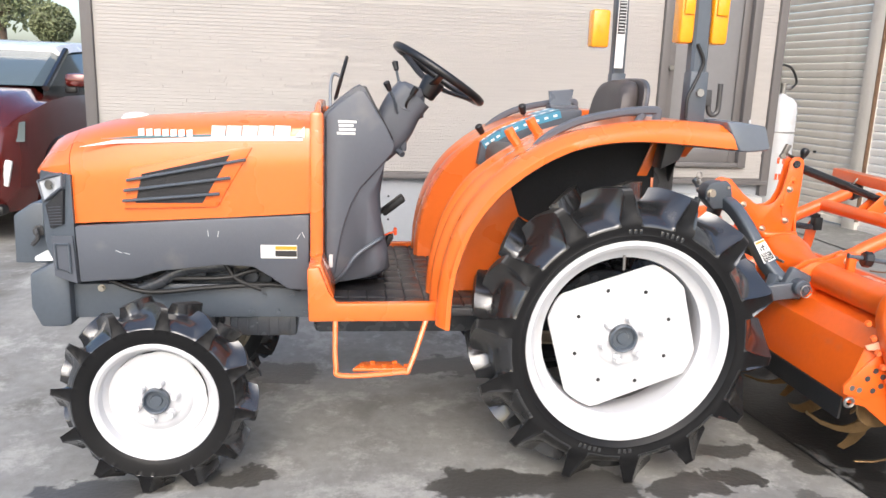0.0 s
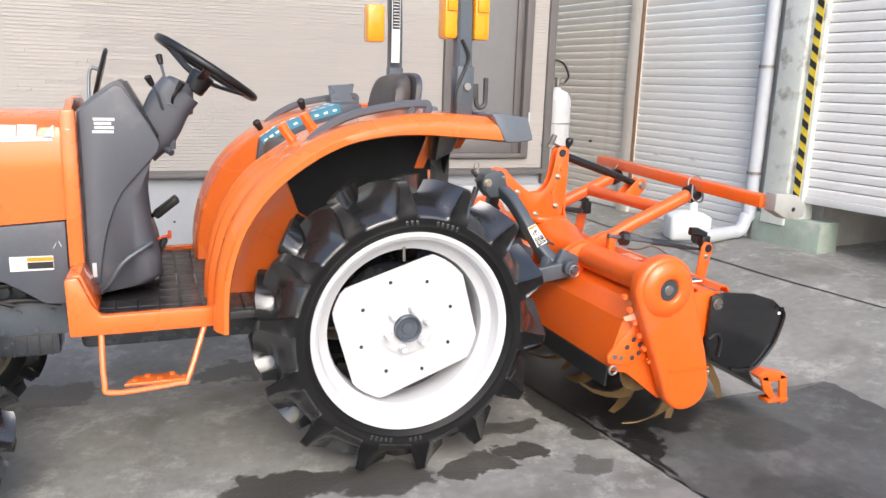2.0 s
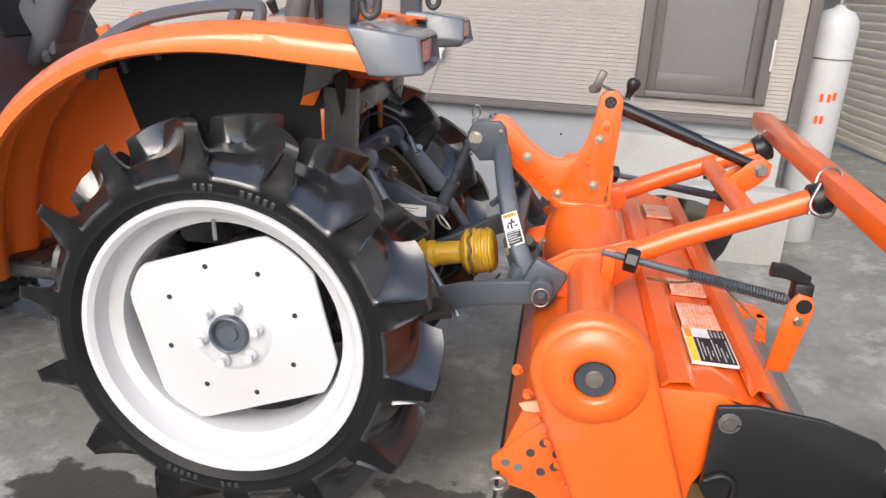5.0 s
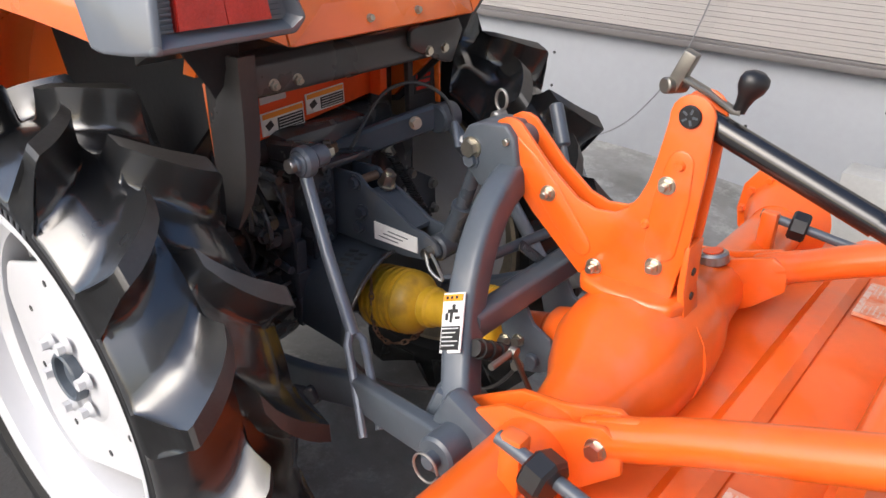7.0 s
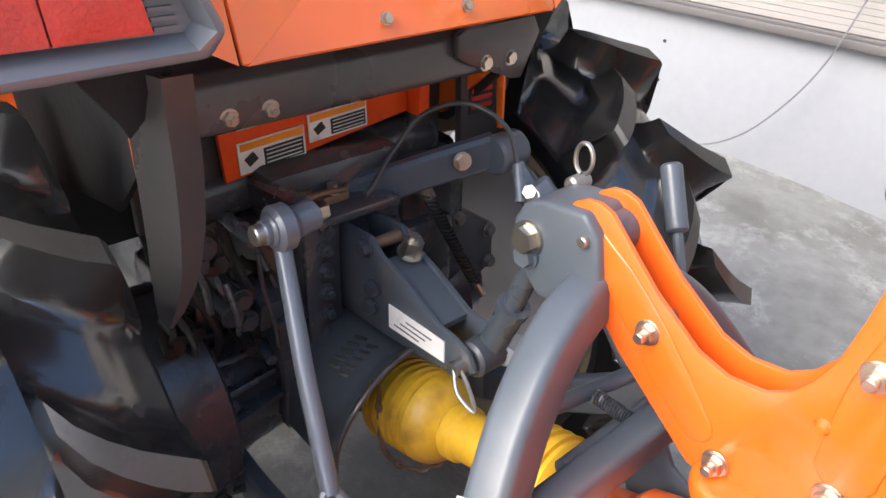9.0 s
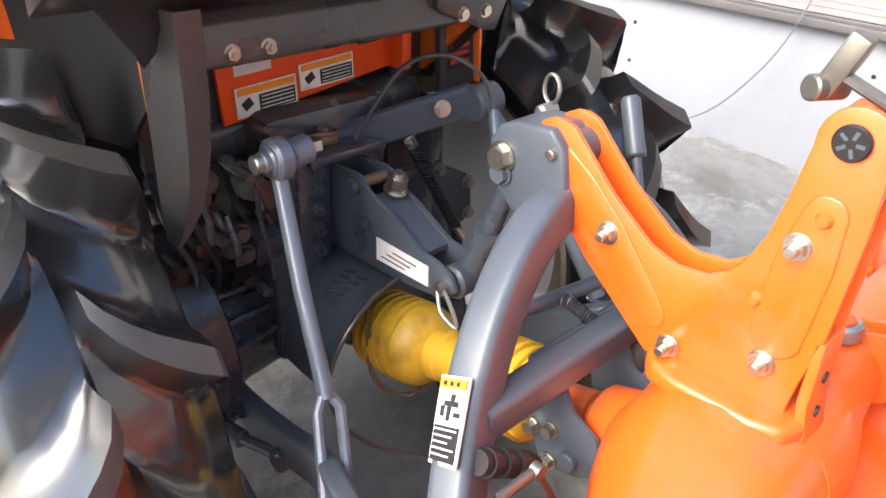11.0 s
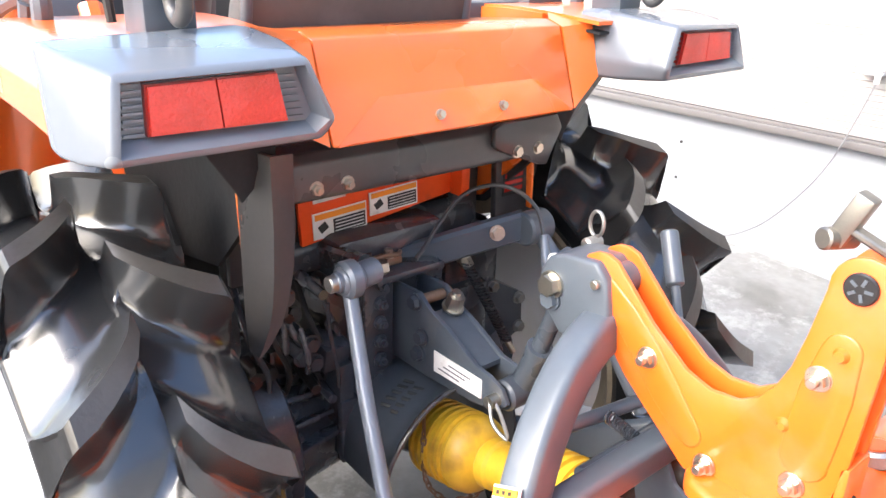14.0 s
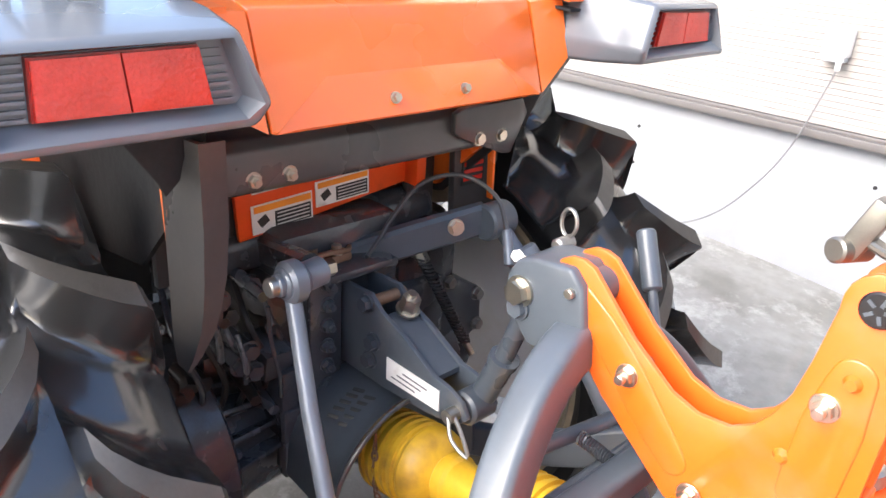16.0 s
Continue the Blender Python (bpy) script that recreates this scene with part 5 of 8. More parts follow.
part("seat_cushion", bm_box((-0.17, SEAT_Y, 1.0), (0.40, 0.38, 0.1), 0.035, (0, 4, 0), 3), VINYL, tractor)
part("seat_base", bm_box((-0.15, SEAT_Y, 0.86), (0.3, 0.26, 0.2), 0.02), DARK_FRAME, tractor)
# roll bar with indicators
for far in (False, True):
    flip = mirror if far else (lambda b: b)
    post = part("roll_bar_post", flip(bm_sweep([(0.217, -0.422, 1.18), (0.215, -0.418, 1.5), (0.205, -0.412, 1.75), (0.2, -0.41, 1.88)], rect(0.054, 0.05, 0.008))), GREY, tractor, "grey roll bar post")
    part("post_socket", flip(bm_box((0.218, -0.422, 1.25), (0.06, 0.056, 0.17), 0.004)), GREY, post)
    part("post_collar", flip(bm_box((0.218, -0.421, 1.33), (0.052, 0.05, 0.012), 0.003)), SILVER_GREY, post)
    part("hook", flip(bm_tube([(0.266, -0.428, 1.262), (0.267, -0.428, 1.225), (0.272, -0.428, 1.208), (0.284, -0.428, 1.201), (0.296, -0.428, 1.208), (0.301, -0.428, 1.225), (0.301, -0.428, 1.3)], 0.0085, 12, 5)), DARK_FRAME, post)
    part("hook_plate", flip(bm_box((0.256, -0.428, 1.255), (0.03, 0.02, 0.05), 0.003)), DARK_FRAME, post)
    part("bolt", flip(bm_hex((0.222, -0.444, 1.27), (0, -1, 0), 0.014, 0.016)), STEEL, post)
    part("cable_sleeve", flip(bm_tube([(0.18, -0.46, 1.19), (0.178, -0.462, 1.25), (0.195, -0.458, 1.29), (0.215, -0.45, 1.33), (0.225, -0.45, 1.37), (0.2, -0.45, 1.42)], 0.0055, 8, 8)), RUBBER, post)
    for x0, x1 in ((0.14, 0.188), (0.245, 0.30)) if not far else ((0.085, 0.16),):
        part("indicator", flip(joined(bm_box(((x0 + x1) / 2, -0.41, 1.51), (x1 - x0, 0.07, 0.18 if not far else 0.15), 0.012), bm_box(((x0 + x1) / 2, -0.447, 1.545), ((x1 - x0) * 0.7, 0.012, 0.075), 0.004))), AMBER, post, "amber turn indicator")
part("roll_bar_top", bm_sweep([(0.2, -0.41, 1.86), (0.2, -0.38, 1.93), (0.2, -0.3, 1.96), (0.2, 0.22, 1.96), (0.2, 0.30, 1.93), (0.2, 0.33, 1.86)], rect(0.06, 0.05, 0.008)), SILVER_GREY, tractor)
part("post_label", bm_box((0.205, 0.294, 1.49), (0.035, 0.004, 0.27)), PAPER, tractor, "white label with dense print")
part("label_block", bm_box((0.205, 0.2912, 1.555), (0.029, 0.002, 0.13)), INK, tractor)
for k in range(10):
    part("label_line", bm_box((0.205, 0.2898, 1.5 + 0.0125 * k), (0.024, 0.001, 0.004)), LABEL_SILVER, tractor)

# rear end
rp = part("rear_panel", joined(bm_prism([(0.08, 1.166), (0.215, 1.176), (0.243, 1.168), (0.286, 1.048), (0.28, 1.046), (0.237, 1.15), (0.21, 1.16), (0.08, 1.15)], "y", -0.255, 0.18, 0.003),
                               bm_loft([[(0.215, -0.258, 1.176), (0.245, -0.258, 1.166), (0.284, -0.258, 1.048), (0.2, -0.258, 1.05)], [(0.16, -0.331, 1.184), (0.256, -0.331, 1.172), (0.277, -0.331, 1.088), (0.19, -0.331, 1.088)]]),
                               bm_loft([[(0.215, 0.183, 1.176), (0.245, 0.183, 1.166), (0.284, 0.183, 1.048), (0.2, 0.183, 1.05)], [(0.16, 0.2385, 1.184), (0.256, 0.2385, 1.172), (0.279, 0.2385, 1.092), (0.19, 0.2385, 1.092)]]),
                               bm_loft([[(0.280, -0.25, 1.046), (0.280, 0.176, 1.046), (0.262, 0.105, 1.1), (0.262, -0.175, 1.1)], [(0.287, -0.25, 1.047), (0.287, 0.176, 1.047), (0.2685, 0.105, 1.098), (0.2685, -0.175, 1.098)], [(0.2895, -0.228, 1.05), (0.2895, 0.155, 1.05), (0.2765, 0.09, 1.094), (0.2765, -0.16, 1.094)]])), ORANGE, tractor, "orange rear cover panel")
for y in (-0.089, 0.026):
    part("bolt", bm_hex((0.2835, y, 1.069), (1, 0, 0.3), 0.0058, 0.008), ZINC, rp)
beam = part("rear_beam", joined(bm_prism([(0.15, 0.962), (0.15, 1.02), (0.205, 1.022), (0.216, 1.01), (0.222, 0.966), (0.218, 0.96)], "y", -0.305, 0.20, 0.004),
                                bm_prism([(0.071, 0.99), (0.071, 1.018), (0.085, 1.024), (0.21, 1.027), (0.224, 1.003), (0.193, 0.944), (0.175, 0.946), (0.089, 0.979)], "x", 0.2165, 0.2285, 0.003),
                                bm_prism([(0.2, 1.0), (0.245, 0.985), (0.275, 0.99), (0.36, 1.067), (0.337, 1.08)], "x", 0.186, 0.194, 0.002)), DARK_FRAME, tractor, "dark steel rear cross beam")
for y in (-0.241, -0.193, 0.122, 0.168):
    part("bolt", joined(bm_hex((0.2175 if y < 0 else 0.2255, y, 0.976), (1, 0, 0), 0.0088, 0.008), bm_cyl((0.225, y, 0.976), (0.2315, y, 0.976), 0.0045, n=10)), ZINC, beam)
for far in (False, True):
    flip = mirror if far else (lambda b: b)
    rings = []
    for z, ridge, right, oy, ox in ((1.03, -0.308, -0.276, -0.32, 0.15), (0.93, -0.308, -0.277, -0.32, 0.151), (0.87, -0.311, -0.283, -0.322, 0.155), (0.83, -0.315, -0.292, -0.325, 0.161), (0.80, -0.321, -0.303, -0.33, 0.171), (0.775, -0.331, -0.32, -0.336, 0.186), (0.76, -0.339, -0.335, -0.34, 0.2)):
        rings.append([(0.2245, right, z), (0.2245, ridge, z), (ox, oy, z), (ox - 0.002, oy + 0.006, z), (0.218, ridge + 0.006, z), (0.218, right, z)])
    if not far:
        part("fender_leg", bm_loft(rings), DARK_FRAME, beam, smooth=25)
    # the gusset's black is painted shade, darker than the frame it belongs to
    part("fender_gusset", flip(bm_prism([(-0.425, 1.1), (-0.30, 1.1), (-0.285, 1.04), (-0.285, 1.02), (-0.312, 1.008), (-0.318, 0.985), (-0.336, 0.968), (-0.344, 0.985), (-0.378, 1.036)], "x", 0.194, 0.2, 0.003)), LINER_SHADE, beam)
leg = part("label_post", bm_prism([(0.195, 0.98), (0.325, 0.98), (0.30, 0.78), (0.205, 0.78)], "x", 0.09, 0.105, 0.003), DARK_FRAME, beam)
part("spec_label", bm_box((0.1062, 0.243, 0.888), (0.002, 0.052, 0.075)), INK, leg)
for k in range(5):
    part("label_line", bm_box((0.1077, 0.243, 0.862 + 0.013 * k), (0.001, 0.045, 0.0075)), PLASTIC_RED, leg)
back = part("back_plate", joined(bm_prism([(-0.175, 0.825), (-0.185, 0.95), (0.15, 0.96), (0.15, 0.88), (0.13, 0.862)], "x", 0.05, 0.06, 0.003), boxed(0.05, 0.09, 0.13, 0.15, 0.86, 0.96, 0.003)), RED_ORANGE, tractor, "red-orange plate with warning labels")


def warning_label(y, z, w, h, tilt, parent):
    c = Vector((0.0618, y, z))
    part("warning_label", bm_box(c, (0.002, w, h), 0, (tilt, 0, 0)), PAPER, parent, "warning label with black print")
    part("label_band", bm_box(c + Vector((0.0012, 0, h * 0.34)), (0.001, w * 0.94, h * 0.22), 0, (tilt, 0, 0)), LABEL_ORANGE, parent)
    part("label_block", bm_box(c + Vector((0.0012, w * 0.17, -h * 0.12)), (0.001, w * 0.6, h * 0.56), 0, (tilt, 0, 0)), INK, parent)
    for k in range(4):
        part("label_line", bm_box(c + Vector((0.0020, w * 0.17, -h * 0.32 + k * h * 0.13)), (0.0006, w * 0.54, h * 0.04), 0, (tilt, 0, 0)), LABEL_SILVER, parent)
    part("label_figure", bm_box(c + Vector((0.0014, -w * 0.32, -h * 0.12)), (0.001, w * 0.16, h * 0.3), 0, (tilt + 30, 0, 0)), INK, parent)


warning_label(-0.105, 0.858, 0.102, 0.044, 3, back)
warning_label(0.002, 0.876, 0.1, 0.04, 3, back)
part("warning_label", bm_box((0.0618, -0.125, 0.905), (0.002, 0.06, 0.018), 0, (3, 0, 0)), LABEL_SILVER, back)
part("warning_label", bm_box((0.0618, 0.085, 0.918), (0.002, 0.045, 0.022), 0, (3, 0, 0)), INK, back)

part("bulkhead", joined(boxed(0.03, 0.045, -0.291, -0.17, 0.78, 1.15, 0.003), boxed(0.03, 0.045, -0.17, 0.21, 0.93, 1.15, 0.003), boxed(0.03, 0.045, 0.15, 0.211, 0.78, 0.93, 0.003)), DARK_FRAME, tractor, "dark sheet bulkhead under the seat")
part("seat_platform", joined(boxed(-0.36, -0.345, -0.29, 0.21, 0.57, 0.94, 0.003), boxed(-0.36, 0.03, -0.29, 0.21, 0.925, 0.94, 0.003)), DARK_FRAME, tractor)
case_ = part("transmission_case", joined(bm_box((-0.12, -0.03, 0.60), (0.42, 0.26, 0.32), 0.025), bm_box((0.08, -0.03, 0.665), (0.12, 0.17, 0.24), 0.012)), CAST, tractor, "oily black transmission case")
part("axle_housing", joined(bm_cyl((-0.0, -0.38, 0.485), (0.0, 0.30, 0.485), 0.085, n=28), bm_cyl((0.0, -0.32, 0.485), (0.0, -0.2, 0.485), 0.13, 0.1, 28, 0.01), bm_cyl((0.0, 0.24, 0.485), (0.0, 0.12, 0.485), 0.13, 0.1, 28, 0.01)), CAST, tractor, "black rear axle housing")
part("lift_shaft", bm_cyl((0.02, -0.26, 0.80), (0.02, 0.2, 0.80), 0.04, n=20, bevel=0.004), CAST, tractor)
part("lift_housing", bm_box((0.03, -0.03, 0.79), (0.16, 0.22, 0.1), 0.015), CAST, tractor)
part("shaft_boss", bm_cyl((0.1, YC, 0.51), (0.2, YC, 0.51), 0.06, 0.05, 24, 0.005), CAST, tractor)
for c, sz in (((-0.02, 0.16, 0.69), (0.24, 0.14, 0.2)), ((0.06, 0.13, 0.62), (0.12, 0.12, 0.16)), ((-0.05, -0.2, 0.58), (0.22, 0.09, 0.16)), ((-0.05, 0.13, 0.58), (0.22, 0.09, 0.16))):
    part("valve_block", bm_box(c, sz, 0.02), CAST, tractor)
rng = random.Random(7)
drum = part("brake_housing", bm_lathe([(0.05, -0.35), (0.168, -0.345), (0.174, -0.338), (0.174, -0.252), (0.168, -0.246), (0.135, -0.244), (0.118, -0.19), (0.112, -0.13), (0.05, -0.12)], (0.0, 0.485), 48), CAST, tractor, "black brake housing with cast ribs", smooth=40)
rib = part("cast_rib", bm_prism([(-0.246, 0.11), (-0.246, 0.168), (-0.2, 0.155), (-0.14, 0.135), (-0.12, 0.1)], "x", -0.004, 0.004, 0.0015), CAST, drum)
HUB = Matrix.Translation((0, 0, 0.485))
for k, a in enumerate((14, 29, 44, 59, 76, 100)):
    turn = HUB @ Matrix.Rotation(radians(90 - a), 4, "Y")
    if k:
        repeat(rib, turn, drum)
    else:
        rib.matrix_basis = turn
    part("bolt", bm_hex((0.15 * math.cos(radians(a + 7)), -0.245, 0.485 + 0.15 * math.sin(radians(a + 7))), (0, 1, 0), 0.009, 0.01), DARK_SLATE, drum)
part("side_block", joined(bm_box((0.1, -0.15, 0.585), (0.09, 0.03, 0.12), 0.006), bm_box((0.1, -0.16, 0.66), (0.07, 0.05, 0.05), 0.006, (0, 12, 0)), bm_box((0.14, -0.145, 0.52), (0.02, 0.04, 0.12), 0.004)), CAST, case_)
part("flange_plate", boxed(0.14, 0.15, -0.118, -0.062, 0.535, 0.79, 0.003), CAST, case_)
part("top_cover", boxed(0.02, 0.165, -0.105, 0.03, 0.776, 0.79, 0.004), CAST, case_)
for pts, r in (([(0.155, -0.19, 0.77), (0.157, -0.188, 0.72), (0.16, -0.178, 0.66), (0.15, -0.17, 0.615)], 0.0035), ([(0.15, -0.235, 0.74), (0.165, -0.232, 0.7), (0.15, -0.225, 0.66)], 0.004), ([(0.13, -0.27, 0.8), (0.15, -0.262, 0.745), (0.14, -0.255, 0.7)], 0.005), ([(0.17, -0.15, 0.8), (0.185, -0.165, 0.79), (0.18, -0.175, 0.77)], 0.0025)):
    part("control_rod", bm_tube(pts, r, 8, 5), CAST, case_)
for y, z in ((-0.25, 0.79), (-0.262, 0.77), (-0.21, 0.7), (-0.225, 0.68), (-0.205, 0.665)):
    part("bolt", joined(bm_cyl((0.06, y, z), (0.135, y, z), 0.012, 0.011, 14), bm_hex((0.135, y, z), (1, -0.1, 0), 0.0125, 0.012)), CAST, case_)
for k in range(7):
    z = 0.57 + 0.034 * k
    part("bolt", joined(bm_hex((0.15, -0.09, z), (1, -0.1, 0), 0.0095, 0.012), bm_cyl((0.16, -0.09, z), (0.168, -0.09, z), 0.005, n=10)), DARK_SLATE, case_)
    part("bolt", bm_hex((0.14, 0.035, z), (1, 0, 0), 0.0095, 0.012), CAST, case_)
for k in range(14):
    y, z = rng.uniform(-0.29, -0.12), rng.uniform(0.52, 0.78)
    part("fitting", joined(bm_cyl((0.05, y, z), (0.1 + rng.uniform(0, 0.05), y + rng.uniform(-0.02, 0.02), z), 0.011, 0.008, 12), bm_hex((0.09, y, z), (1, rng.uniform(-0.4, 0.4), rng.uniform(-0.3, 0.3)), 0.013, 0.015, False)), CAST if k % 4 == 0 else BLACK, case_)
for k in range(5):
    y = -0.28 + 0.035 * k
    part("oil_line", bm_tube([(0.02, y, 0.78), (0.1, y - 0.015, 0.72), (0.11, y + 0.01, 0.64), (0.08, y, 0.56)], 0.005, 8, 5), RUBBER if k % 2 else CAST, case_)
part("hydraulic_block", joined(bm_box((0.1, -0.075, 0.797), (0.07, 0.085, 0.014), 0.004), bm_cyl((0.1, -0.09, 0.8), (0.1, -0.09, 0.812), 0.016, n=16), bm_tube([(0.13, -0.12, 0.806), (0.135, -0.08, 0.812), (0.13, -0.04, 0.806), (0.11, -0.02, 0.8)], 0.004, 8, 5)), RUST, case_)
part("hydraulic_block", bm_hex((0.125, -0.055, 0.803), (0, 0, 1), 0.008, 0.014), ZINC, case_)

# three-point linkage
ball = part("lift_rod", joined(bm_cyl((0.226, -0.209, 0.838), (0.226, -0.183, 0.838), 0.028, n=28, bevel=0.005), bm_cyl((0.226, -0.222, 0.838), (0.226, -0.17, 0.838), 0.0145, n=18, bevel=0.003), bm_cyl((0.226, -0.213, 0.838), (0.226, -0.179, 0.838), 0.02, n=20, bevel=0.003),
                               bm_tube([(0.229, -0.197, 0.815), (0.31, -0.228, 0.703), (0.397, -0.257, 0.594)], 0.0112, 14),
                               bm_tube([(0.394, -0.262, 0.598), (0.402, -0.275, 0.585), (0.445, -0.301, 0.532), (0.492, -0.332, 0.478)], 0.0075, 10), bm_tube([(0.394, -0.252, 0.598), (0.41, -0.247, 0.585), (0.455, -0.273, 0.532), (0.5, -0.302, 0.48)], 0.0075, 10)), SILVER_GREY, tractor, "grey steel lift rod with a slotted end")
part("pin_head", bm_cyl((0.226, -0.232, 0.838), (0.226, -0.216, 0.838), 0.0125, n=18, bevel=0.002), STEEL, ball)
part("spacer", bm_cyl((0.226, -0.182, 0.838), (0.222, -0.148, 0.84), 0.0195, n=20, bevel=0.003), SILVER_GREY, ball)
part("bolt", bm_hex((0.222, -0.15, 0.84), (0, 1, 0), 0.013, 0.018), ZINC, ball)
part("lift_arm", bm_sweep([(0.02, -0.13, 0.80), (0.1, -0.135, 0.81), (0.2, -0.15, 0.832)], rect(0.025, 0.042, 0.006)), CAST, tractor)
arm_r = part("lift_arm", joined(bm_sweep([(0.10, -0.02, 0.775), (0.15, 0.08, 0.805), (0.195, 0.185, 0.83)], rect(0.026, 0.052, 0.006)), bm_cyl((0.205, 0.17, 0.826), (0.205, 0.225, 0.826), 0.03, n=24, bevel=0.004)), GREY, tractor, "grey right-hand lift arm")
part("bolt", bm_hex((0.195, 0.12, 0.828), (0.9, -0.4, 0.2), 0.011, 0.012), ZINC, arm_r)
part("bolt", bm_hex((0.205, 0.225, 0.826), (0, 1, 0), 0.012, 0.016), ZINC, arm_r)
rod_r = part("lift_rod", joined(bm_cyl((0.22, 0.2, 0.815), (0.28, 0.215, 0.75), 0.014, n=16), bm_cyl((0.255, 0.205, 0.79), (0.36, 0.235, 0.67), 0.028, n=24, bevel=0.005), bm_cyl((0.36, 0.235, 0.67), (0.44, 0.25, 0.55), 0.014, n=16)), SILVER_GREY, tractor)
part("hose_fitting", bm_hex((0.285, 0.17, 0.79), (0.4, -0.6, 0.6), 0.011, 0.03), ZINC, rod_r)
part("hose", bm_tube([(0.283, 0.15, 0.8), (0.262, 0.163, 0.835), (0.225, 0.172, 0.878), (0.17, 0.15, 0.9), (0.14, 0.095, 0.888), (0.135, 0.045, 0.845), (0.15, 0.0, 0.815), (0.165, -0.03, 0.806)], 0.0036, 10, 8), DARK_FRAME, rod_r, "thin dark hydraulic hose")
part("hose_ferrule", bm_cyl((0.288, 0.147, 0.79), (0.262, 0.163, 0.835), 0.0085, 0.0075, 14, 0.001), SILVER_GREY, rod_r, "bright hose ferrule")
for far in (False, True):
    flip = mirror if far else (lambda b: b)
    ll = part("lower_link", flip(joined(bm_sweep(smooth_path([(0.0, -0.205, 0.36), (0.16, -0.236, 0.405), (0.3, -0.258, 0.452), (0.42, -0.28, 0.505), (0.55, -0.335, 0.565), (0.70, -0.37, 0.60)], 3), round_rect(0.026, 0.06, 0.006)),
                                        bm_cyl((0.70, -0.405, 0.61), (0.70, -0.345, 0.61), 0.029, n=24, bevel=0.004), bm_cyl((0.70, -0.42, 0.61), (0.70, -0.33, 0.61), 0.012, n=18, bevel=0.003), bm_cyl((0.0, -0.235, 0.36), (0.0, -0.175, 0.36), 0.035, n=20))), GREY, tractor, "grey lower link arm")
    part("lynch_pin", flip(bm_tube([(0.70 + 0.02 * math.cos(a), -0.422, 0.605 + 0.022 * math.sin(a)) for a in np.linspace(0, 6.0, 18)], 0.002, 8)), STEEL, ll)
    part("check_rod", flip(joined(bm_tube([(0.05, -0.3, 0.4), (0.17, -0.285, 0.405)], 0.009, 10), bm_cyl((0.16, -0.287, 0.405), (0.21, -0.279, 0.408), 0.014, n=14, bevel=0.003), bm_tube([(0.2, -0.28, 0.407), (0.3, -0.265, 0.43)], 0.009, 10), bm_cyl((0.3, -0.282, 0.432), (0.3, -0.252, 0.432), 0.018, n=16, bevel=0.003))), CAST, ll)
    part("bolt", flip(bm_hex((0.155, -0.25, 0.415), (0.2, -1, 0), 0.013, 0.014)), CAST, ll)
BR_SIDE = [(0.135, 0.768), (0.21, 0.772), (0.235, 0.753), (0.28, 0.737), (0.345, 0.705), (0.375, 0.702), (0.402, 0.692), (0.415, 0.673), (0.395, 0.653), (0.335, 0.641), (0.24, 0.633), (0.135, 0.632)]
br = part("top_link_bracket", joined(*[bm_prism(BR_SIDE, "y", y, y + 0.008, 0.002) for y in (-0.058, -0.006)],
                                      bm_prism([(0.238, 0.748), (0.28, 0.732), (0.345, 0.70), (0.345, 0.692), (0.28, 0.722), (0.238, 0.738)], "y", -0.05, -0.006)), SLATE_MID, tractor, "dark slate top link bracket with a white label")
part("bracket_label", bm_loft([[(0.254, y, 0.654), (0.363, y, 0.659), (0.362, y, 0.690), (0.253, y, 0.690)] for y in (-0.0585, -0.0602)]), PAPER, br)
for k in range(3):
    part("label_line", bm_box((0.29 + 0.012 * k, -0.0604, 0.664 + 0.008 * k), (0.05, 0.001, 0.002)), GREY_PLASTIC, br)
part("pin", bm_cyl((0.207, -0.05, 0.756), (0.207, 0.008, 0.756), 0.009, n=16), RUST, br)
part("bolt", joined(bm_hex((0.25, -0.022, 0.752), (0.35, 0, 0.94), 0.0145, 0.026), bm_cyl((0.256, -0.022, 0.775), (0.259, -0.022, 0.783), 0.007, n=12)), ZINC, br)
for x, z in ((0.205, 0.755), (0.222, 0.70), (0.215, 0.668)):
    part("bolt", bm_hex((x, -0.058, z), (0, -1, 0), 0.0115, 0.012), DARK_SLATE, br)
part("pin", bm_cyl((0.393, -0.075, 0.673), (0.393, 0.012, 0.673), 0.010, n=16), ZINC, br)
part("chain_link", bm_tube([(0.393, -0.072, 0.675), (0.41, -0.08, 0.65), (0.435, -0.075, 0.635), (0.42, -0.07, 0.655), (0.394, -0.066, 0.68)], 0.003, 8, 4), STEEL, br)
part("top_link", joined(bm_cyl((0.394, -0.012, 0.675), (0.427, -0.012, 0.755), 0.018, n=18), bm_cyl((0.422, -0.012, 0.745), (0.465, -0.012, 0.87), 0.013, n=18), bm_cyl((0.424, -0.012, 0.748), (0.428, -0.012, 0.758), 0.0205, n=20), bm_cyl((0.393, -0.046, 0.673), (0.393, 0.0, 0.673), 0.024, n=22, bevel=0.004)), SLATE_MID, tractor, "dark slate screw top link")
part("spring", bm_tube([(0.125 + 0.00037 * k + 0.008 * math.cos(k * 0.8), 0.115 + 0.00022 * k + 0.009 * math.sin(k * 0.8), 0.755 - 0.00072 * k) for k in range(200)], 0.0026, 5), BLACK, tractor, "black coil spring")
part("spring_eye", bm_hex((0.12, 0.115, 0.76), (0.4, 0.2, -0.7), 0.012, 0.02), ZINC, tractor)
part("spring_eye", bm_cyl((0.199, 0.159, 0.611), (0.21, 0.166, 0.59), 0.006, n=10), ZINC, tractor)
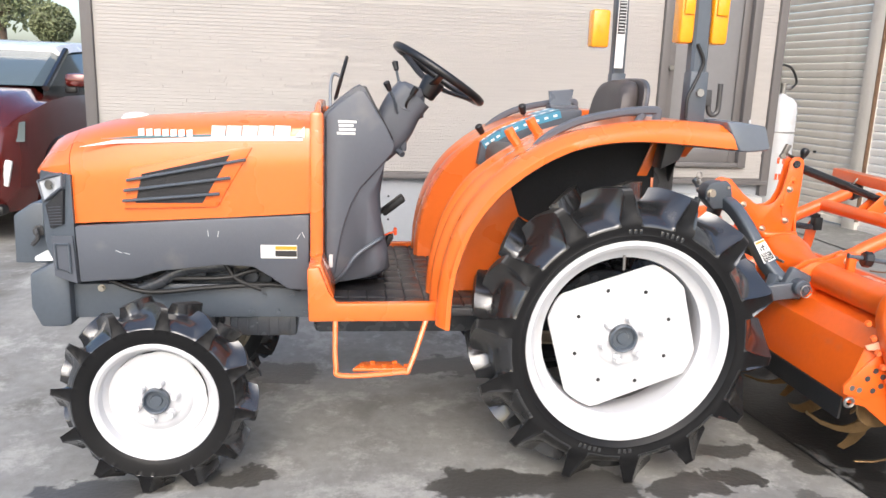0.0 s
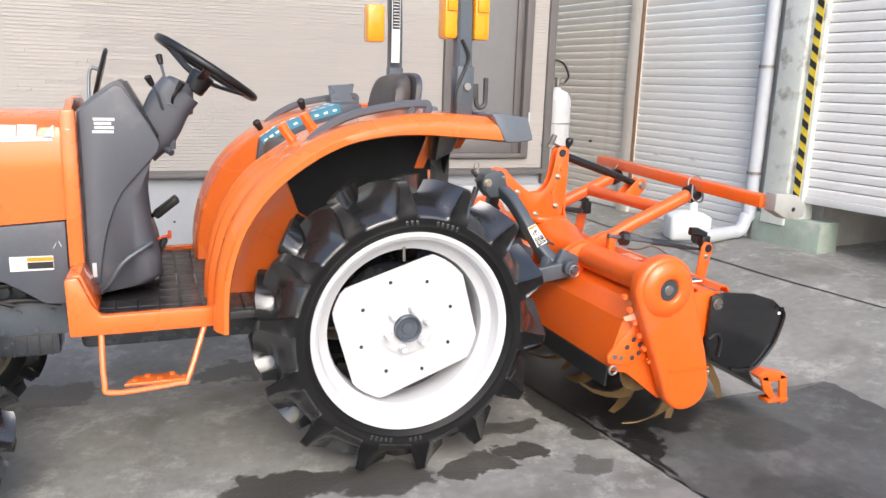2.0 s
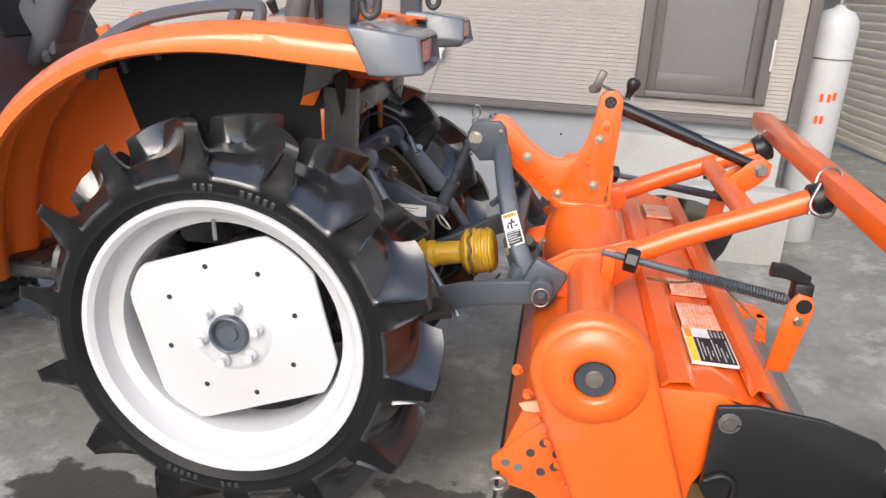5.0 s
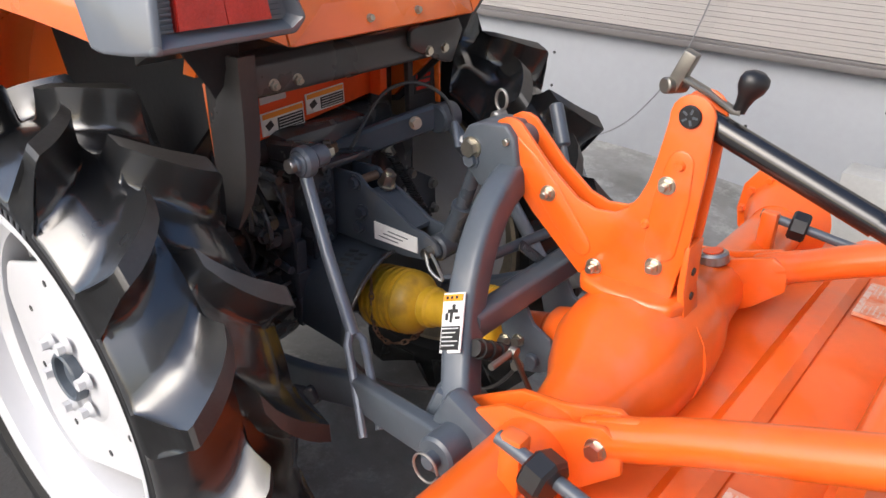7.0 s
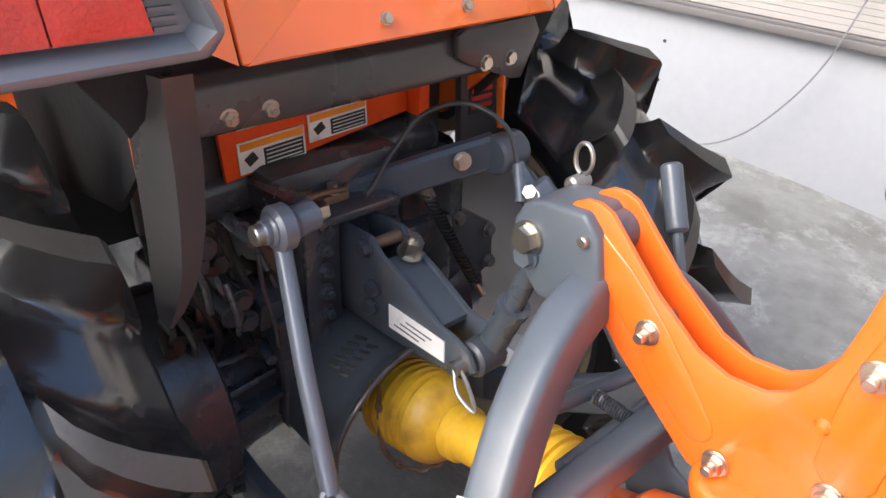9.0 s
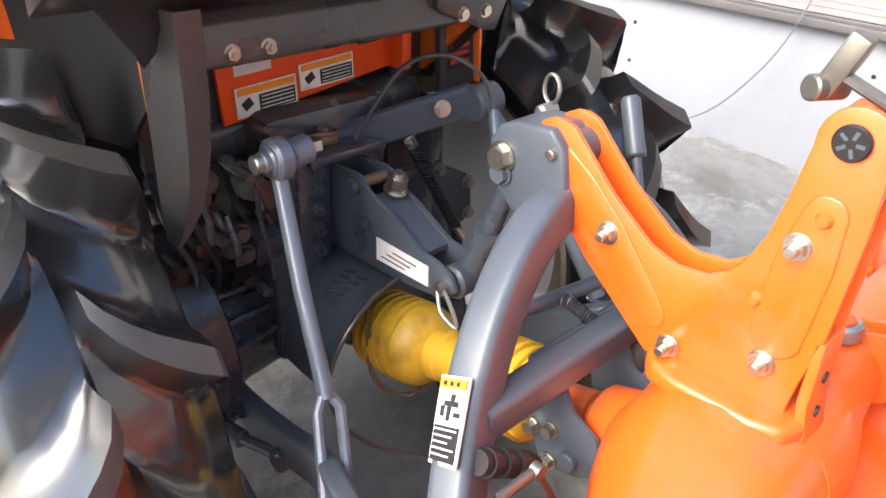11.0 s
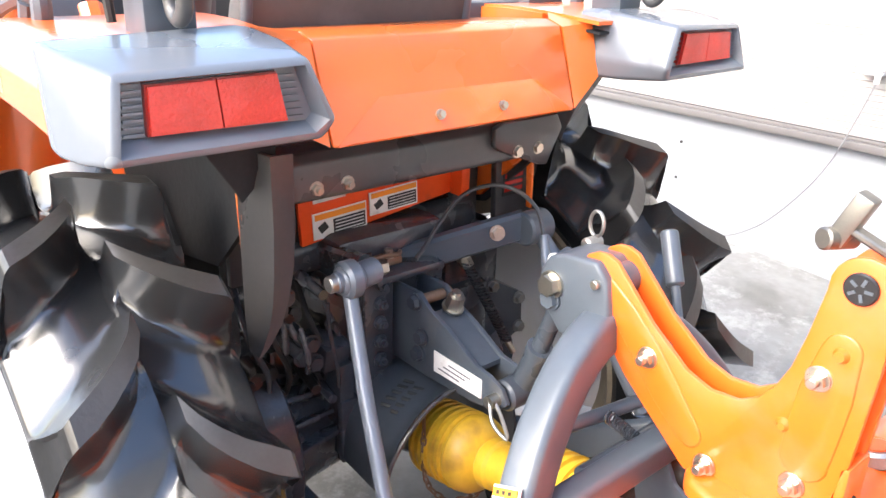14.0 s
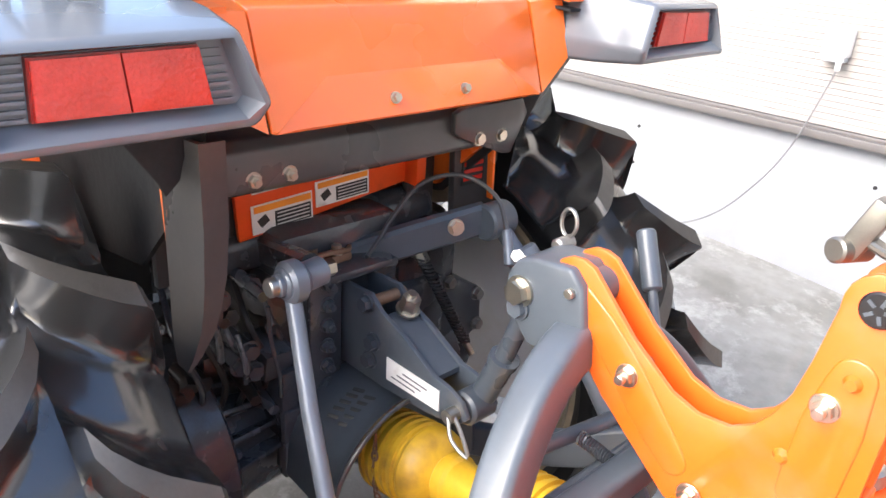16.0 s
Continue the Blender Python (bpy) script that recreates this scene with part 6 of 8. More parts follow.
axf = part("axle_flange", joined(bm_prism([(0.12, 0.72), (0.2, 0.69), (0.3, 0.632), (0.305, 0.55), (0.2, 0.5), (0.12, 0.5)], "x", 0.02, 0.1, 0.006), bm_box((-0.09, 0.21, 0.64), (0.2, 0.17, 0.26), 0.02)), DARK_SLATE, tractor, "dark slate axle flange")
for y, z in ((0.285, 0.625), (0.29, 0.56), (0.21, 0.67)):
    part("bolt", bm_hex((0.1, y, z), (1, 0, 0), 0.011, 0.012), STEEL, axf)
GUARD_Z = 0.5


def guard_ring(x, r, th):
    """A hood over the shaft: a half round with straight skirts."""
    out = [(x, YC - r * 1.02, GUARD_Z - 0.03)] + [(x, YC - r * math.cos(a), GUARD_Z + r * math.sin(a)) for a in np.linspace(0, math.pi, 22)] + [(x, YC + r * 1.02, GUARD_Z - 0.03)]
    r -= th
    return out + [(x, YC + r * 1.02, GUARD_Z - 0.03)] + [(x, YC + r * math.cos(a), GUARD_Z + r * math.sin(a)) for a in np.linspace(0, math.pi, 22)] + [(x, YC - r * 1.02, GUARD_Z - 0.03)]


guard = part("shaft_guard", bm_loft([guard_ring(x, r, 0.005) for x, r in ((0.12, 0.12), (0.2, 0.124), (0.262, 0.127), (0.278, 0.131), (0.288, 0.138), (0.291, 0.14))]), DARK_SLATE, tractor, "dark slate curved shaft guard", smooth=40)
for k in range(10):
    a = -0.72 + 0.105 * (k % 5)
    part("guard_slot", bm_box((0.213 + 0.026 * (k // 5), YC + 0.1258 * math.sin(a), GUARD_Z + 0.1258 * math.cos(a)), (0.019, 0.006, 0.003), 0.001, (-math.degrees(a), 0, 25)), INK, guard)
part("speed_cable", bm_tube([(0.3, 0.03, 0.615), (0.302, -0.03, 0.642), (0.302, -0.1, 0.632), (0.303, -0.16, 0.585), (0.306, -0.19, 0.525), (0.32, -0.185, 0.465), (0.36, -0.15, 0.42), (0.43, -0.08, 0.4), (0.52, -0.03, 0.42), (0.58, -0.02, 0.5)], 0.0035, 8, 8), DARK_FRAME, tractor)
part("stand_rod", joined(bm_tube([(0.61, 0.065, 0.76), (0.545, 0.11, 0.87)], 0.006, 10), bm_cyl((0.548, 0.108, 0.865), (0.508, 0.137, 0.925), 0.0125, n=16, bevel=0.003)), GREY, tractor, "grey rod with a rubber grip")


# ---- rotary tiller ----
tiller = thing("rotary_tiller", (0.9, YC, 0.0), "orange rotary tiller hitched behind the tractor", "tiller")
MAST = [(0.69, 0.738), (0.60, 0.812), (0.528, 0.888)] + arc(0.55, 0.917, 0.036, 225, 60, 8) + [(0.625, 0.893), (0.675, 0.857), (0.705, 0.848), (0.737, 0.852), (0.757, 0.866), (0.77, 0.885), (0.781, 0.912), (0.789, 0.95), (0.7965, 1.0)] + arc(0.827, 1.01, 0.0305, 172, -8, 10) + [(0.8575, 0.94), (0.853, 0.84), (0.843, 0.785), (0.838, 0.738)]
for y in (-0.058, -0.018):
    plate = part("mast_plate", bm_prism(MAST, "y", y, y + 0.007, 0.002), ORANGE_WORN, tiller, "orange Y-shaped mast plate")
    s = -1 if y < -0.04 else 1
    yo = y if s < 0 else y + 0.007
    lo, hi = sorted((yo - s * 0.004, yo + s * 0.0022))
    ribs = [bm_prism([(0.555 + 0.0, 0.933)] + [(0.60, 0.905), (0.64, 0.87), (0.668, 0.838), (0.70, 0.80)] + arc(0.69, 0.785, 0.017, 30, -120, 7) + [(0.64, 0.805), (0.60, 0.85), (0.56, 0.893)], "y", lo, hi, 0.0021, 2),
            bm_prism([(0.789, 0.84), (0.793, 0.90), (0.803, 0.945)] + arc(0.823, 0.948, 0.018, 170, 10, 9) + [(0.8425, 0.90), (0.838, 0.84)] + arc(0.812, 0.825, 0.025, 10, -160, 8), "y", lo, hi, 0.0021, 2),
            bm_cyl((0.787, yo, 0.85), (0.787, yo + s * 0.006, 0.85), 0.008, 0.004, 14), bm_cyl((0.823, yo, 0.945), (0.823, yo + s * 0.0075, 0.945), 0.009, 0.005, 14)]
    part("pressed_rib", joined(*ribs), ORANGE_WORN, plate, smooth=50)
    for x, z in ((0.809, 0.914), (0.808, 0.791), (0.716, 0.758), (0.627, 0.852), (0.553, 0.918)):
        part("bolt", joined(bm_cyl((x, yo, z), (x, yo + s * 0.0025, z), 0.0132, n=22, bevel=0.0006), bm_hex((x, yo + s * 0.002, z), (0, s, 0), 0.0096, 0.009), bm_cyl((x, yo + s * 0.01, z), (x, yo + s * 0.019, z), 0.0056, n=12, bevel=0.001)), ZINC, plate)
    cap_ = part("slotted_cap", bm_cyl((0.825, yo, 1.012), (0.825, yo + s * 0.005, 1.012), 0.0152, n=24, bevel=0.0015), BLACK, plate, "round black slotted cap")
    for k in range(5):
        a = 6.2832 * k / 5
        part("cap_slot", bm_box((0.825 + 0.0075 * math.cos(a), yo + s * 0.0052, 1.012 + 0.0075 * math.sin(a)), (0.007, 0.0015, 0.003), 0, (0, -math.degrees(a), 0)), GREY, cap_)
part("pin", bm_cyl((0.625, -0.056, 0.851), (0.625, -0.012, 0.851), 0.008, n=14), RUST, tiller)
part("spacer", bm_cyl((0.556, -0.052, 0.916), (0.556, -0.016, 0.916), 0.021, n=24), GREY, tiller)

# gear case and cross tubes
GX, GZ = 0.81, 0.64


def case_ring(y, rx, rz, cx, cz):
    """A many-sided section, flattened on top, as cast."""
    pts = [(1.0, 0.0), (0.93, 0.42), (0.74, 0.74), (0.42, 0.95), (0.0, 1.0), (-0.42, 0.95), (-0.74, 0.74), (-0.93, 0.42), (-1.0, 0.0), (-0.93, -0.42), (-0.74, -0.74), (-0.42, -0.95), (0.0, -1.0), (0.42, -0.95), (0.74, -0.74), (0.93, -0.42)]
    return [(cx + rx * a, y, cz + rz * b) for a, b in pts]


half = ((0.285, 0.051, 0.051, GX, GZ), (0.23, 0.054, 0.054, GX, GZ), (0.185, 0.062, 0.06, 0.808, 0.64), (0.15, 0.074, 0.072, 0.804, 0.64), (0.12, 0.088, 0.086, 0.8, 0.64), (0.088, 0.1, 0.1, 0.797, 0.641), (0.062, 0.104, 0.106, 0.796, 0.641), (0.02, 0.105, 0.108, 0.796, 0.641))
bm_case = bm_loft([case_ring(YC - y, *r) for y, *r in half] + [case_ring(YC + y, *r) for y, *r in half[::-1]])
gear = part("gear_case", bm_case, ORANGE_WORN, tiller, "orange bulged gear case", smooth=34)
part("case_seam", bm_loft([[(0.796 + (0.105 + k) * math.cos(a), YC + w, 0.641 + (0.109 + k) * math.sin(a)) for k, w in ((-0.004, -0.004), (0.0028, -0.003), (0.0028, 0.003), (-0.004, 0.004))] for a in np.linspace(0, 6.2832, 48, endpoint=False)], close=True), ORANGE_WORN, gear, smooth=60)
part("case_rim", bm_prism([(0.775 + 0.85 * (x - 0.775), YC + 0.86 * y) for x, y in ((0.684, -0.03), (0.7, -0.052), (0.74, -0.062), (0.83, -0.062), (0.866, -0.05), (0.876, -0.02), (0.876, 0.02), (0.866, 0.05), (0.83, 0.062), (0.74, 0.062), (0.7, 0.052), (0.684, 0.03))], "z", 0.725, 0.75, 0.008, 3), ORANGE_WORN, gear, smooth=50)
foot = part("mast_foot", bm_prism([(0.846, 0.835), (0.855, 0.835), (0.857, 0.765), (0.868, 0.708), (0.857, 0.702), (0.846, 0.77)], "y", -0.058, -0.011, 0.002), ORANGE_WORN, gear)
for x, z in ((0.8576, 0.79), (0.8605, 0.752)):
    part("bolt_hole", bm_cyl((x - 0.003, -0.034, z), (x + 0.0006, -0.034, z), 0.006, n=14), INK, foot)
part("input_boss", joined(bm_cyl((0.71, YC, 0.61), (0.645, YC, 0.602), 0.055, 0.046, 26, 0.008), bm_cyl((0.64, YC, 0.605), (0.59, YC, 0.59), 0.028, n=18)), ORANGE_WORN, gear)
part("filler_cap", joined(bm_cyl((0.805, 0.208, 0.69), (0.8, 0.208, 0.712), 0.026, 0.026, 22, 0.004)), STEEL, gear, "steel filler cap with a red disc")
part("cap_disc", bm_cyl((0.8, 0.208, 0.712), (0.7995, 0.208, 0.714), 0.017, n=20), RED_ORANGE, gear)
for y0, y1 in ((-0.80, -0.28), (0.2, 0.72)):
    part("cross_tube", bm_cyl((GX, y0, GZ), (GX, y1, GZ), 0.052, n=30), ORANGE_WORN, tiller)
end = part("tube_flange", joined(bm_cyl((GX, 0.53, GZ), (GX, 0.6, GZ), 0.054, 0.088, 30), bm_prism([(0.712, 0.6), (0.704, 0.64), (0.71, 0.695), (0.735, 0.733), (0.81, 0.746), (0.836, 0.736), (0.876, 0.6), (0.86, 0.56), (0.74, 0.56)], "y", 0.6, 0.615, 0.004)), ORANGE_WORN, tiller, "orange bolted end flange")
for k in range(7):
    a = radians(20 + 32 * k)
    part("bolt", bm_hex((GX - 0.012 + 0.083 * math.cos(a), 0.601, GZ + 0.002 + 0.083 * math.sin(a)), (0, -1, 0), 0.0075, 0.01), ORANGE_WORN, end)
for far in (False, True):
    flip = mirror if far else (lambda b: b)
    lug_ = part("link_bracket", flip(joined(*[bm_prism([(0.66, 0.625), (0.685, 0.585), (0.80, 0.575), (0.88, 0.63), (0.925, 0.675), (0.922, 0.715), (0.895, 0.728), (0.82, 0.7), (0.76, 0.69)], "y", y, y + 0.01, 0.003) for y in (-0.345, -0.305)])), ORANGE_WORN, tiller, "orange link bracket plates")
    part("bolt", flip(bm_hex((0.892, -0.345, 0.697), (0, -1, 0), 0.0115, 0.012)), ZINC, lug_)
    arm = part("rear_arm", flip(joined(bm_sweep(smooth_path([(0.89, -0.322, 0.698), (0.94, -0.32, 0.72), (1.0, -0.318, 0.75), (1.15, -0.318, 0.815), (1.285, -0.318, 0.873)], 4), circle(0.0265, 16)), bm_box((0.905, -0.322, 0.704), (0.085, 0.018, 0.056), 0.008, (0, -24, 0)))), ORANGE_WORN, tiller, "orange tubular rear arm", smooth=60)
    part("clip", flip(bm_tube([(1.275, -0.335, 0.91), (1.255, -0.365, 0.86), (1.30, -0.37, 0.85), (1.315, -0.33, 0.935), (1.28, -0.30, 0.925), (1.262, -0.345, 0.84)], 0.0035, 8, 5)), STEEL, arm, "bent wire retaining clip")
    part("clamp", flip(bm_cyl((1.265, -0.318, 0.865), (1.31, -0.318, 0.882), 0.036, n=20, bevel=0.004)), BLACK, arm)
    # spring rods
    sp0, sp1 = Vector((0.852, -0.445, 0.735)), Vector((1.225, -0.472, 0.682))
    rod = part("spring_rod", flip(bm_cyl(sp0 - (sp1 - sp0) * 0.08, sp1, 0.0085, n=14)), GREY, tiller, "grey spring rod holding the rear cover")
    part("spring_block", flip(bm_cyl(sp0 + Vector((0.02, -0.005, -0.004)), sp0 + Vector((0.05, -0.01, -0.008)), 0.028, n=8, bevel=0.004)), BLACK, rod)
    dd = (sp1 - sp0).normalized()
    su, sv = basis_for(dd)
    part("coil", flip(bm_tube([sp0.lerp(sp1, 0.42 + 0.54 * k / 220) + 0.0118 * (math.cos(k * 0.9) * su + math.sin(k * 0.9) * sv) for k in range(221)], 0.0026, 5)), DARK_SLATE, rod)
    part("rod_lug", flip(bm_box((0.84, -0.437, 0.71), (0.03, 0.024, 0.08), 0.006)), ORANGE_WORN, rod)
    post = part("hanger", flip(bm_prism([(1.19, 0.53), (1.235, 0.53), (1.262, 0.68), (1.255, 0.705), (1.225, 0.712), (1.21, 0.69)], "y", -0.505, -0.497, 0.002)), ORANGE_WORN, tiller, "orange hanger plate")
    part("hanger_grommet", flip(bm_cyl((1.24, -0.507, 0.685), (1.24, -0.495, 0.685), 0.016, n=20)), BLACK, post)
    part("bolt", flip(bm_hex((1.235, -0.505, 0.652), (0, -1, 0), 0.009, 0.008)), ZINC, post)
    part("handle", flip(joined(bm_sweep([(1.235, -0.475, 0.69), (1.238, -0.475, 0.735), (1.20, -0.475, 0.748), (1.17, -0.475, 0.75)], rect(0.03, 0.02, 0.005)), bm_box((1.238, -0.475, 0.70), (0.04, 0.04, 0.06), 0.006))), BLACK, post, "black clamp handle")
part("cross_bar", bm_cyl((1.15, -0.31, 0.812), (1.15, 0.235, 0.812), 0.026, n=20), ORANGE_WORN, tiller)
hb = part("hitch_beam", bm_box((1.31, -0.15, 0.915), (0.055, 1.10, 0.045), 0.005, (1.9, 0, 0)), ORANGE_WORN, tiller, "orange square drawbar across the rear")
part("end_cap", bm_prism([(1.30, 0.87), (1.30, 0.935), (1.40, 0.925), (1.445, 0.885), (1.435, 0.845), (1.36, 0.84)], "y", -0.755, -0.70, 0.004), BARE, hb, "bare grey end bracket")
part("end_hole", bm_cyl((1.385, -0.757, 0.875), (1.385, -0.753, 0.875), 0.008, n=12), INK, hb)
for k in range(3):
    part("beam_mark", bm_box((1.30, -0.12 + 0.06 * k, 0.9285), (0.012, 0.03, 0.001), 0, (0, 0, 20)), RED_ORANGE, hb)
tlk = part("top_link", joined(bm_cyl((0.83, -0.03, 1.005), (1.06, -0.04, 0.928), 0.0175, n=24), bm_cyl((1.05, -0.04, 0.931), (1.215, -0.047, 0.874), 0.0145, n=22)), BLACK_GLOSS, tiller, "black adjusting link with a crank")
part("link_bracket", joined(*[bm_prism([(1.13, 0.81), (1.14, 0.845), (1.19, 0.895), (1.215, 0.905), (1.24, 0.89), (1.238, 0.86), (1.21, 0.83), (1.17, 0.8)], "y", y, y + 0.007, 0.002) for y in (-0.075, -0.025)]), ORANGE_WORN, tiller)
part("bolt", bm_hex((1.215, -0.075, 0.874), (0, -1, 0), 0.014, 0.014), STEEL, tlk)
part("crank", joined(bm_box((0.792, -0.026, 1.06), (0.019, 0.019, 0.054), 0.003, (0, 22, 0)), bm_cyl((0.776, -0.042, 1.04), (0.79, -0.008, 1.038), 0.011, n=18, bevel=0.002), bm_sweep([(0.792, -0.026, 1.052), (0.83, -0.02, 1.036), (0.862, -0.015, 1.018), (0.872, -0.014, 1.018)], rect(0.018, 0.007, 0.002))), CHROME, tlk, "bright metal crank handle")
kd = Vector((0.3, 0.02, 0.95)).normalized()
ku, kv = basis_for(kd)
part("crank_knob", bm_loft([[Vector((0.868, -0.014, 1.018)) + kd * h + r * (math.cos(a) * ku + 0.85 * math.sin(a) * kv) for a in np.linspace(0, 6.2832, 20, endpoint=False)] for h, r in ((0, 0.009), (0.012, 0.0095), (0.022, 0.012), (0.032, 0.018), (0.042, 0.0195), (0.05, 0.017), (0.055, 0.009))]), BLACK, tlk, "black crank knob", smooth=60)

# yoke between tractor and tiller
def leg_mesh():
    """A rounded box tube that leaves the head plates level and bends down to the foot."""
    pts = smooth_path([(0.553, -0.015, 0.862), (0.562, -0.08, 0.852), (0.572, -0.13, 0.827), (0.585, -0.175, 0.788), (0.599, -0.21, 0.747), (0.614, -0.239, 0.707), (0.632, -0.266, 0.668), (0.655, -0.295, 0.632), (0.68, -0.325, 0.606)], 5)
    rings = []
    for i, p in enumerate(pts):
        t = (pts[min(i + 1, len(pts) - 1)] - pts[max(i - 1, 0)]).normalized()
        nrm = Vector((0.0, -0.75, 0.66))
        nrm = (nrm - t * nrm.dot(t)).normalized()
        side = t.cross(nrm)
        rings.append([p + side * a + nrm * b for a, b in round_rect(0.045, 0.054, 0.011)])
    return bm_loft(rings)


yoke = part("hitch_frame", bm_prism([(0.466, 0.87), (0.464, 0.906), (0.476, 0.928), (0.5, 0.938), (0.548, 0.943), (0.565, 0.926), (0.578, 0.86), (0.545, 0.838), (0.502, 0.832)], "y", -0.07, -0.002, 0.005, 3), GREY, tiller, "grey A-shaped hitch frame", smooth=50)
part("nut", bm_hex((0.487, -0.07, 0.874), (0, -1, 0), 0.012, 0.01), GREY, yoke)
part("bolt", joined(bm_hex((0.487, -0.07, 0.894), (0, -1, 0), 0.0145, 0.014), bm_cyl((0.487, -0.07, 0.894), (0.487, -0.074, 0.894), 0.018, n=20)), ZINC, yoke)
part("pin", bm_cyl((0.487, -0.06, 0.892), (0.487, 0.04, 0.892), 0.011, n=16), STEEL, yoke)
part("ring_pin", joined(bm_tube([(0.475 + 0.011 * math.cos(a), 0.02, 0.95 + 0.017 * math.sin(a)) for a in np.linspace(-1.4, 4.5, 20)], 0.0025, 8), bm_cyl((0.475, 0.0, 0.925), (0.475, 0.03, 0.925), 0.009, n=14, bevel=0.003)), STEEL, yoke, "steel ring pin")
for far in (False, True):
    flip = mirror if far else (lambda b: b)
    lg = part("hitch_leg", flip(leg_mesh()), GREY, yoke, smooth=60)
    part("hitch_foot", flip(joined(bm_box((0.70, -0.345, 0.615), (0.09, 0.035, 0.1), 0.012, (0, 25, 0)), bm_box((0.665, -0.30, 0.60), (0.1, 0.04, 0.06), 0.01, (0, 20, 25)))), GREY, lg)
part("hitch_brace", bm_sweep([(0.622, -0.235, 0.697), (0.625, YC, 0.703), (0.622, 0.155, 0.697)], round_rect(0.036, 0.042, 0.008)), GREY, yoke)
LABEL_C = [Vector(p) for p in ((0.5835, -0.2465, 0.7405), (0.6195, -0.2435, 0.7555), (0.6495, -0.2905, 0.6905), (0.6105, -0.2875, 0.6705))]
LABEL_N = (LABEL_C[3] - LABEL_C[0]).cross(LABEL_C[1] - LABEL_C[0]).normalized()


def leg_label(u0, u1, v0, v1, out, m, name):
    """A patch of the label on the leg's outer face: u across, v down."""
    def at(u, v, k):
        return (LABEL_C[0] * (1 - u) + LABEL_C[1] * u) * (1 - v) + (LABEL_C[3] * (1 - u) + LABEL_C[2] * u) * v + LABEL_N * k
    part(name, bm_loft([[at(u0, v0, k), at(u1, v0, k), at(u1, v1, k), at(u0, v1, k)] for k in (out - 0.0022, out)]), m, yoke)


leg_label(0, 1, 0, 1, 0.003, PAPER, "warning_label")
leg_label(0.06, 0.94, 0.03, 0.14, 0.0055, LABEL_ORANGE, "label_band")
for k in range(3):
    leg_label(0.2 + 0.22 * k, 0.3 + 0.22 * k, 0.06, 0.11, 0.0065, INK, "label_sign")
for u0, u1, v0, v1 in ((0.5, 0.62, 0.2, 0.3), (0.3, 0.75, 0.28, 0.34), (0.2, 0.32, 0.34, 0.46), (0.42, 0.54, 0.33, 0.5), (0.66, 0.86, 0.4, 0.45)):
    leg_label(u0, u1, v0, v1, 0.0055, INK, "label_figure")
leg_label(0.08, 0.92, 0.56, 0.95, 0.0055, INK, "label_block")
for k in range(5):
    leg_label(0.12, 0.88 - 0.12 * (k % 3), 0.59 + 0.07 * k, 0.61 + 0.07 * k, 0.0065, LABEL_SILVER, "label_line")
# drive shaft
S0, S1 = Vector((0.17, YC, 0.505)), Vector((0.60, YC, 0.585))
sd = (S1 - S0).normalized()
su, sv = basis_for(sd)


def along(st):
    return bm_loft([[S0 + sd * a + r * (math.cos(b) * su + math.sin(b) * sv) for b in np.linspace(0, 6.2832, 28, endpoint=False)] for a, r in st])


bell = [(0.07, 0.046), (0.076, 0.058)]
for k in range(5):
    bell += [(0.08 + 0.016 * k, 0.0635), (0.088 + 0.016 * k, 0.064), (0.0895 + 0.016 * k, 0.0595), (0.0945 + 0.016 * k, 0.0595)]
bell += [(0.165, 0.0635), (0.178, 0.061), (0.19, 0.053), (0.198, 0.042), (0.203, 0.034), (0.21, 0.04), (0.225, 0.039), (0.23, 0.034), (0.30, 0.032), (0.306, 0.046), (0.315, 0.058)]
for k in range(4):
    bell += [(0.32 + 0.018 * k, 0.064), (0.329 + 0.018 * k, 0.065), (0.3305 + 0.018 * k, 0.06), (0.336 + 0.018 * k, 0.06)]
shaft = part("drive_shaft", along(bell + [(0.395, 0.055), (0.40, 0.045)]), YELLOW, tiller, "muddy yellow drive shaft guard", smooth=28)
part("chain_hook", bm_tube([(0.262, -0.075, 0.6), (0.27, -0.09, 0.603), (0.279, -0.098, 0.59), (0.28, -0.098, 0.57)], 0.0028, 8, 5), RUST, shaft, "rusty wire hook")


def chain_run(pts):
    """Small oval links, each turned a quarter against the last."""
    run = smooth_path(pts, 10)
    length = sum((b - a).length for a, b in zip(run, run[1:]))
    count, out, done, k = int(length / 0.0125), [], 0.0, 0
    for a, b in zip(run, run[1:]):
        done += (b - a).length
        while k < count and done >= k * 0.0125:
            d = (b - a).normalized()
            u = d.cross(Vector((1, 0.4, 0))).normalized()
            v = d.cross(u) if k % 2 else u
            out.append(bm_tube([b + d * 0.0085 * math.cos(q) + v * 0.0045 * math.sin(q) for q in np.linspace(0, 6.2832, 11)], 0.0017, 5))
            k += 1
    return joined(*out)


part("chain", chain_run([(0.28, -0.099, 0.57), (0.283, -0.1, 0.53), (0.285, -0.095, 0.48), (0.3, -0.08, 0.45), (0.33, -0.06, 0.452), (0.36, -0.03, 0.48)]), RUST, shaft, "rusty retaining chain")
part("chain", bm_tube([S0 + sd * (0.335 + 0.004 * math.sin(k * 1.3)) + (0.068 + 0.002 * math.cos(k * 2.1)) * (math.cos(1 + k * 0.16) * su + math.sin(1 + k * 0.16) * sv) for k in range(20)], 0.004, 6), RUST, shaft)
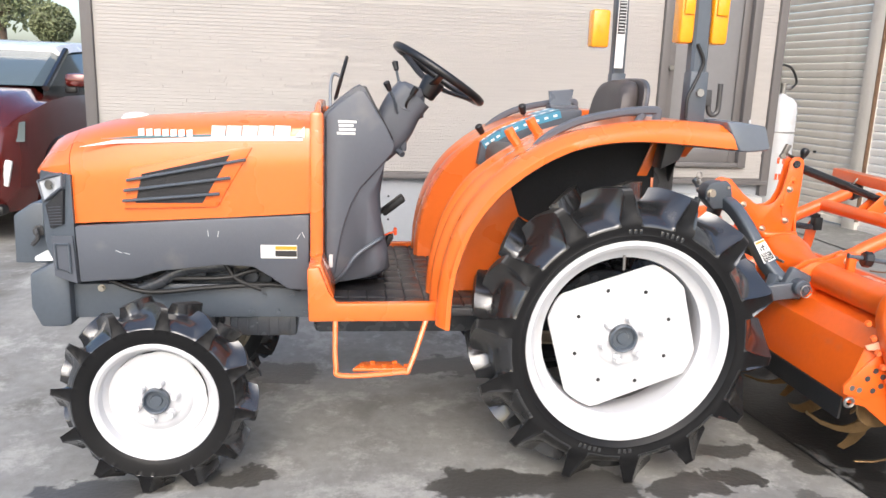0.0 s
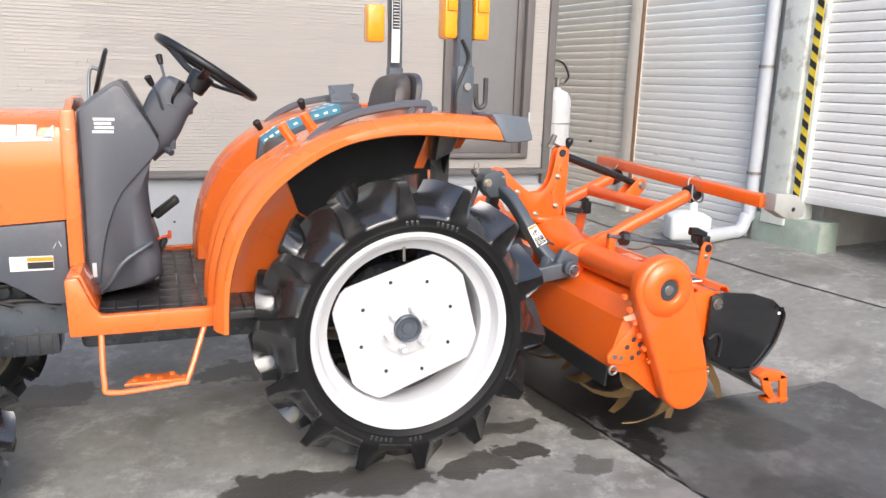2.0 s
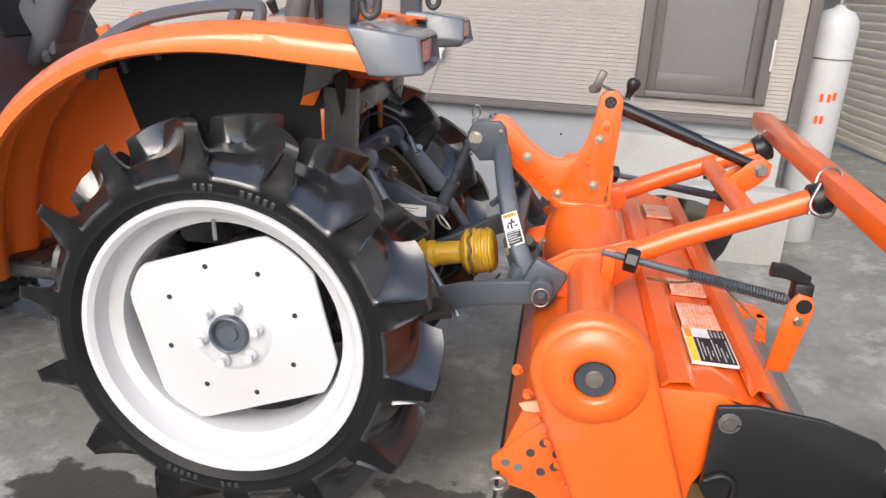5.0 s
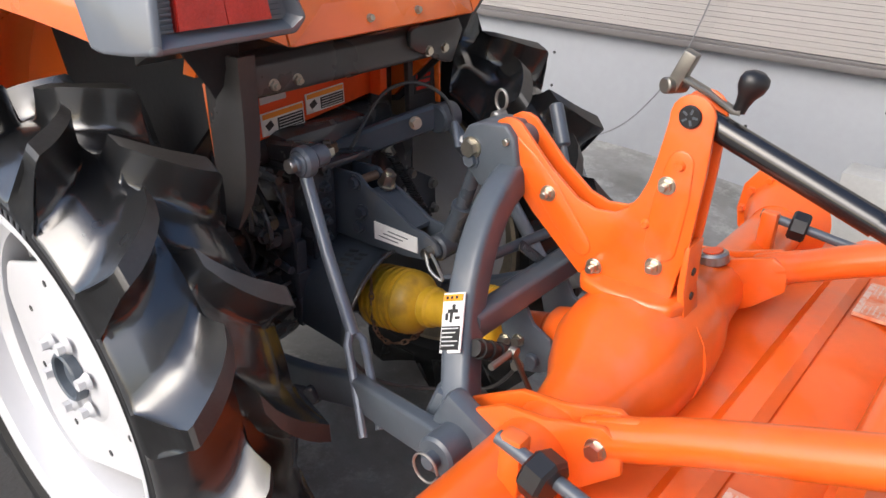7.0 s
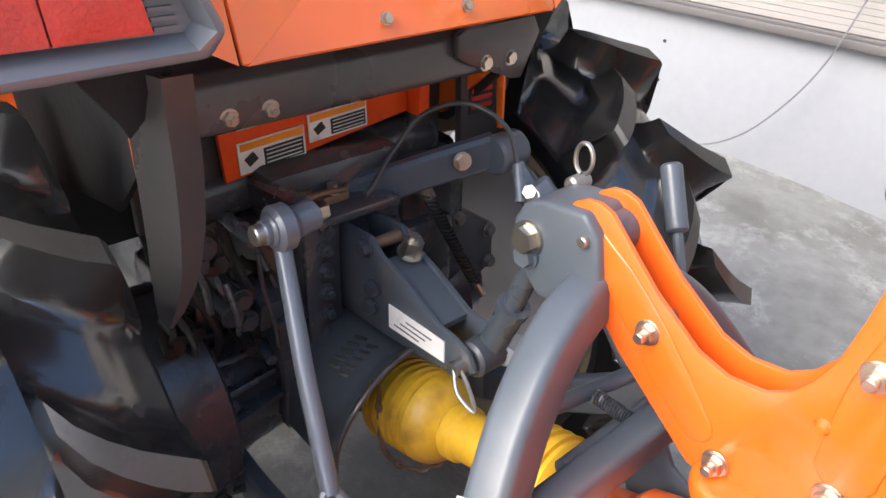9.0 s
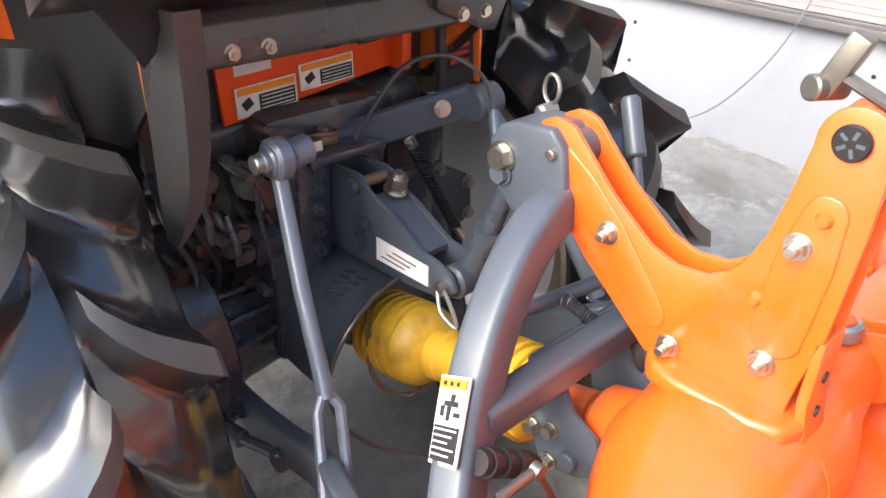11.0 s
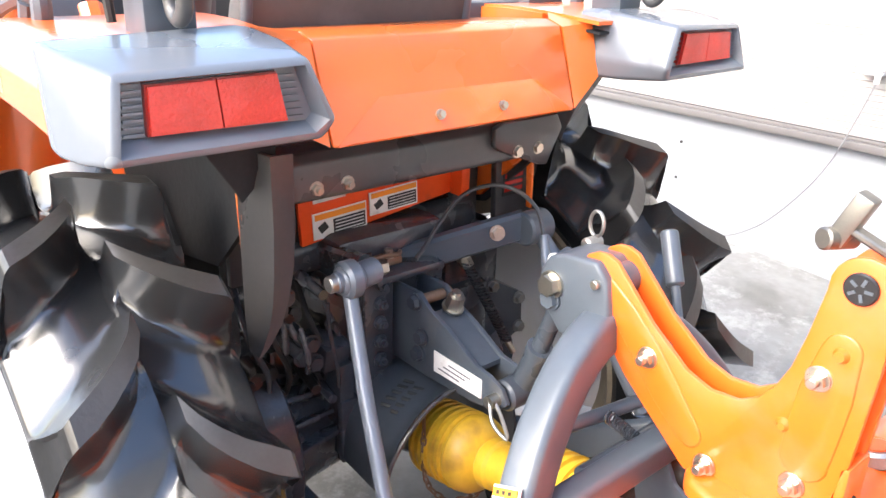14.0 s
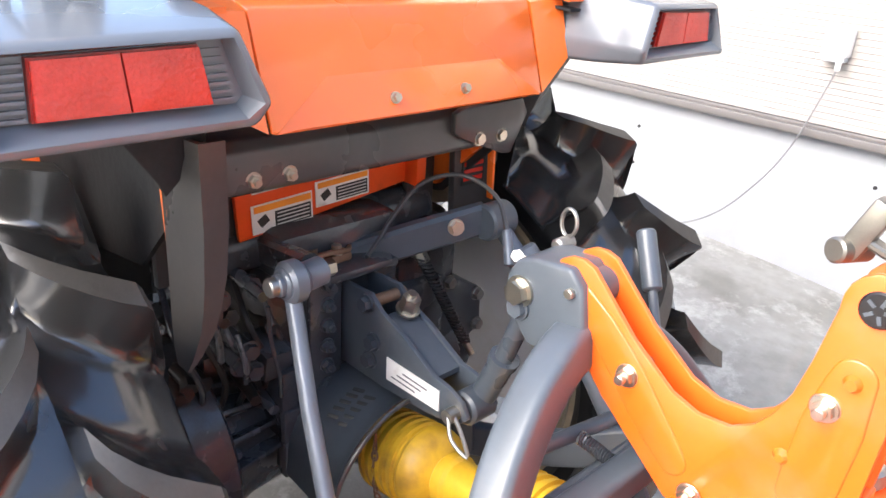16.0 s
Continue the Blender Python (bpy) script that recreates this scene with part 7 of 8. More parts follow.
part("coupler", joined(*[bm_cyl(Vector((0.655, -0.268, 0.69)).lerp(Vector((0.664, -0.205, 0.653)), k / 7), Vector((0.655, -0.268, 0.69)).lerp(Vector((0.664, -0.205, 0.653)), (k + 0.8) / 7), 0.0125 + 0.0025 * (k % 2), n=16) for k in range(7)], bm_hex((0.664, -0.205, 0.653), (0.15, 1, -0.55), 0.0105, 0.016)), RUBBER, tiller, "ribbed black rubber boot")
for y in (-0.104, 0.016):
    part("latch_plate", bm_prism([(0.583, 0.629), (0.6, 0.66), (0.628, 0.677), (0.646, 0.646), (0.68, 0.63), (0.692, 0.6), (0.684, 0.576), (0.666, 0.562), (0.612, 0.546), (0.594, 0.589)], "y", y, y + 0.008, 0.002), GREY, tiller)
part("latch_pin", bm_cyl((0.652, -0.114, 0.582), (0.652, 0.03, 0.582), 0.0125, n=20, bevel=0.002), GREY, tiller)
part("latch_bar", joined(bm_cyl((0.55, -0.13, 0.735), (0.60, 0.06, 0.752), 0.009, n=12), bm_cyl((0.60, -0.12, 0.70), (0.6, 0.07, 0.70), 0.011, n=12)), GREY, tiller)
for p in ((0.596, -0.104, 0.598), (0.622, -0.104, 0.608), (0.625, -0.104, 0.562)):
    part("bolt", bm_hex(p, (0, -1, 0), 0.0088, 0.012), ZINC, tiller)
part("spring", bm_tube([(0.585 + 0.0002 * k, -0.06 + 0.0004 * k + 0.007 * math.cos(k * 0.8), 0.75 - 0.0004 * k + 0.007 * math.sin(k * 0.8)) for k in range(180)], 0.0022, 5), CAST, tiller)
part("t_handle", joined(bm_cyl((0.69, -0.223, 0.677), (0.69, -0.168, 0.576), 0.0042, n=10), bm_cyl((0.69, -0.275, 0.677), (0.69, -0.219, 0.677), 0.0052, n=10), bm_cyl((0.686, -0.223, 0.677), (0.697, -0.223, 0.677), 0.008, n=14)), CHROME, tiller, "bright bent pull handle")

# chain case on the near side
CASE = arc(0.805, 0.636, 0.112, 205, 25, 14) + [(0.925, 0.62), (1.0, 0.40)] + arc(0.932, 0.285, 0.094, 20, -155, 14) + [(0.80, 0.36), (0.71, 0.57)]
cc = part("chain_case", bm_prism(CASE, "y", -0.835, -0.775, 0.018, 4), ORANGE_WORN, tiller, "orange chain case", smooth=45)
part("case_dome", bm_lathe([(0.036, -0.838), (0.038, -0.849), (0.046, -0.853), (0.066, -0.852), (0.084, -0.846), (0.094, -0.836)], (0.808, 0.636), 40), ORANGE_WORN, cc, smooth=60)
part("case_window", bm_cyl((0.808, -0.836, 0.636), (0.808, -0.843, 0.636), 0.036, 0.034, 28), DARK_SLATE, cc, "dark sunk bearing cover")
part("bearing_plug", bm_cyl((0.808, -0.842, 0.636), (0.808, -0.846, 0.636), 0.018, 0.015, 20), STEEL, cc)
part("case_joint", bm_sweep([(0.845, -0.838, 0.345), (0.93, -0.839, 0.345), (1.01, -0.838, 0.345)], rect(0.004, 0.006)), ORANGE_WORN, cc)
part("case_plug", bm_cyl((0.835, -0.836, 0.55), (0.835, -0.842, 0.55), 0.008, n=12), ORANGE_WORN, cc)
for k in range(6):
    part("bolt", bm_hex((0.672 + 0.024 * k, -0.79, 0.61 - 0.047 * k), (-0.3, -1, 0), 0.0085, 0.012), ORANGE_WORN, cc)
part("bolt", bm_hex((1.028, -0.80, 0.31), (1, -0.3, 0), 0.01, 0.014), ZINC, cc)
side = part("adjuster_plate", bm_prism([(0.637, 0.40), (0.64, 0.375), (0.72, 0.352), (0.80, 0.375), (0.81, 0.47), (0.745, 0.51), (0.70, 0.47)], "y", -0.775, -0.762, 0.003), ORANGE_WORN, tiller, "orange adjuster plate with holes")
for x, z in ((0.712, 0.425), (0.735, 0.45), (0.69, 0.388), (0.735, 0.385), (0.665, 0.395), (0.762, 0.43), (0.76, 0.40)):
    part("bolt_hole", bm_cyl((x, -0.7765, z), (x, -0.772, z), 0.009, n=14), DARK_FRAME if x > 0.7 else STEEL, side)
part("eye_bolt", joined(bm_tube([(0.655 + 0.014 * math.cos(a), -0.785, 0.352 + 0.014 * math.sin(a)) for a in np.linspace(0, 6.0, 16)], 0.005, 8)), STEEL, side)
part("arrow_tab", bm_prism([(0.68, 0.535), (0.745, 0.555), (0.75, 0.52), (0.69, 0.522)], "y", -0.785, -0.78), PALE_ORANGE, side)
# cover over the blades
HOODP = [(0.655, 0.345), (0.66, 0.43), (0.69, 0.52), (0.74, 0.575), (0.80, 0.592), (0.875, 0.588), (0.96, 0.595), (1.04, 0.60), (1.10, 0.585), (1.15, 0.555)]


def sheet(profile, y0, y1, thick):
    p = [Vector((x, 0, z)) for x, z in profile]
    low = []
    for i, q in enumerate(p):
        t = (p[min(i + 1, len(p) - 1)] - p[max(i - 1, 0)]).normalized()
        low.append(q - Vector((-t.z, 0, t.x)) * thick)
    return bm_prism([(q.x, q.z) for q in p] + [(q.x, q.z) for q in low[::-1]], "y", y0, y1)


cover = part("blade_cover", sheet(HOODP, -0.765, 0.685, 0.006), ORANGE_WORN, tiller, "orange sheet cover over the blades", smooth=20)
part("cover_flange", sheet([(0.935, 0.60), (0.95, 0.612), (0.985, 0.616), (1.0, 0.604)], -0.76, 0.68, 0.006), ORANGE_WORN, cover, smooth=20)
part("cover_flange", sheet([(1.10, 0.59), (1.112, 0.606), (1.14, 0.603), (1.16, 0.575)], -0.74, 0.66, 0.006), ORANGE_WORN, cover, smooth=20)
part("front_flap", sheet([(0.645, 0.285), (0.648, 0.355)], -0.755, 0.675, 0.008), RUBBER, cover, "black rubber front flap")
for y0, y1 in ((-0.77, -0.762), (0.682, 0.69)):
    part("side_plate", bm_prism([(0.655, 0.345), (0.66, 0.43), (0.69, 0.52), (0.74, 0.575), (0.80, 0.592), (1.04, 0.60), (1.10, 0.565), (1.02, 0.40), (1.0, 0.24), (0.86, 0.22), (0.72, 0.33)], "y", y0, y1, 0.002), ORANGE_WORN, cover)
BPL = [(1.035, 0.585), (1.10, 0.594), (1.22, 0.582), (1.315, 0.553), (1.355, 0.52), (1.37, 0.482), (1.345, 0.40), (1.32, 0.36), (1.275, 0.312), (1.235, 0.295), (1.15, 0.305), (1.07, 0.345), (1.03, 0.41)]
for y0 in (-0.79, 0.70):
    bp = part("side_shield", bm_prism(BPL, "y", y0, y0 + 0.012, 0.005), BLACK_GLOSS, tiller, "black rounded side shield", smooth=40)
    if y0 < 0:
        part("shield_rim", bm_tube([(x, y0 - 0.002, z) for x, z in BPL[4:11]], 0.006, 8, 4), BLACK_GLOSS, bp)
        part("bolt", joined(bm_hex((1.06, y0, 0.556), (0, -1, 0), 0.012, 0.01), bm_tube([(1.06 + 0.018 * math.cos(a), y0 - 0.004, 0.556 + 0.018 * math.sin(a)) for a in np.linspace(0, 6, 14)], 0.003, 6)), STEEL, bp)
        part("rivet", bm_cyl((1.345, y0 - 0.003, 0.50), (1.345, y0 + 0.002, 0.50), 0.006, n=10), PAPER, bp)
        part("shield_slot", bm_tube([(1.035, y0 - 0.004, 0.43), (1.065, y0 - 0.004, 0.445), (1.09, y0 - 0.004, 0.425), (1.085, y0 - 0.004, 0.36)], 0.006, 8, 5), BLACK, bp)
board = part("levelling_board", sheet([(1.15, 0.56), (1.22, 0.50), (1.27, 0.40), (1.30, 0.30), (1.36, 0.20), (1.46, 0.13), (1.53, 0.10)], -0.70, 0.62, 0.006), STEEL, tiller, "scuffed steel levelling board", smooth=50)
part("board_cover", sheet([(1.14, 0.57), (1.215, 0.512), (1.262, 0.42), (1.285, 0.34)], -0.70, 0.62, 0.004), ORANGE_WORN, board, smooth=50)
for y in (-0.715, 0.60):
    part("board_end", joined(bm_prism([(1.36, 0.225), (1.40, 0.245), (1.49, 0.225), (1.51, 0.2), (1.44, 0.19), (1.39, 0.2)], "y", y, y + 0.05, 0.004), bm_prism([(1.47, 0.22), (1.51, 0.21), (1.525, 0.10), (1.49, 0.095)], "y", y, y + 0.012, 0.003),
                                bm_prism([(1.38, 0.21), (1.41, 0.22), (1.455, 0.14), (1.44, 0.12), (1.40, 0.16)], "y", y, y + 0.012, 0.003), bm_box((1.47, y + 0.02, 0.115), (0.1, 0.06, 0.012), 0.003)), ORANGE_WORN, board, "orange board end bracket")
# stickers on the cover
def cover_label(x0, x1, y0, y1, m, name, lift=0.002, z=0.601):
    part(name, boxed(x0, x1, y0, y1, z, z + lift), m, cover)


cover_label(1.005, 1.095, -0.66, -0.50, PAPER, "operation_label", 0.006)
cover_label(1.007, 1.021, -0.658, -0.55, LABEL_YELLOW, "label_band", 0.0075)
cover_label(1.008, 1.022, -0.545, -0.505, LABEL_ORANGE, "label_band", 0.0075)
cover_label(1.023, 1.092, -0.658, -0.548, INK, "label_block", 0.0075)
cover_label(1.058, 1.092, -0.545, -0.503, INK, "label_block", 0.0075)
for k in range(9):
    cover_label(1.029 + 0.007 * k, 1.0306 + 0.007 * k, -0.652 + 0.02 * (k % 2), -0.555 - 0.018 * (k * 5 % 4), LABEL_SILVER, "label_line", 0.0082)
for k in range(4):
    cover_label(1.062 + 0.0075 * k, 1.0638 + 0.0075 * k, -0.541, -0.508 - 0.006 * (k % 2), LABEL_SILVER, "label_line", 0.0082)
for y0, y1 in ((-0.49, -0.36), (-0.30, -0.2), (0.36, 0.5)):
    cover_label(1.008, 1.09, y0, y1, PALE_ORANGE, "faded_label", 0.006)
    for k in range(9):
        cover_label(1.012 + 0.0084 * k, 1.0145 + 0.0084 * k, y0 + 0.006, y0 + 0.03 + 0.007 * (k * 5 % 4), FADED_WHITE, "label_line", 0.0068)
        cover_label(1.012 + 0.0084 * k, 1.0145 + 0.0084 * k, y1 - 0.035 - 0.006 * (k * 7 % 5), y1 - 0.008, FADED_WHITE, "label_line", 0.0068)
    cover_label(1.008, 1.018, y0 + 0.004, y1 - 0.01, FADED_WHITE, "label_band", 0.0066)
part("wire_stay", bm_tube([(0.93, -0.42, 0.68), (1.0, -0.4, 0.67), (1.09, -0.36, 0.67), (1.13, -0.4, 0.645), (1.19, -0.45, 0.60)], 0.003, 8, 4), RUST, tiller, "bent brass-coloured wire stay")
# rotor with curved blades
rotor = part("rotor", joined(bm_cyl((0.93, -0.76, 0.29), (0.93, 0.68, 0.29), 0.032, n=18), *[bm_cyl((0.93, y, 0.29), (0.93, y + 0.012, 0.29), 0.065, n=20) for y in np.arange(-0.70, 0.66, 0.12)]), TINE, tiller, "earth-stained blade rotor")


def blade(y, ang, side_):
    """A flat bar that sweeps back and turns sideways at its end."""
    rings = []
    for t in np.linspace(0, 1, 9):
        r = 0.05 + 0.195 * t
        a = ang - 0.95 * t ** 1.7
        w = 0.022 + 0.012 * math.sin(math.pi * t) - 0.01 * t
        yo = side_ * 0.06 * max(0, t - 0.55) ** 1.2 * 2.6
        tw = max(0, t - 0.5) * 1.7
        c, s = math.cos(a), math.sin(a)
        cpos = Vector((0.93 + r * c, y + yo, 0.29 + r * s))
        tang = Vector((-s, 0, c)) * math.cos(tw) + Vector((0, side_, 0)) * math.sin(tw)
        th = Vector((0, side_, 0)) * math.cos(tw) - Vector((-s, 0, c)) * math.sin(tw)
        rings.append([cpos + tang * w + th * 0.004, cpos - tang * w + th * 0.004, cpos - tang * w - th * 0.004, cpos + tang * w - th * 0.004])
    return bm_loft(rings)


for k, y in enumerate(np.arange(-0.70, 0.66, 0.12)):
    for j in range(4):
        part("blade", blade(y + 0.006, 6.2832 * j / 4 + 0.85 * k + 0.5, 1 if (j + k) % 2 else -1), TINE, rotor, smooth=40)


# ---- side building with roller shutters ----
SB = Vector((3.45, 0.0, 0.0))
SD = Vector((-0.13, 1.0, 0.0)).normalized()   # along the front, away from the yard
SN = Vector((-1.0, -0.13, 0.0)).normalized()  # out of the front


def front(s, out, z):
    return SB + SD * s + SN * out + Vector((0, 0, z))


def slab(s0, s1, o0, o1, z0, z1, bevel=0.0):
    bm = bm_loft([[front(s0, o0, z), front(s1, o0, z), front(s1, o1, z), front(s0, o1, z)] for z in (z0, z1)])
    if bevel:
        bmesh.ops.bevel(bm, geom=bm.edges[:], offset=bevel, segments=2, profile=0.5, affect="EDGES", clamp_overlap=True)
    return bm


def slat_mesh(s0, s1, z, pitch):
    prof = [(0.0, 0.0), (0.006, 0.004), (0.008, pitch * 0.3), (0.009, pitch * 0.7), (0.005, pitch - 0.006), (-0.004, pitch - 0.003), (-0.004, 0.0)]
    return bm_loft([[front(s, o - 0.02, z + h) for o, h in prof] for s in (s0, s1)])


def shutter(s0, s1, zlow, ztop, pitch, material, label):
    sh = thing("roller_shutter", front((s0 + s1) / 2, 0, zlow), label, "shutter", "roller shutters of the side building")
    n = int((ztop - zlow) / pitch)
    first = part("slat", slat_mesh(s0, s1, zlow, pitch), material, sh, smooth=0)
    for k in range(1, n):
        repeat(first, Matrix.Translation((0, 0, pitch * k)), sh)
    part("bottom_bar", slab(s0, s1, -0.03, 0.0, zlow - 0.05, zlow, 0.004), material, sh)
    return sh


s1_ = shutter(2.86, 4.9, 0.30, 2.6, 0.062, SHUTTER, "closed cream roller shutter")
s2_ = shutter(1.46, 2.72, 0.27, 2.6, 0.062, SHUTTER_W, "closed pale cream roller shutter")
shutter(-2.4, 1.03, 0.62, 2.6, 0.062, SHUTTER_W, "pale roller shutter raised a little above the floor")
part("lock_tab", slab(2.02, 2.08, -0.012, -0.004, 0.76, 0.775), LABEL_SILVER, s2_)
part("lock_tab", slab(2.42, 2.48, -0.012, -0.004, 0.76, 0.775), LABEL_SILVER, s2_)
part("lock_tab", slab(3.3, 3.33, -0.012, -0.004, 0.79, 0.81), INK, s1_)
part("lock_tab", slab(3.8, 3.83, -0.012, -0.004, 0.79, 0.81), INK, s1_)
structure("trim", slab(2.72, 2.86, -0.03, 0.03, 0.0, 2.7, 0.006), SHUTTER, "cream steel post between two shutters", "post")
structure("trim", slab(2.715, 2.722, 0.0, 0.033, 0.3, 2.7), RUST, "rusty guide edge of the shutter post", "post")
structure("pillar", joined(slab(1.13, 1.32, -0.14, 0.06, 0.4, 2.7, 0.008), slab(1.03, 1.13, -0.1, 0.03, 0.1, 2.7, 0.004)), PEEL, "steel pillar with peeling pale green paint and rust", "pillar")
structure("plinth", slab(0.86, 1.4, -0.16, 0.04, -0.1, 0.46, 0.01), GREENBASE, "worn green and white pillar plinth", "plinth")
haz = thing("hazard_strip", front(1.07, 0.03, 0.5), "yellow and black hazard tape on the pillar edge", "tape")
part("tape", slab(1.05, 1.1, 0.031, 0.035, 0.56, 2.65), STRIPE_Y, haz)
for k in range(21):
    z = 0.52 + 0.096 * k
    part("black_bar", bm_loft([[front(1.05, o, z + 0.05), front(1.1, o, z + 0.085), front(1.1, o, z + 0.13), front(1.05, o, z + 0.095)] for o in (0.0355, 0.037)]), INK, haz)
structure("wall_side_building", joined(slab(-6.0, 6.5, -0.35, -0.2, 2.6, 3.6), slab(4.9, 6.5, -0.2, -0.05, 0, 3.6), slab(-6.0, -2.4, -0.2, -0.05, 0, 3.6), slab(1.36, 1.46, -0.15, 0.0, -0.05, 2.7)), RENDER_W, "weathered pale wall above the shutters", "wall")
structure("wall_inside_back", slab(-2.6, 1.2, -3.1, -3.0, -0.1, 2.7), RENDER_W, "dim back wall behind the half-open shutter", "wall")
structure("wall_inside_side", joined(slab(0.98, 1.1, -3.0, -0.14, -0.1, 2.7), slab(-2.6, -2.5, -3.0, -0.05, -0.1, 2.7)), RENDER_W, "dim inner side walls behind the shutter", "wall")
structure("ceiling", slab(-2.6, 1.1, -3.05, -0.2, 2.6, 2.7), RENDER_W, "underside of the shed roof", "ceiling")
for k, (s, o, h, w, m) in enumerate(((0.55, -0.5, 0.55, 0.1, RUST), (0.36, -0.6, 0.62, 0.14, RENDER_W), (0.1, -0.8, 0.45, 0.2, RED_ORANGE), (-0.3, -0.7, 0.4, 0.3, RUST))):
    st_ = link("stored_crate", slab(s - w, s, o - 0.2, o, 0.2, h + 0.15, 0.01), m)
    tagged(st_, "dusty stored box standing inside the shed", "box", "boxes inside the shed")

pipe = thing("downpipe", front(1.41, 0.05, 0.1), "grey plastic rain pipe with a floor elbow", "pipe")
part("pipe", bm_tube([front(1.42, 0.05, 2.7), front(1.42, 0.05, 0.62), front(1.43, 0.07, 0.42), front(1.42, 0.13, 0.325), (3.05, 1.40, 0.305), (2.69, 1.30, 0.30)], 0.048, 18, 6), PVC, pipe)
for z in (0.72, 1.45, 2.2):
    part("clip", bm_cyl(front(1.42, 0.05, z), front(1.42, 0.05, z + 0.02), 0.054, n=18), STEEL, pipe)
part("pipe_mouth", bm_cyl((2.692, 1.301, 0.30), (2.684, 1.299, 0.30), 0.041, n=18), INK, pipe)

jug = thing("plastic_jug", (2.86, 1.62, 0.22), "white plastic canister lying on the concrete", "canister")
part("body", bm_box((2.86, 1.62, 0.315), (0.3, 0.2, 0.19), 0.035, (0, 0, -18), 3), JUG, jug, smooth=50)
part("shoulder", bm_loft([[(2.86 + a * k * 0.95 - 0.3 * 0 , 1.62 + c * k, z) for a, c in ((-0.13, -0.05), (-0.1, -0.085), (0.09, -0.125), (0.12, -0.1), (0.135, 0.05), (0.1, 0.085), (-0.09, 0.125), (-0.12, 0.1))] for z, k in ((0.40, 0.95), (0.425, 0.7), (0.435, 0.3))]), JUG, jug, smooth=50)
part("neck", bm_cyl((2.9, 1.62, 0.425), (2.9, 1.62, 0.50), 0.032, 0.028, 18, 0.006), JUG, jug)

tank = thing("gas_cylinder", (2.02, 2.16, 0.0), "white gas cylinder strapped by the house corner", "cylinder")
TC = (2.02, 2.16)
part("shell", bm_loft([[(TC[0] + r * math.cos(a), TC[1] + r * math.sin(a), z) for a in np.linspace(0, 6.2832, 36, endpoint=False)] for z, r in ((0.05, 0.085), (0.07, 0.105), (1.16, 0.105), (1.21, 0.097), (1.245, 0.07), (1.26, 0.03), (1.275, 0.02))]), TANK, tank, smooth=60)
part("valve", joined(bm_cyl((*TC, 1.27), (*TC, 1.33), 0.018, n=14), bm_cyl((TC[0], TC[1], 1.31), (TC[0] + 0.04, TC[1] - 0.03, 1.31), 0.012, n=12), bm_cyl((*TC, 1.33), (*TC, 1.345), 0.03, n=16)), STEEL, tank)
part("strap", bm_tube([(TC[0] + 0.108 * math.cos(a), TC[1] + 0.108 * math.sin(a), 1.02) for a in np.linspace(-3.3, 0.6, 20)], 0.004, 6), STEEL, tank)
for k, (dx, dz) in enumerate(((-0.03, 0.83), (0.005, 0.83), (0.03, 0.84), (-0.035, 0.72), (-0.01, 0.72))):
    part("stencil_bar", bm_box((TC[0] + dx, TC[1] - 0.1055, dz), (0.016, 0.002, 0.04)), RED_ORANGE, tank)
part("hose", bm_tube([(TC[0] + 0.04, TC[1] - 0.03, 1.31), (TC[0] + 0.07, TC[1] - 0.03, 1.36), (TC[0] - 0.0, TC[1] - 0.05, 1.45), (TC[0] - 0.1, TC[1] - 0.0, 1.47)], 0.008, 10, 6), RUBBER, tank)

# ---- parked car ----
CAR = Vector((-3.21, 2.86, 0.03))
car = thing("car", CAR + Vector((-0.85, 2, 0)), "dark red hatchback with a white roof parked beside the house", "car")


def car_ring(y, half, zb, zs, zt, tw):
    """Across the car: sill, shoulder, roof; half is the half width, tw the roof's."""
    cx = CAR.x - 0.88
    pts = [(half * 0.96, zb), (half, zb + 0.2), (half * 0.99, zs - 0.08), (half * 0.95, zs), (tw + 0.03, zt - 0.08), (tw - 0.06, zt - 0.01), (0, zt)]
    return [(cx + a, CAR.y + y, CAR.z + z) for a, z in pts] + [(cx - a, CAR.y + y, CAR.z + z) for a, z in pts[-2::-1]]


part("body", bm_loft([car_ring(*r) for r in ((0.0, 0.66, 0.3, 0.6, 0.7, 0.5), (0.06, 0.78, 0.22, 0.76, 0.86, 0.62), (0.25, 0.86, 0.2, 0.9, 1.0, 0.68), (0.7, 0.885, 0.2, 0.99, 1.06, 0.7), (1.05, 0.885, 0.2, 1.02, 1.1, 0.68), (2.4, 0.885, 0.2, 1.02, 1.04, 0.7), (4.0, 0.86, 0.22, 0.97, 1.0, 0.7), (4.2, 0.8, 0.3, 0.9, 0.95, 0.6))]), CAR_RED, car, smooth=50)
part("cabin", bm_loft([car_ring(*r) for r in ((0.98, 0.7, 0.9, 1.04, 1.1, 0.66), (1.7, 0.8, 0.9, 1.06, 1.44, 0.62), (2.2, 0.82, 0.9, 1.06, 1.47, 0.62), (3.6, 0.82, 0.9, 1.06, 1.44, 0.6), (4.05, 0.8, 0.9, 1.0, 1.2, 0.62))]), CAR_GLASS, car, "dark tinted glass", smooth=30)
part("roof", bm_loft([[(CAR.x - 0.88 + a, CAR.y + y, CAR.z + z + 0.008) for a, z in ((0.62 * k, zt - 0.075), (0.56 * k, zt - 0.005), (0, zt + 0.006), (-0.56 * k, zt - 0.005), (-0.62 * k, zt - 0.075), (0, zt - 0.05))] for y, zt, k in ((1.6, 1.42, 1.04), (1.8, 1.455, 1.06), (2.3, 1.485, 1.06), (3.6, 1.45, 1.02))]), CAR_WHITE, car, smooth=40)
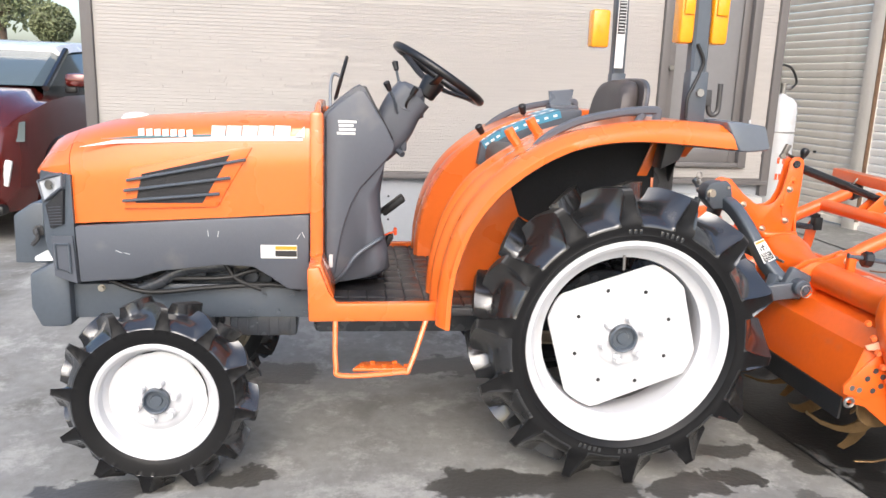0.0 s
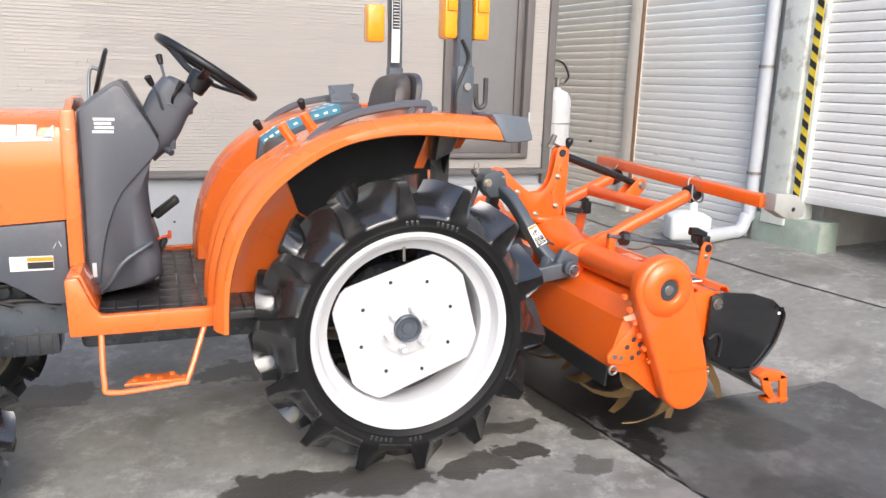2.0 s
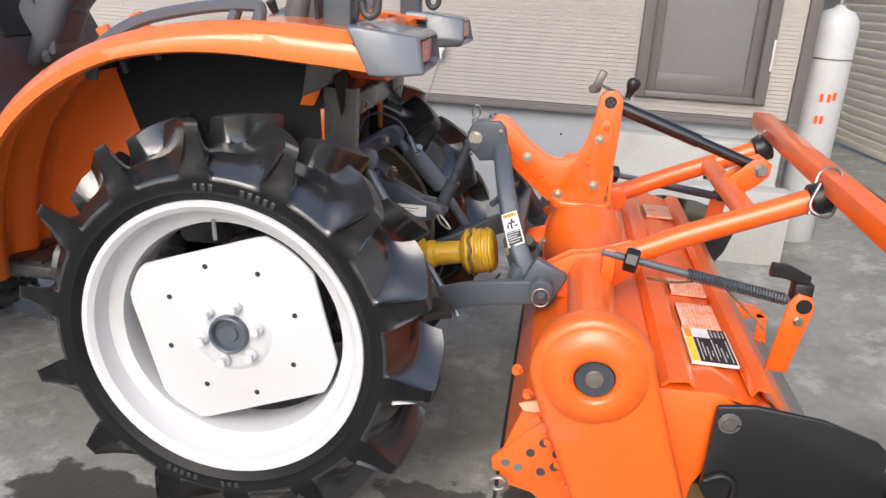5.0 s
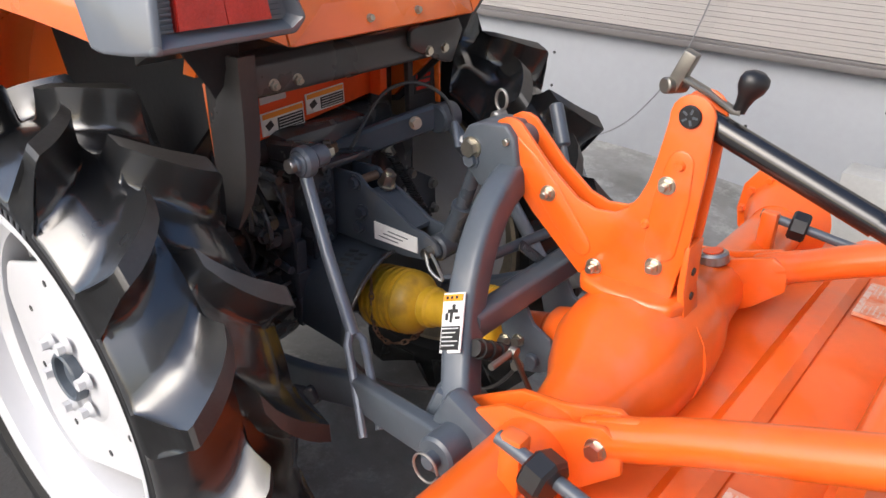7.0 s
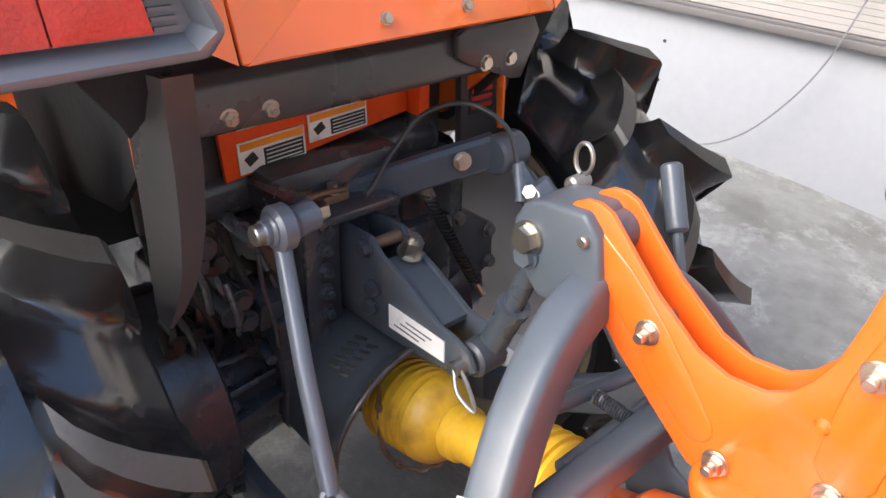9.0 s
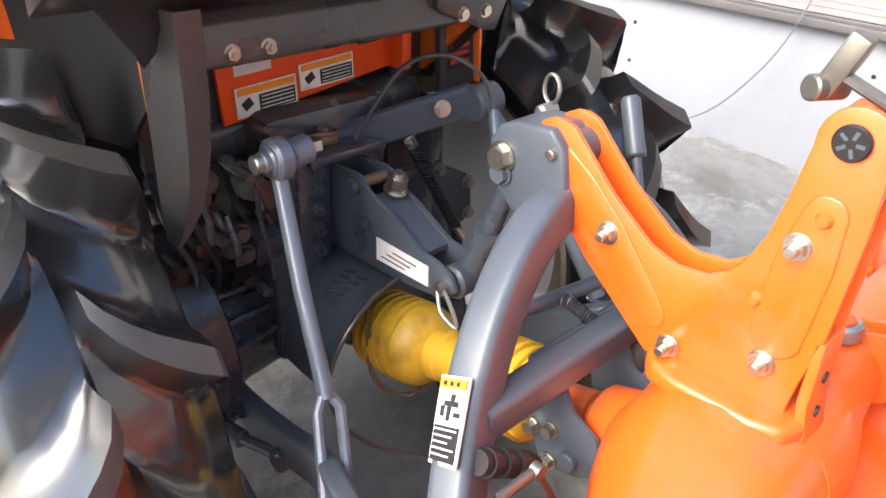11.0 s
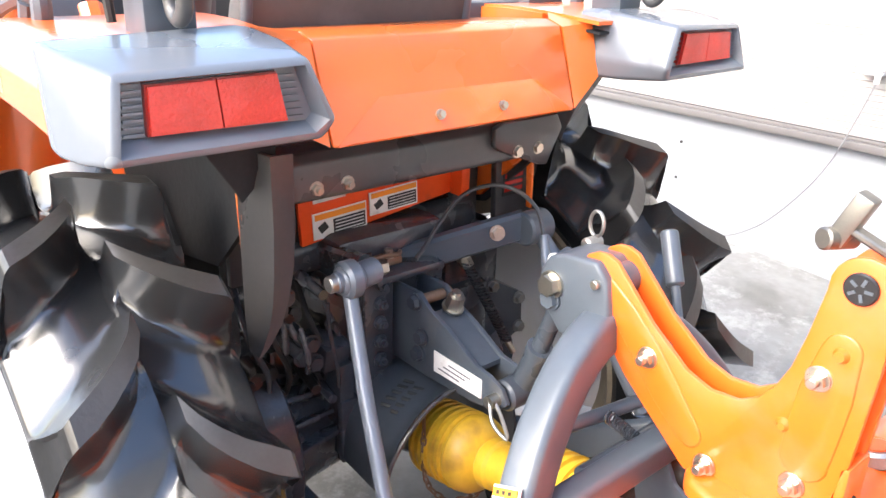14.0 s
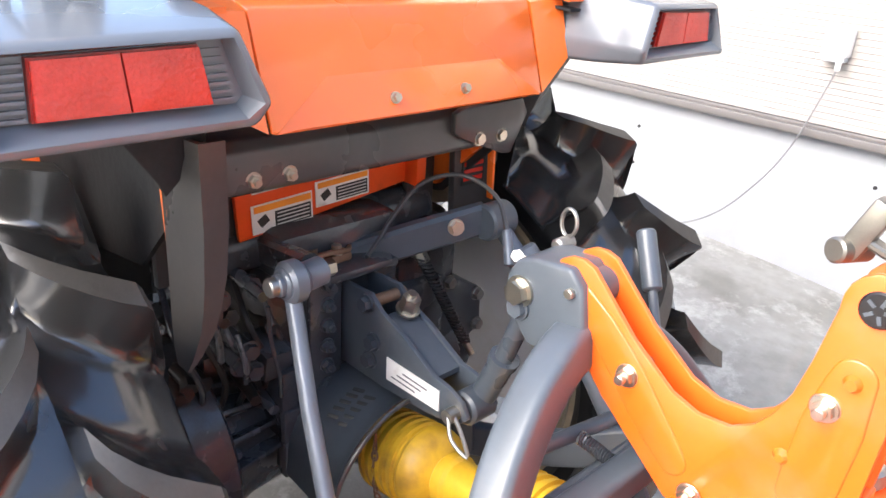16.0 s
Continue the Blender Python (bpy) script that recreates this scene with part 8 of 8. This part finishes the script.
for sx in (1, -1):
    part("pillar", bm_sweep([(CAR.x - 0.88 + sx * 0.715, CAR.y + 0.98, CAR.z + 1.08), (CAR.x - 0.88 + sx * 0.655, CAR.y + 1.66, CAR.z + 1.4)], rect(0.05, 0.05, 0.012)), BLACK_GLOSS, car)
    part("pillar", bm_sweep([(CAR.x - 0.88 + sx * 0.80, CAR.y + 2.45, CAR.z + 1.04), (CAR.x - 0.88 + sx * 0.655, CAR.y + 2.55, CAR.z + 1.4)], rect(0.06, 0.05, 0.012)), BLACK_GLOSS, car)
    mr = part("door_mirror", bm_box((CAR.x - 0.88 + sx * 0.88, CAR.y + 1.25, CAR.z + 1.15), (0.2, 0.1, 0.12), 0.04), CAR_RED, car)
    part("mirror_foot", bm_box((CAR.x - 0.88 + sx * 0.82, CAR.y + 1.27, CAR.z + 1.07), (0.1, 0.06, 0.06), 0.015), BLACK, mr)
    part("head_lamp", bm_loft([[(CAR.x - 0.88 + sx * a, CAR.y + y, CAR.z + z) for a, y, z in ((0.84, 0.23, 0.86), (0.55, 0.035, 0.8), (0.55, 0.02, 0.7), (0.855, 0.16, 0.72))], [(CAR.x - 0.88 + sx * a, CAR.y + y, CAR.z + z) for a, y, z in ((0.80, 0.35, 0.86), (0.5, 0.15, 0.8), (0.5, 0.15, 0.7), (0.80, 0.3, 0.72))]]), CAR_GLASS, car)
    part("day_lamp", bm_box((CAR.x - 0.88 + sx * 0.76, CAR.y + 0.055, CAR.z + 0.5), (0.05, 0.03, 0.19), 0.01, (0, 12, 0)), PAPER, car)
    for wy in (0.78, 3.35):
        wx = CAR.x - 0.88 + sx * 0.78
        wz = CAR.z + 0.31
        wh = part("wheel", bm_lathe([(0.31, CAR.y + wy - 0.1), (0.325, CAR.y + wy - 0.07), (0.325, CAR.y + wy + 0.07), (0.31, CAR.y + wy + 0.1), (0.2, CAR.y + wy + 0.105), (0.05, CAR.y + wy + 0.09), (0.0, CAR.y + wy + 0.09)], (wx, wz), 36), RUBBER, car)
        wh.matrix_basis = Matrix.Translation((wx, CAR.y + wy, wz)) @ Matrix.Rotation(radians(-90 * sx), 4, "Z") @ Matrix.Translation((-wx, -CAR.y - wy, -wz))
        part("wheel_arch", bm_sweep([(CAR.x - 0.88 + sx * 0.875, CAR.y + wy + 0.38 * math.cos(a), wz + 0.38 * math.sin(a)) for a in np.linspace(-0.2, 3.34, 18)], rect(0.03, 0.06, 0.008)), BLACK, car)
part("grille", bm_box((CAR.x - 0.88, CAR.y + 0.01, CAR.z + 0.45), (1.1, 0.06, 0.26), 0.03), BLACK, car)
part("badge", bm_cyl((CAR.x - 0.88, CAR.y + 0.01, CAR.z + 0.72), (CAR.x - 0.88, CAR.y - 0.012, CAR.z + 0.71), 0.06, n=24), CHROME, car)
part("bumper_lip", bm_box((CAR.x - 0.88, CAR.y + 0.05, CAR.z + 0.24), (1.5, 0.16, 0.08), 0.03), BLACK, car)


# ---- planting behind ----
def crown(cx, cy, cz, r, n, seed, squash=1.0, size=0.045, solid=True):
    rng = random.Random(seed)
    verts, faces = [], []
    for _ in range(n):
        d = Vector((rng.gauss(0, 1), rng.gauss(0, 1), rng.gauss(0, 1))).normalized()
        rr = r * (rng.random() ** (0.18 if solid else 0.5)) * (1 + 0.12 * noise.noise(d * 2.3 + Vector((seed, 0, 0))))
        p = Vector((cx, cy, cz)) + Vector((d.x * rr, d.y * rr, d.z * rr * squash))
        u = Vector((rng.gauss(0, 1), rng.gauss(0, 1), rng.gauss(0, 1))).normalized()
        v = u.orthogonal().normalized()
        s = size * rng.uniform(0.6, 1.4)
        i = len(verts)
        verts += [p - u * s, p + v * s * 0.5 + u.cross(v) * s * 0.2, p + u * s, p - v * s * 0.5 + u.cross(v) * s * 0.2]
        faces.append((i, i + 1, i + 2, i + 3))
    me = bpy.data.meshes.new("crown")
    me.from_pydata(verts, [], faces)
    return me


def bush(name, x, y, z, r, seed, label, material, n=5000, squash=1.0, size=0.045, solid=True, foot=0.15):
    b = thing(name, (x, y, foot), label, "bush" if solid else "tree")
    part("trunk", joined(bm_cyl((x, y, foot - 0.1), (x, y, z), 0.09, 0.05, 12), *[bm_cyl((x, y, z - r * 0.5), (x + r * 0.6 * math.cos(a), y + r * 0.6 * math.sin(a), z + r * 0.3), 0.04, 0.012, 8) for a in (0.3, 1.7, 2.9, 4.2, 5.4)]), BARK, b)
    me = crown(x, y, z, r, n, seed, squash, size, solid)
    me.materials.append(material)
    c = new("crown", me)
    c.parent = b
    c.matrix_parent_inverse = HOME[b.name].inverted()
    return b


bush("topiary_bush", -5.95, 11.2, 2.0, 0.34, 3, "round clipped topiary bush", LEAF, 5000, 1.0, 0.03)
bush("garden_tree", -7.25, 12.4, 2.5, 0.75, 5, "loose pale green garden tree", LEAF2, 1500, 0.8, 0.06, False)
bush("garden_tree", -9.6, 17.5, 3.4, 1.5, 6, "loose pale green garden tree", LEAF2, 2600, 0.8, 0.08, False)
bush("garden_tree", -11.5, 9.5, 2.2, 1.5, 8, "loose pale green garden tree", LEAF2, 6000, 0.8, 0.07, False)
bush("garden_tree", -13.5, 5.0, 2.4, 1.9, 9, "loose pale green garden tree", LEAF, 6000, 0.8, 0.08, False)
bush("garden_tree", -15.0, 1.0, 2.6, 2.2, 10, "loose pale green garden tree", LEAF2, 6000, 0.8, 0.08, False)
hedge = new("hedge", crown(0, 0, 0, 1.0, 14000, 12, 1.0, 0.02, True))
hedge.data.materials.append(LEAF)
hedge.scale, hedge.location = (9.0, 1.2, 1.0), (-13.0, 18.0, 0.4)
tagged(hedge, "long dense green hedge behind the yard", "hedge", kind="stuff")

# ---- siding courses ----
def siding():
    rng = random.Random(11)
    bm0 = bmesh.new()
    bmesh.ops.create_cube(bm0, size=1.0)
    me = bpy.data.meshes.new("siding_strip")
    bm0.to_mesh(me)
    bm0.free()
    me.materials.append(SIDING)
    near, rest = 0, []
    h = 0.0205
    rows = int((2.9 - 0.714) / h)
    for r in range(rows):
        z = 0.714 + h * r
        x = WX0 + 0.036
        while x < WX1 - 0.04:
            w = rng.uniform(0.28, 0.75)
            x1 = min(x + w, WX1 - 0.036)
            segs = [(x, x1)]
            if z + h > DZ0 - 0.004 and z < DZ1:
                segs = [(a, b) for a, b in ((x, min(x1, DX0 - 0.002)), (max(x, DX1 + 0.002), x1)) if b - a > 0.01]
            for a, b in segs:
                d = rng.uniform(0.0092, 0.0122)
                size, c = (b - a - 0.0008, d, h - 0.0016), ((a + b) / 2, WY + 0.012 - d / 2, z + h / 2)
                if z < 1.7 and near < 300 and -1.3 < a < 1.1:
                    o = new("siding_strip", me)
                    o.parent = wall
                    o.location, o.scale = c, size
                    near += 1
                else:
                    rest.append((c, size))
            x = x1
    verts, faces = [], []
    for c, s in rest:
        i = len(verts)
        for sx in (-0.5, 0.5):
            for sy in (-0.5, 0.5):
                for sz in (-0.5, 0.5):
                    verts.append((c[0] + sx * s[0], c[1] + sy * s[1], c[2] + sz * s[2]))
        faces += [(i, i + 1, i + 3, i + 2), (i + 4, i + 6, i + 7, i + 5), (i, i + 4, i + 5, i + 1), (i + 2, i + 3, i + 7, i + 6), (i, i + 2, i + 6, i + 4), (i + 1, i + 5, i + 7, i + 3)]
    m2 = bpy.data.meshes.new("siding_courses")
    m2.from_pydata(verts, [], faces)
    m2.materials.append(SIDING)
    o = new("siding_courses", m2)
    o.parent = wall
    tagged(o, kind="stuff")


siding()
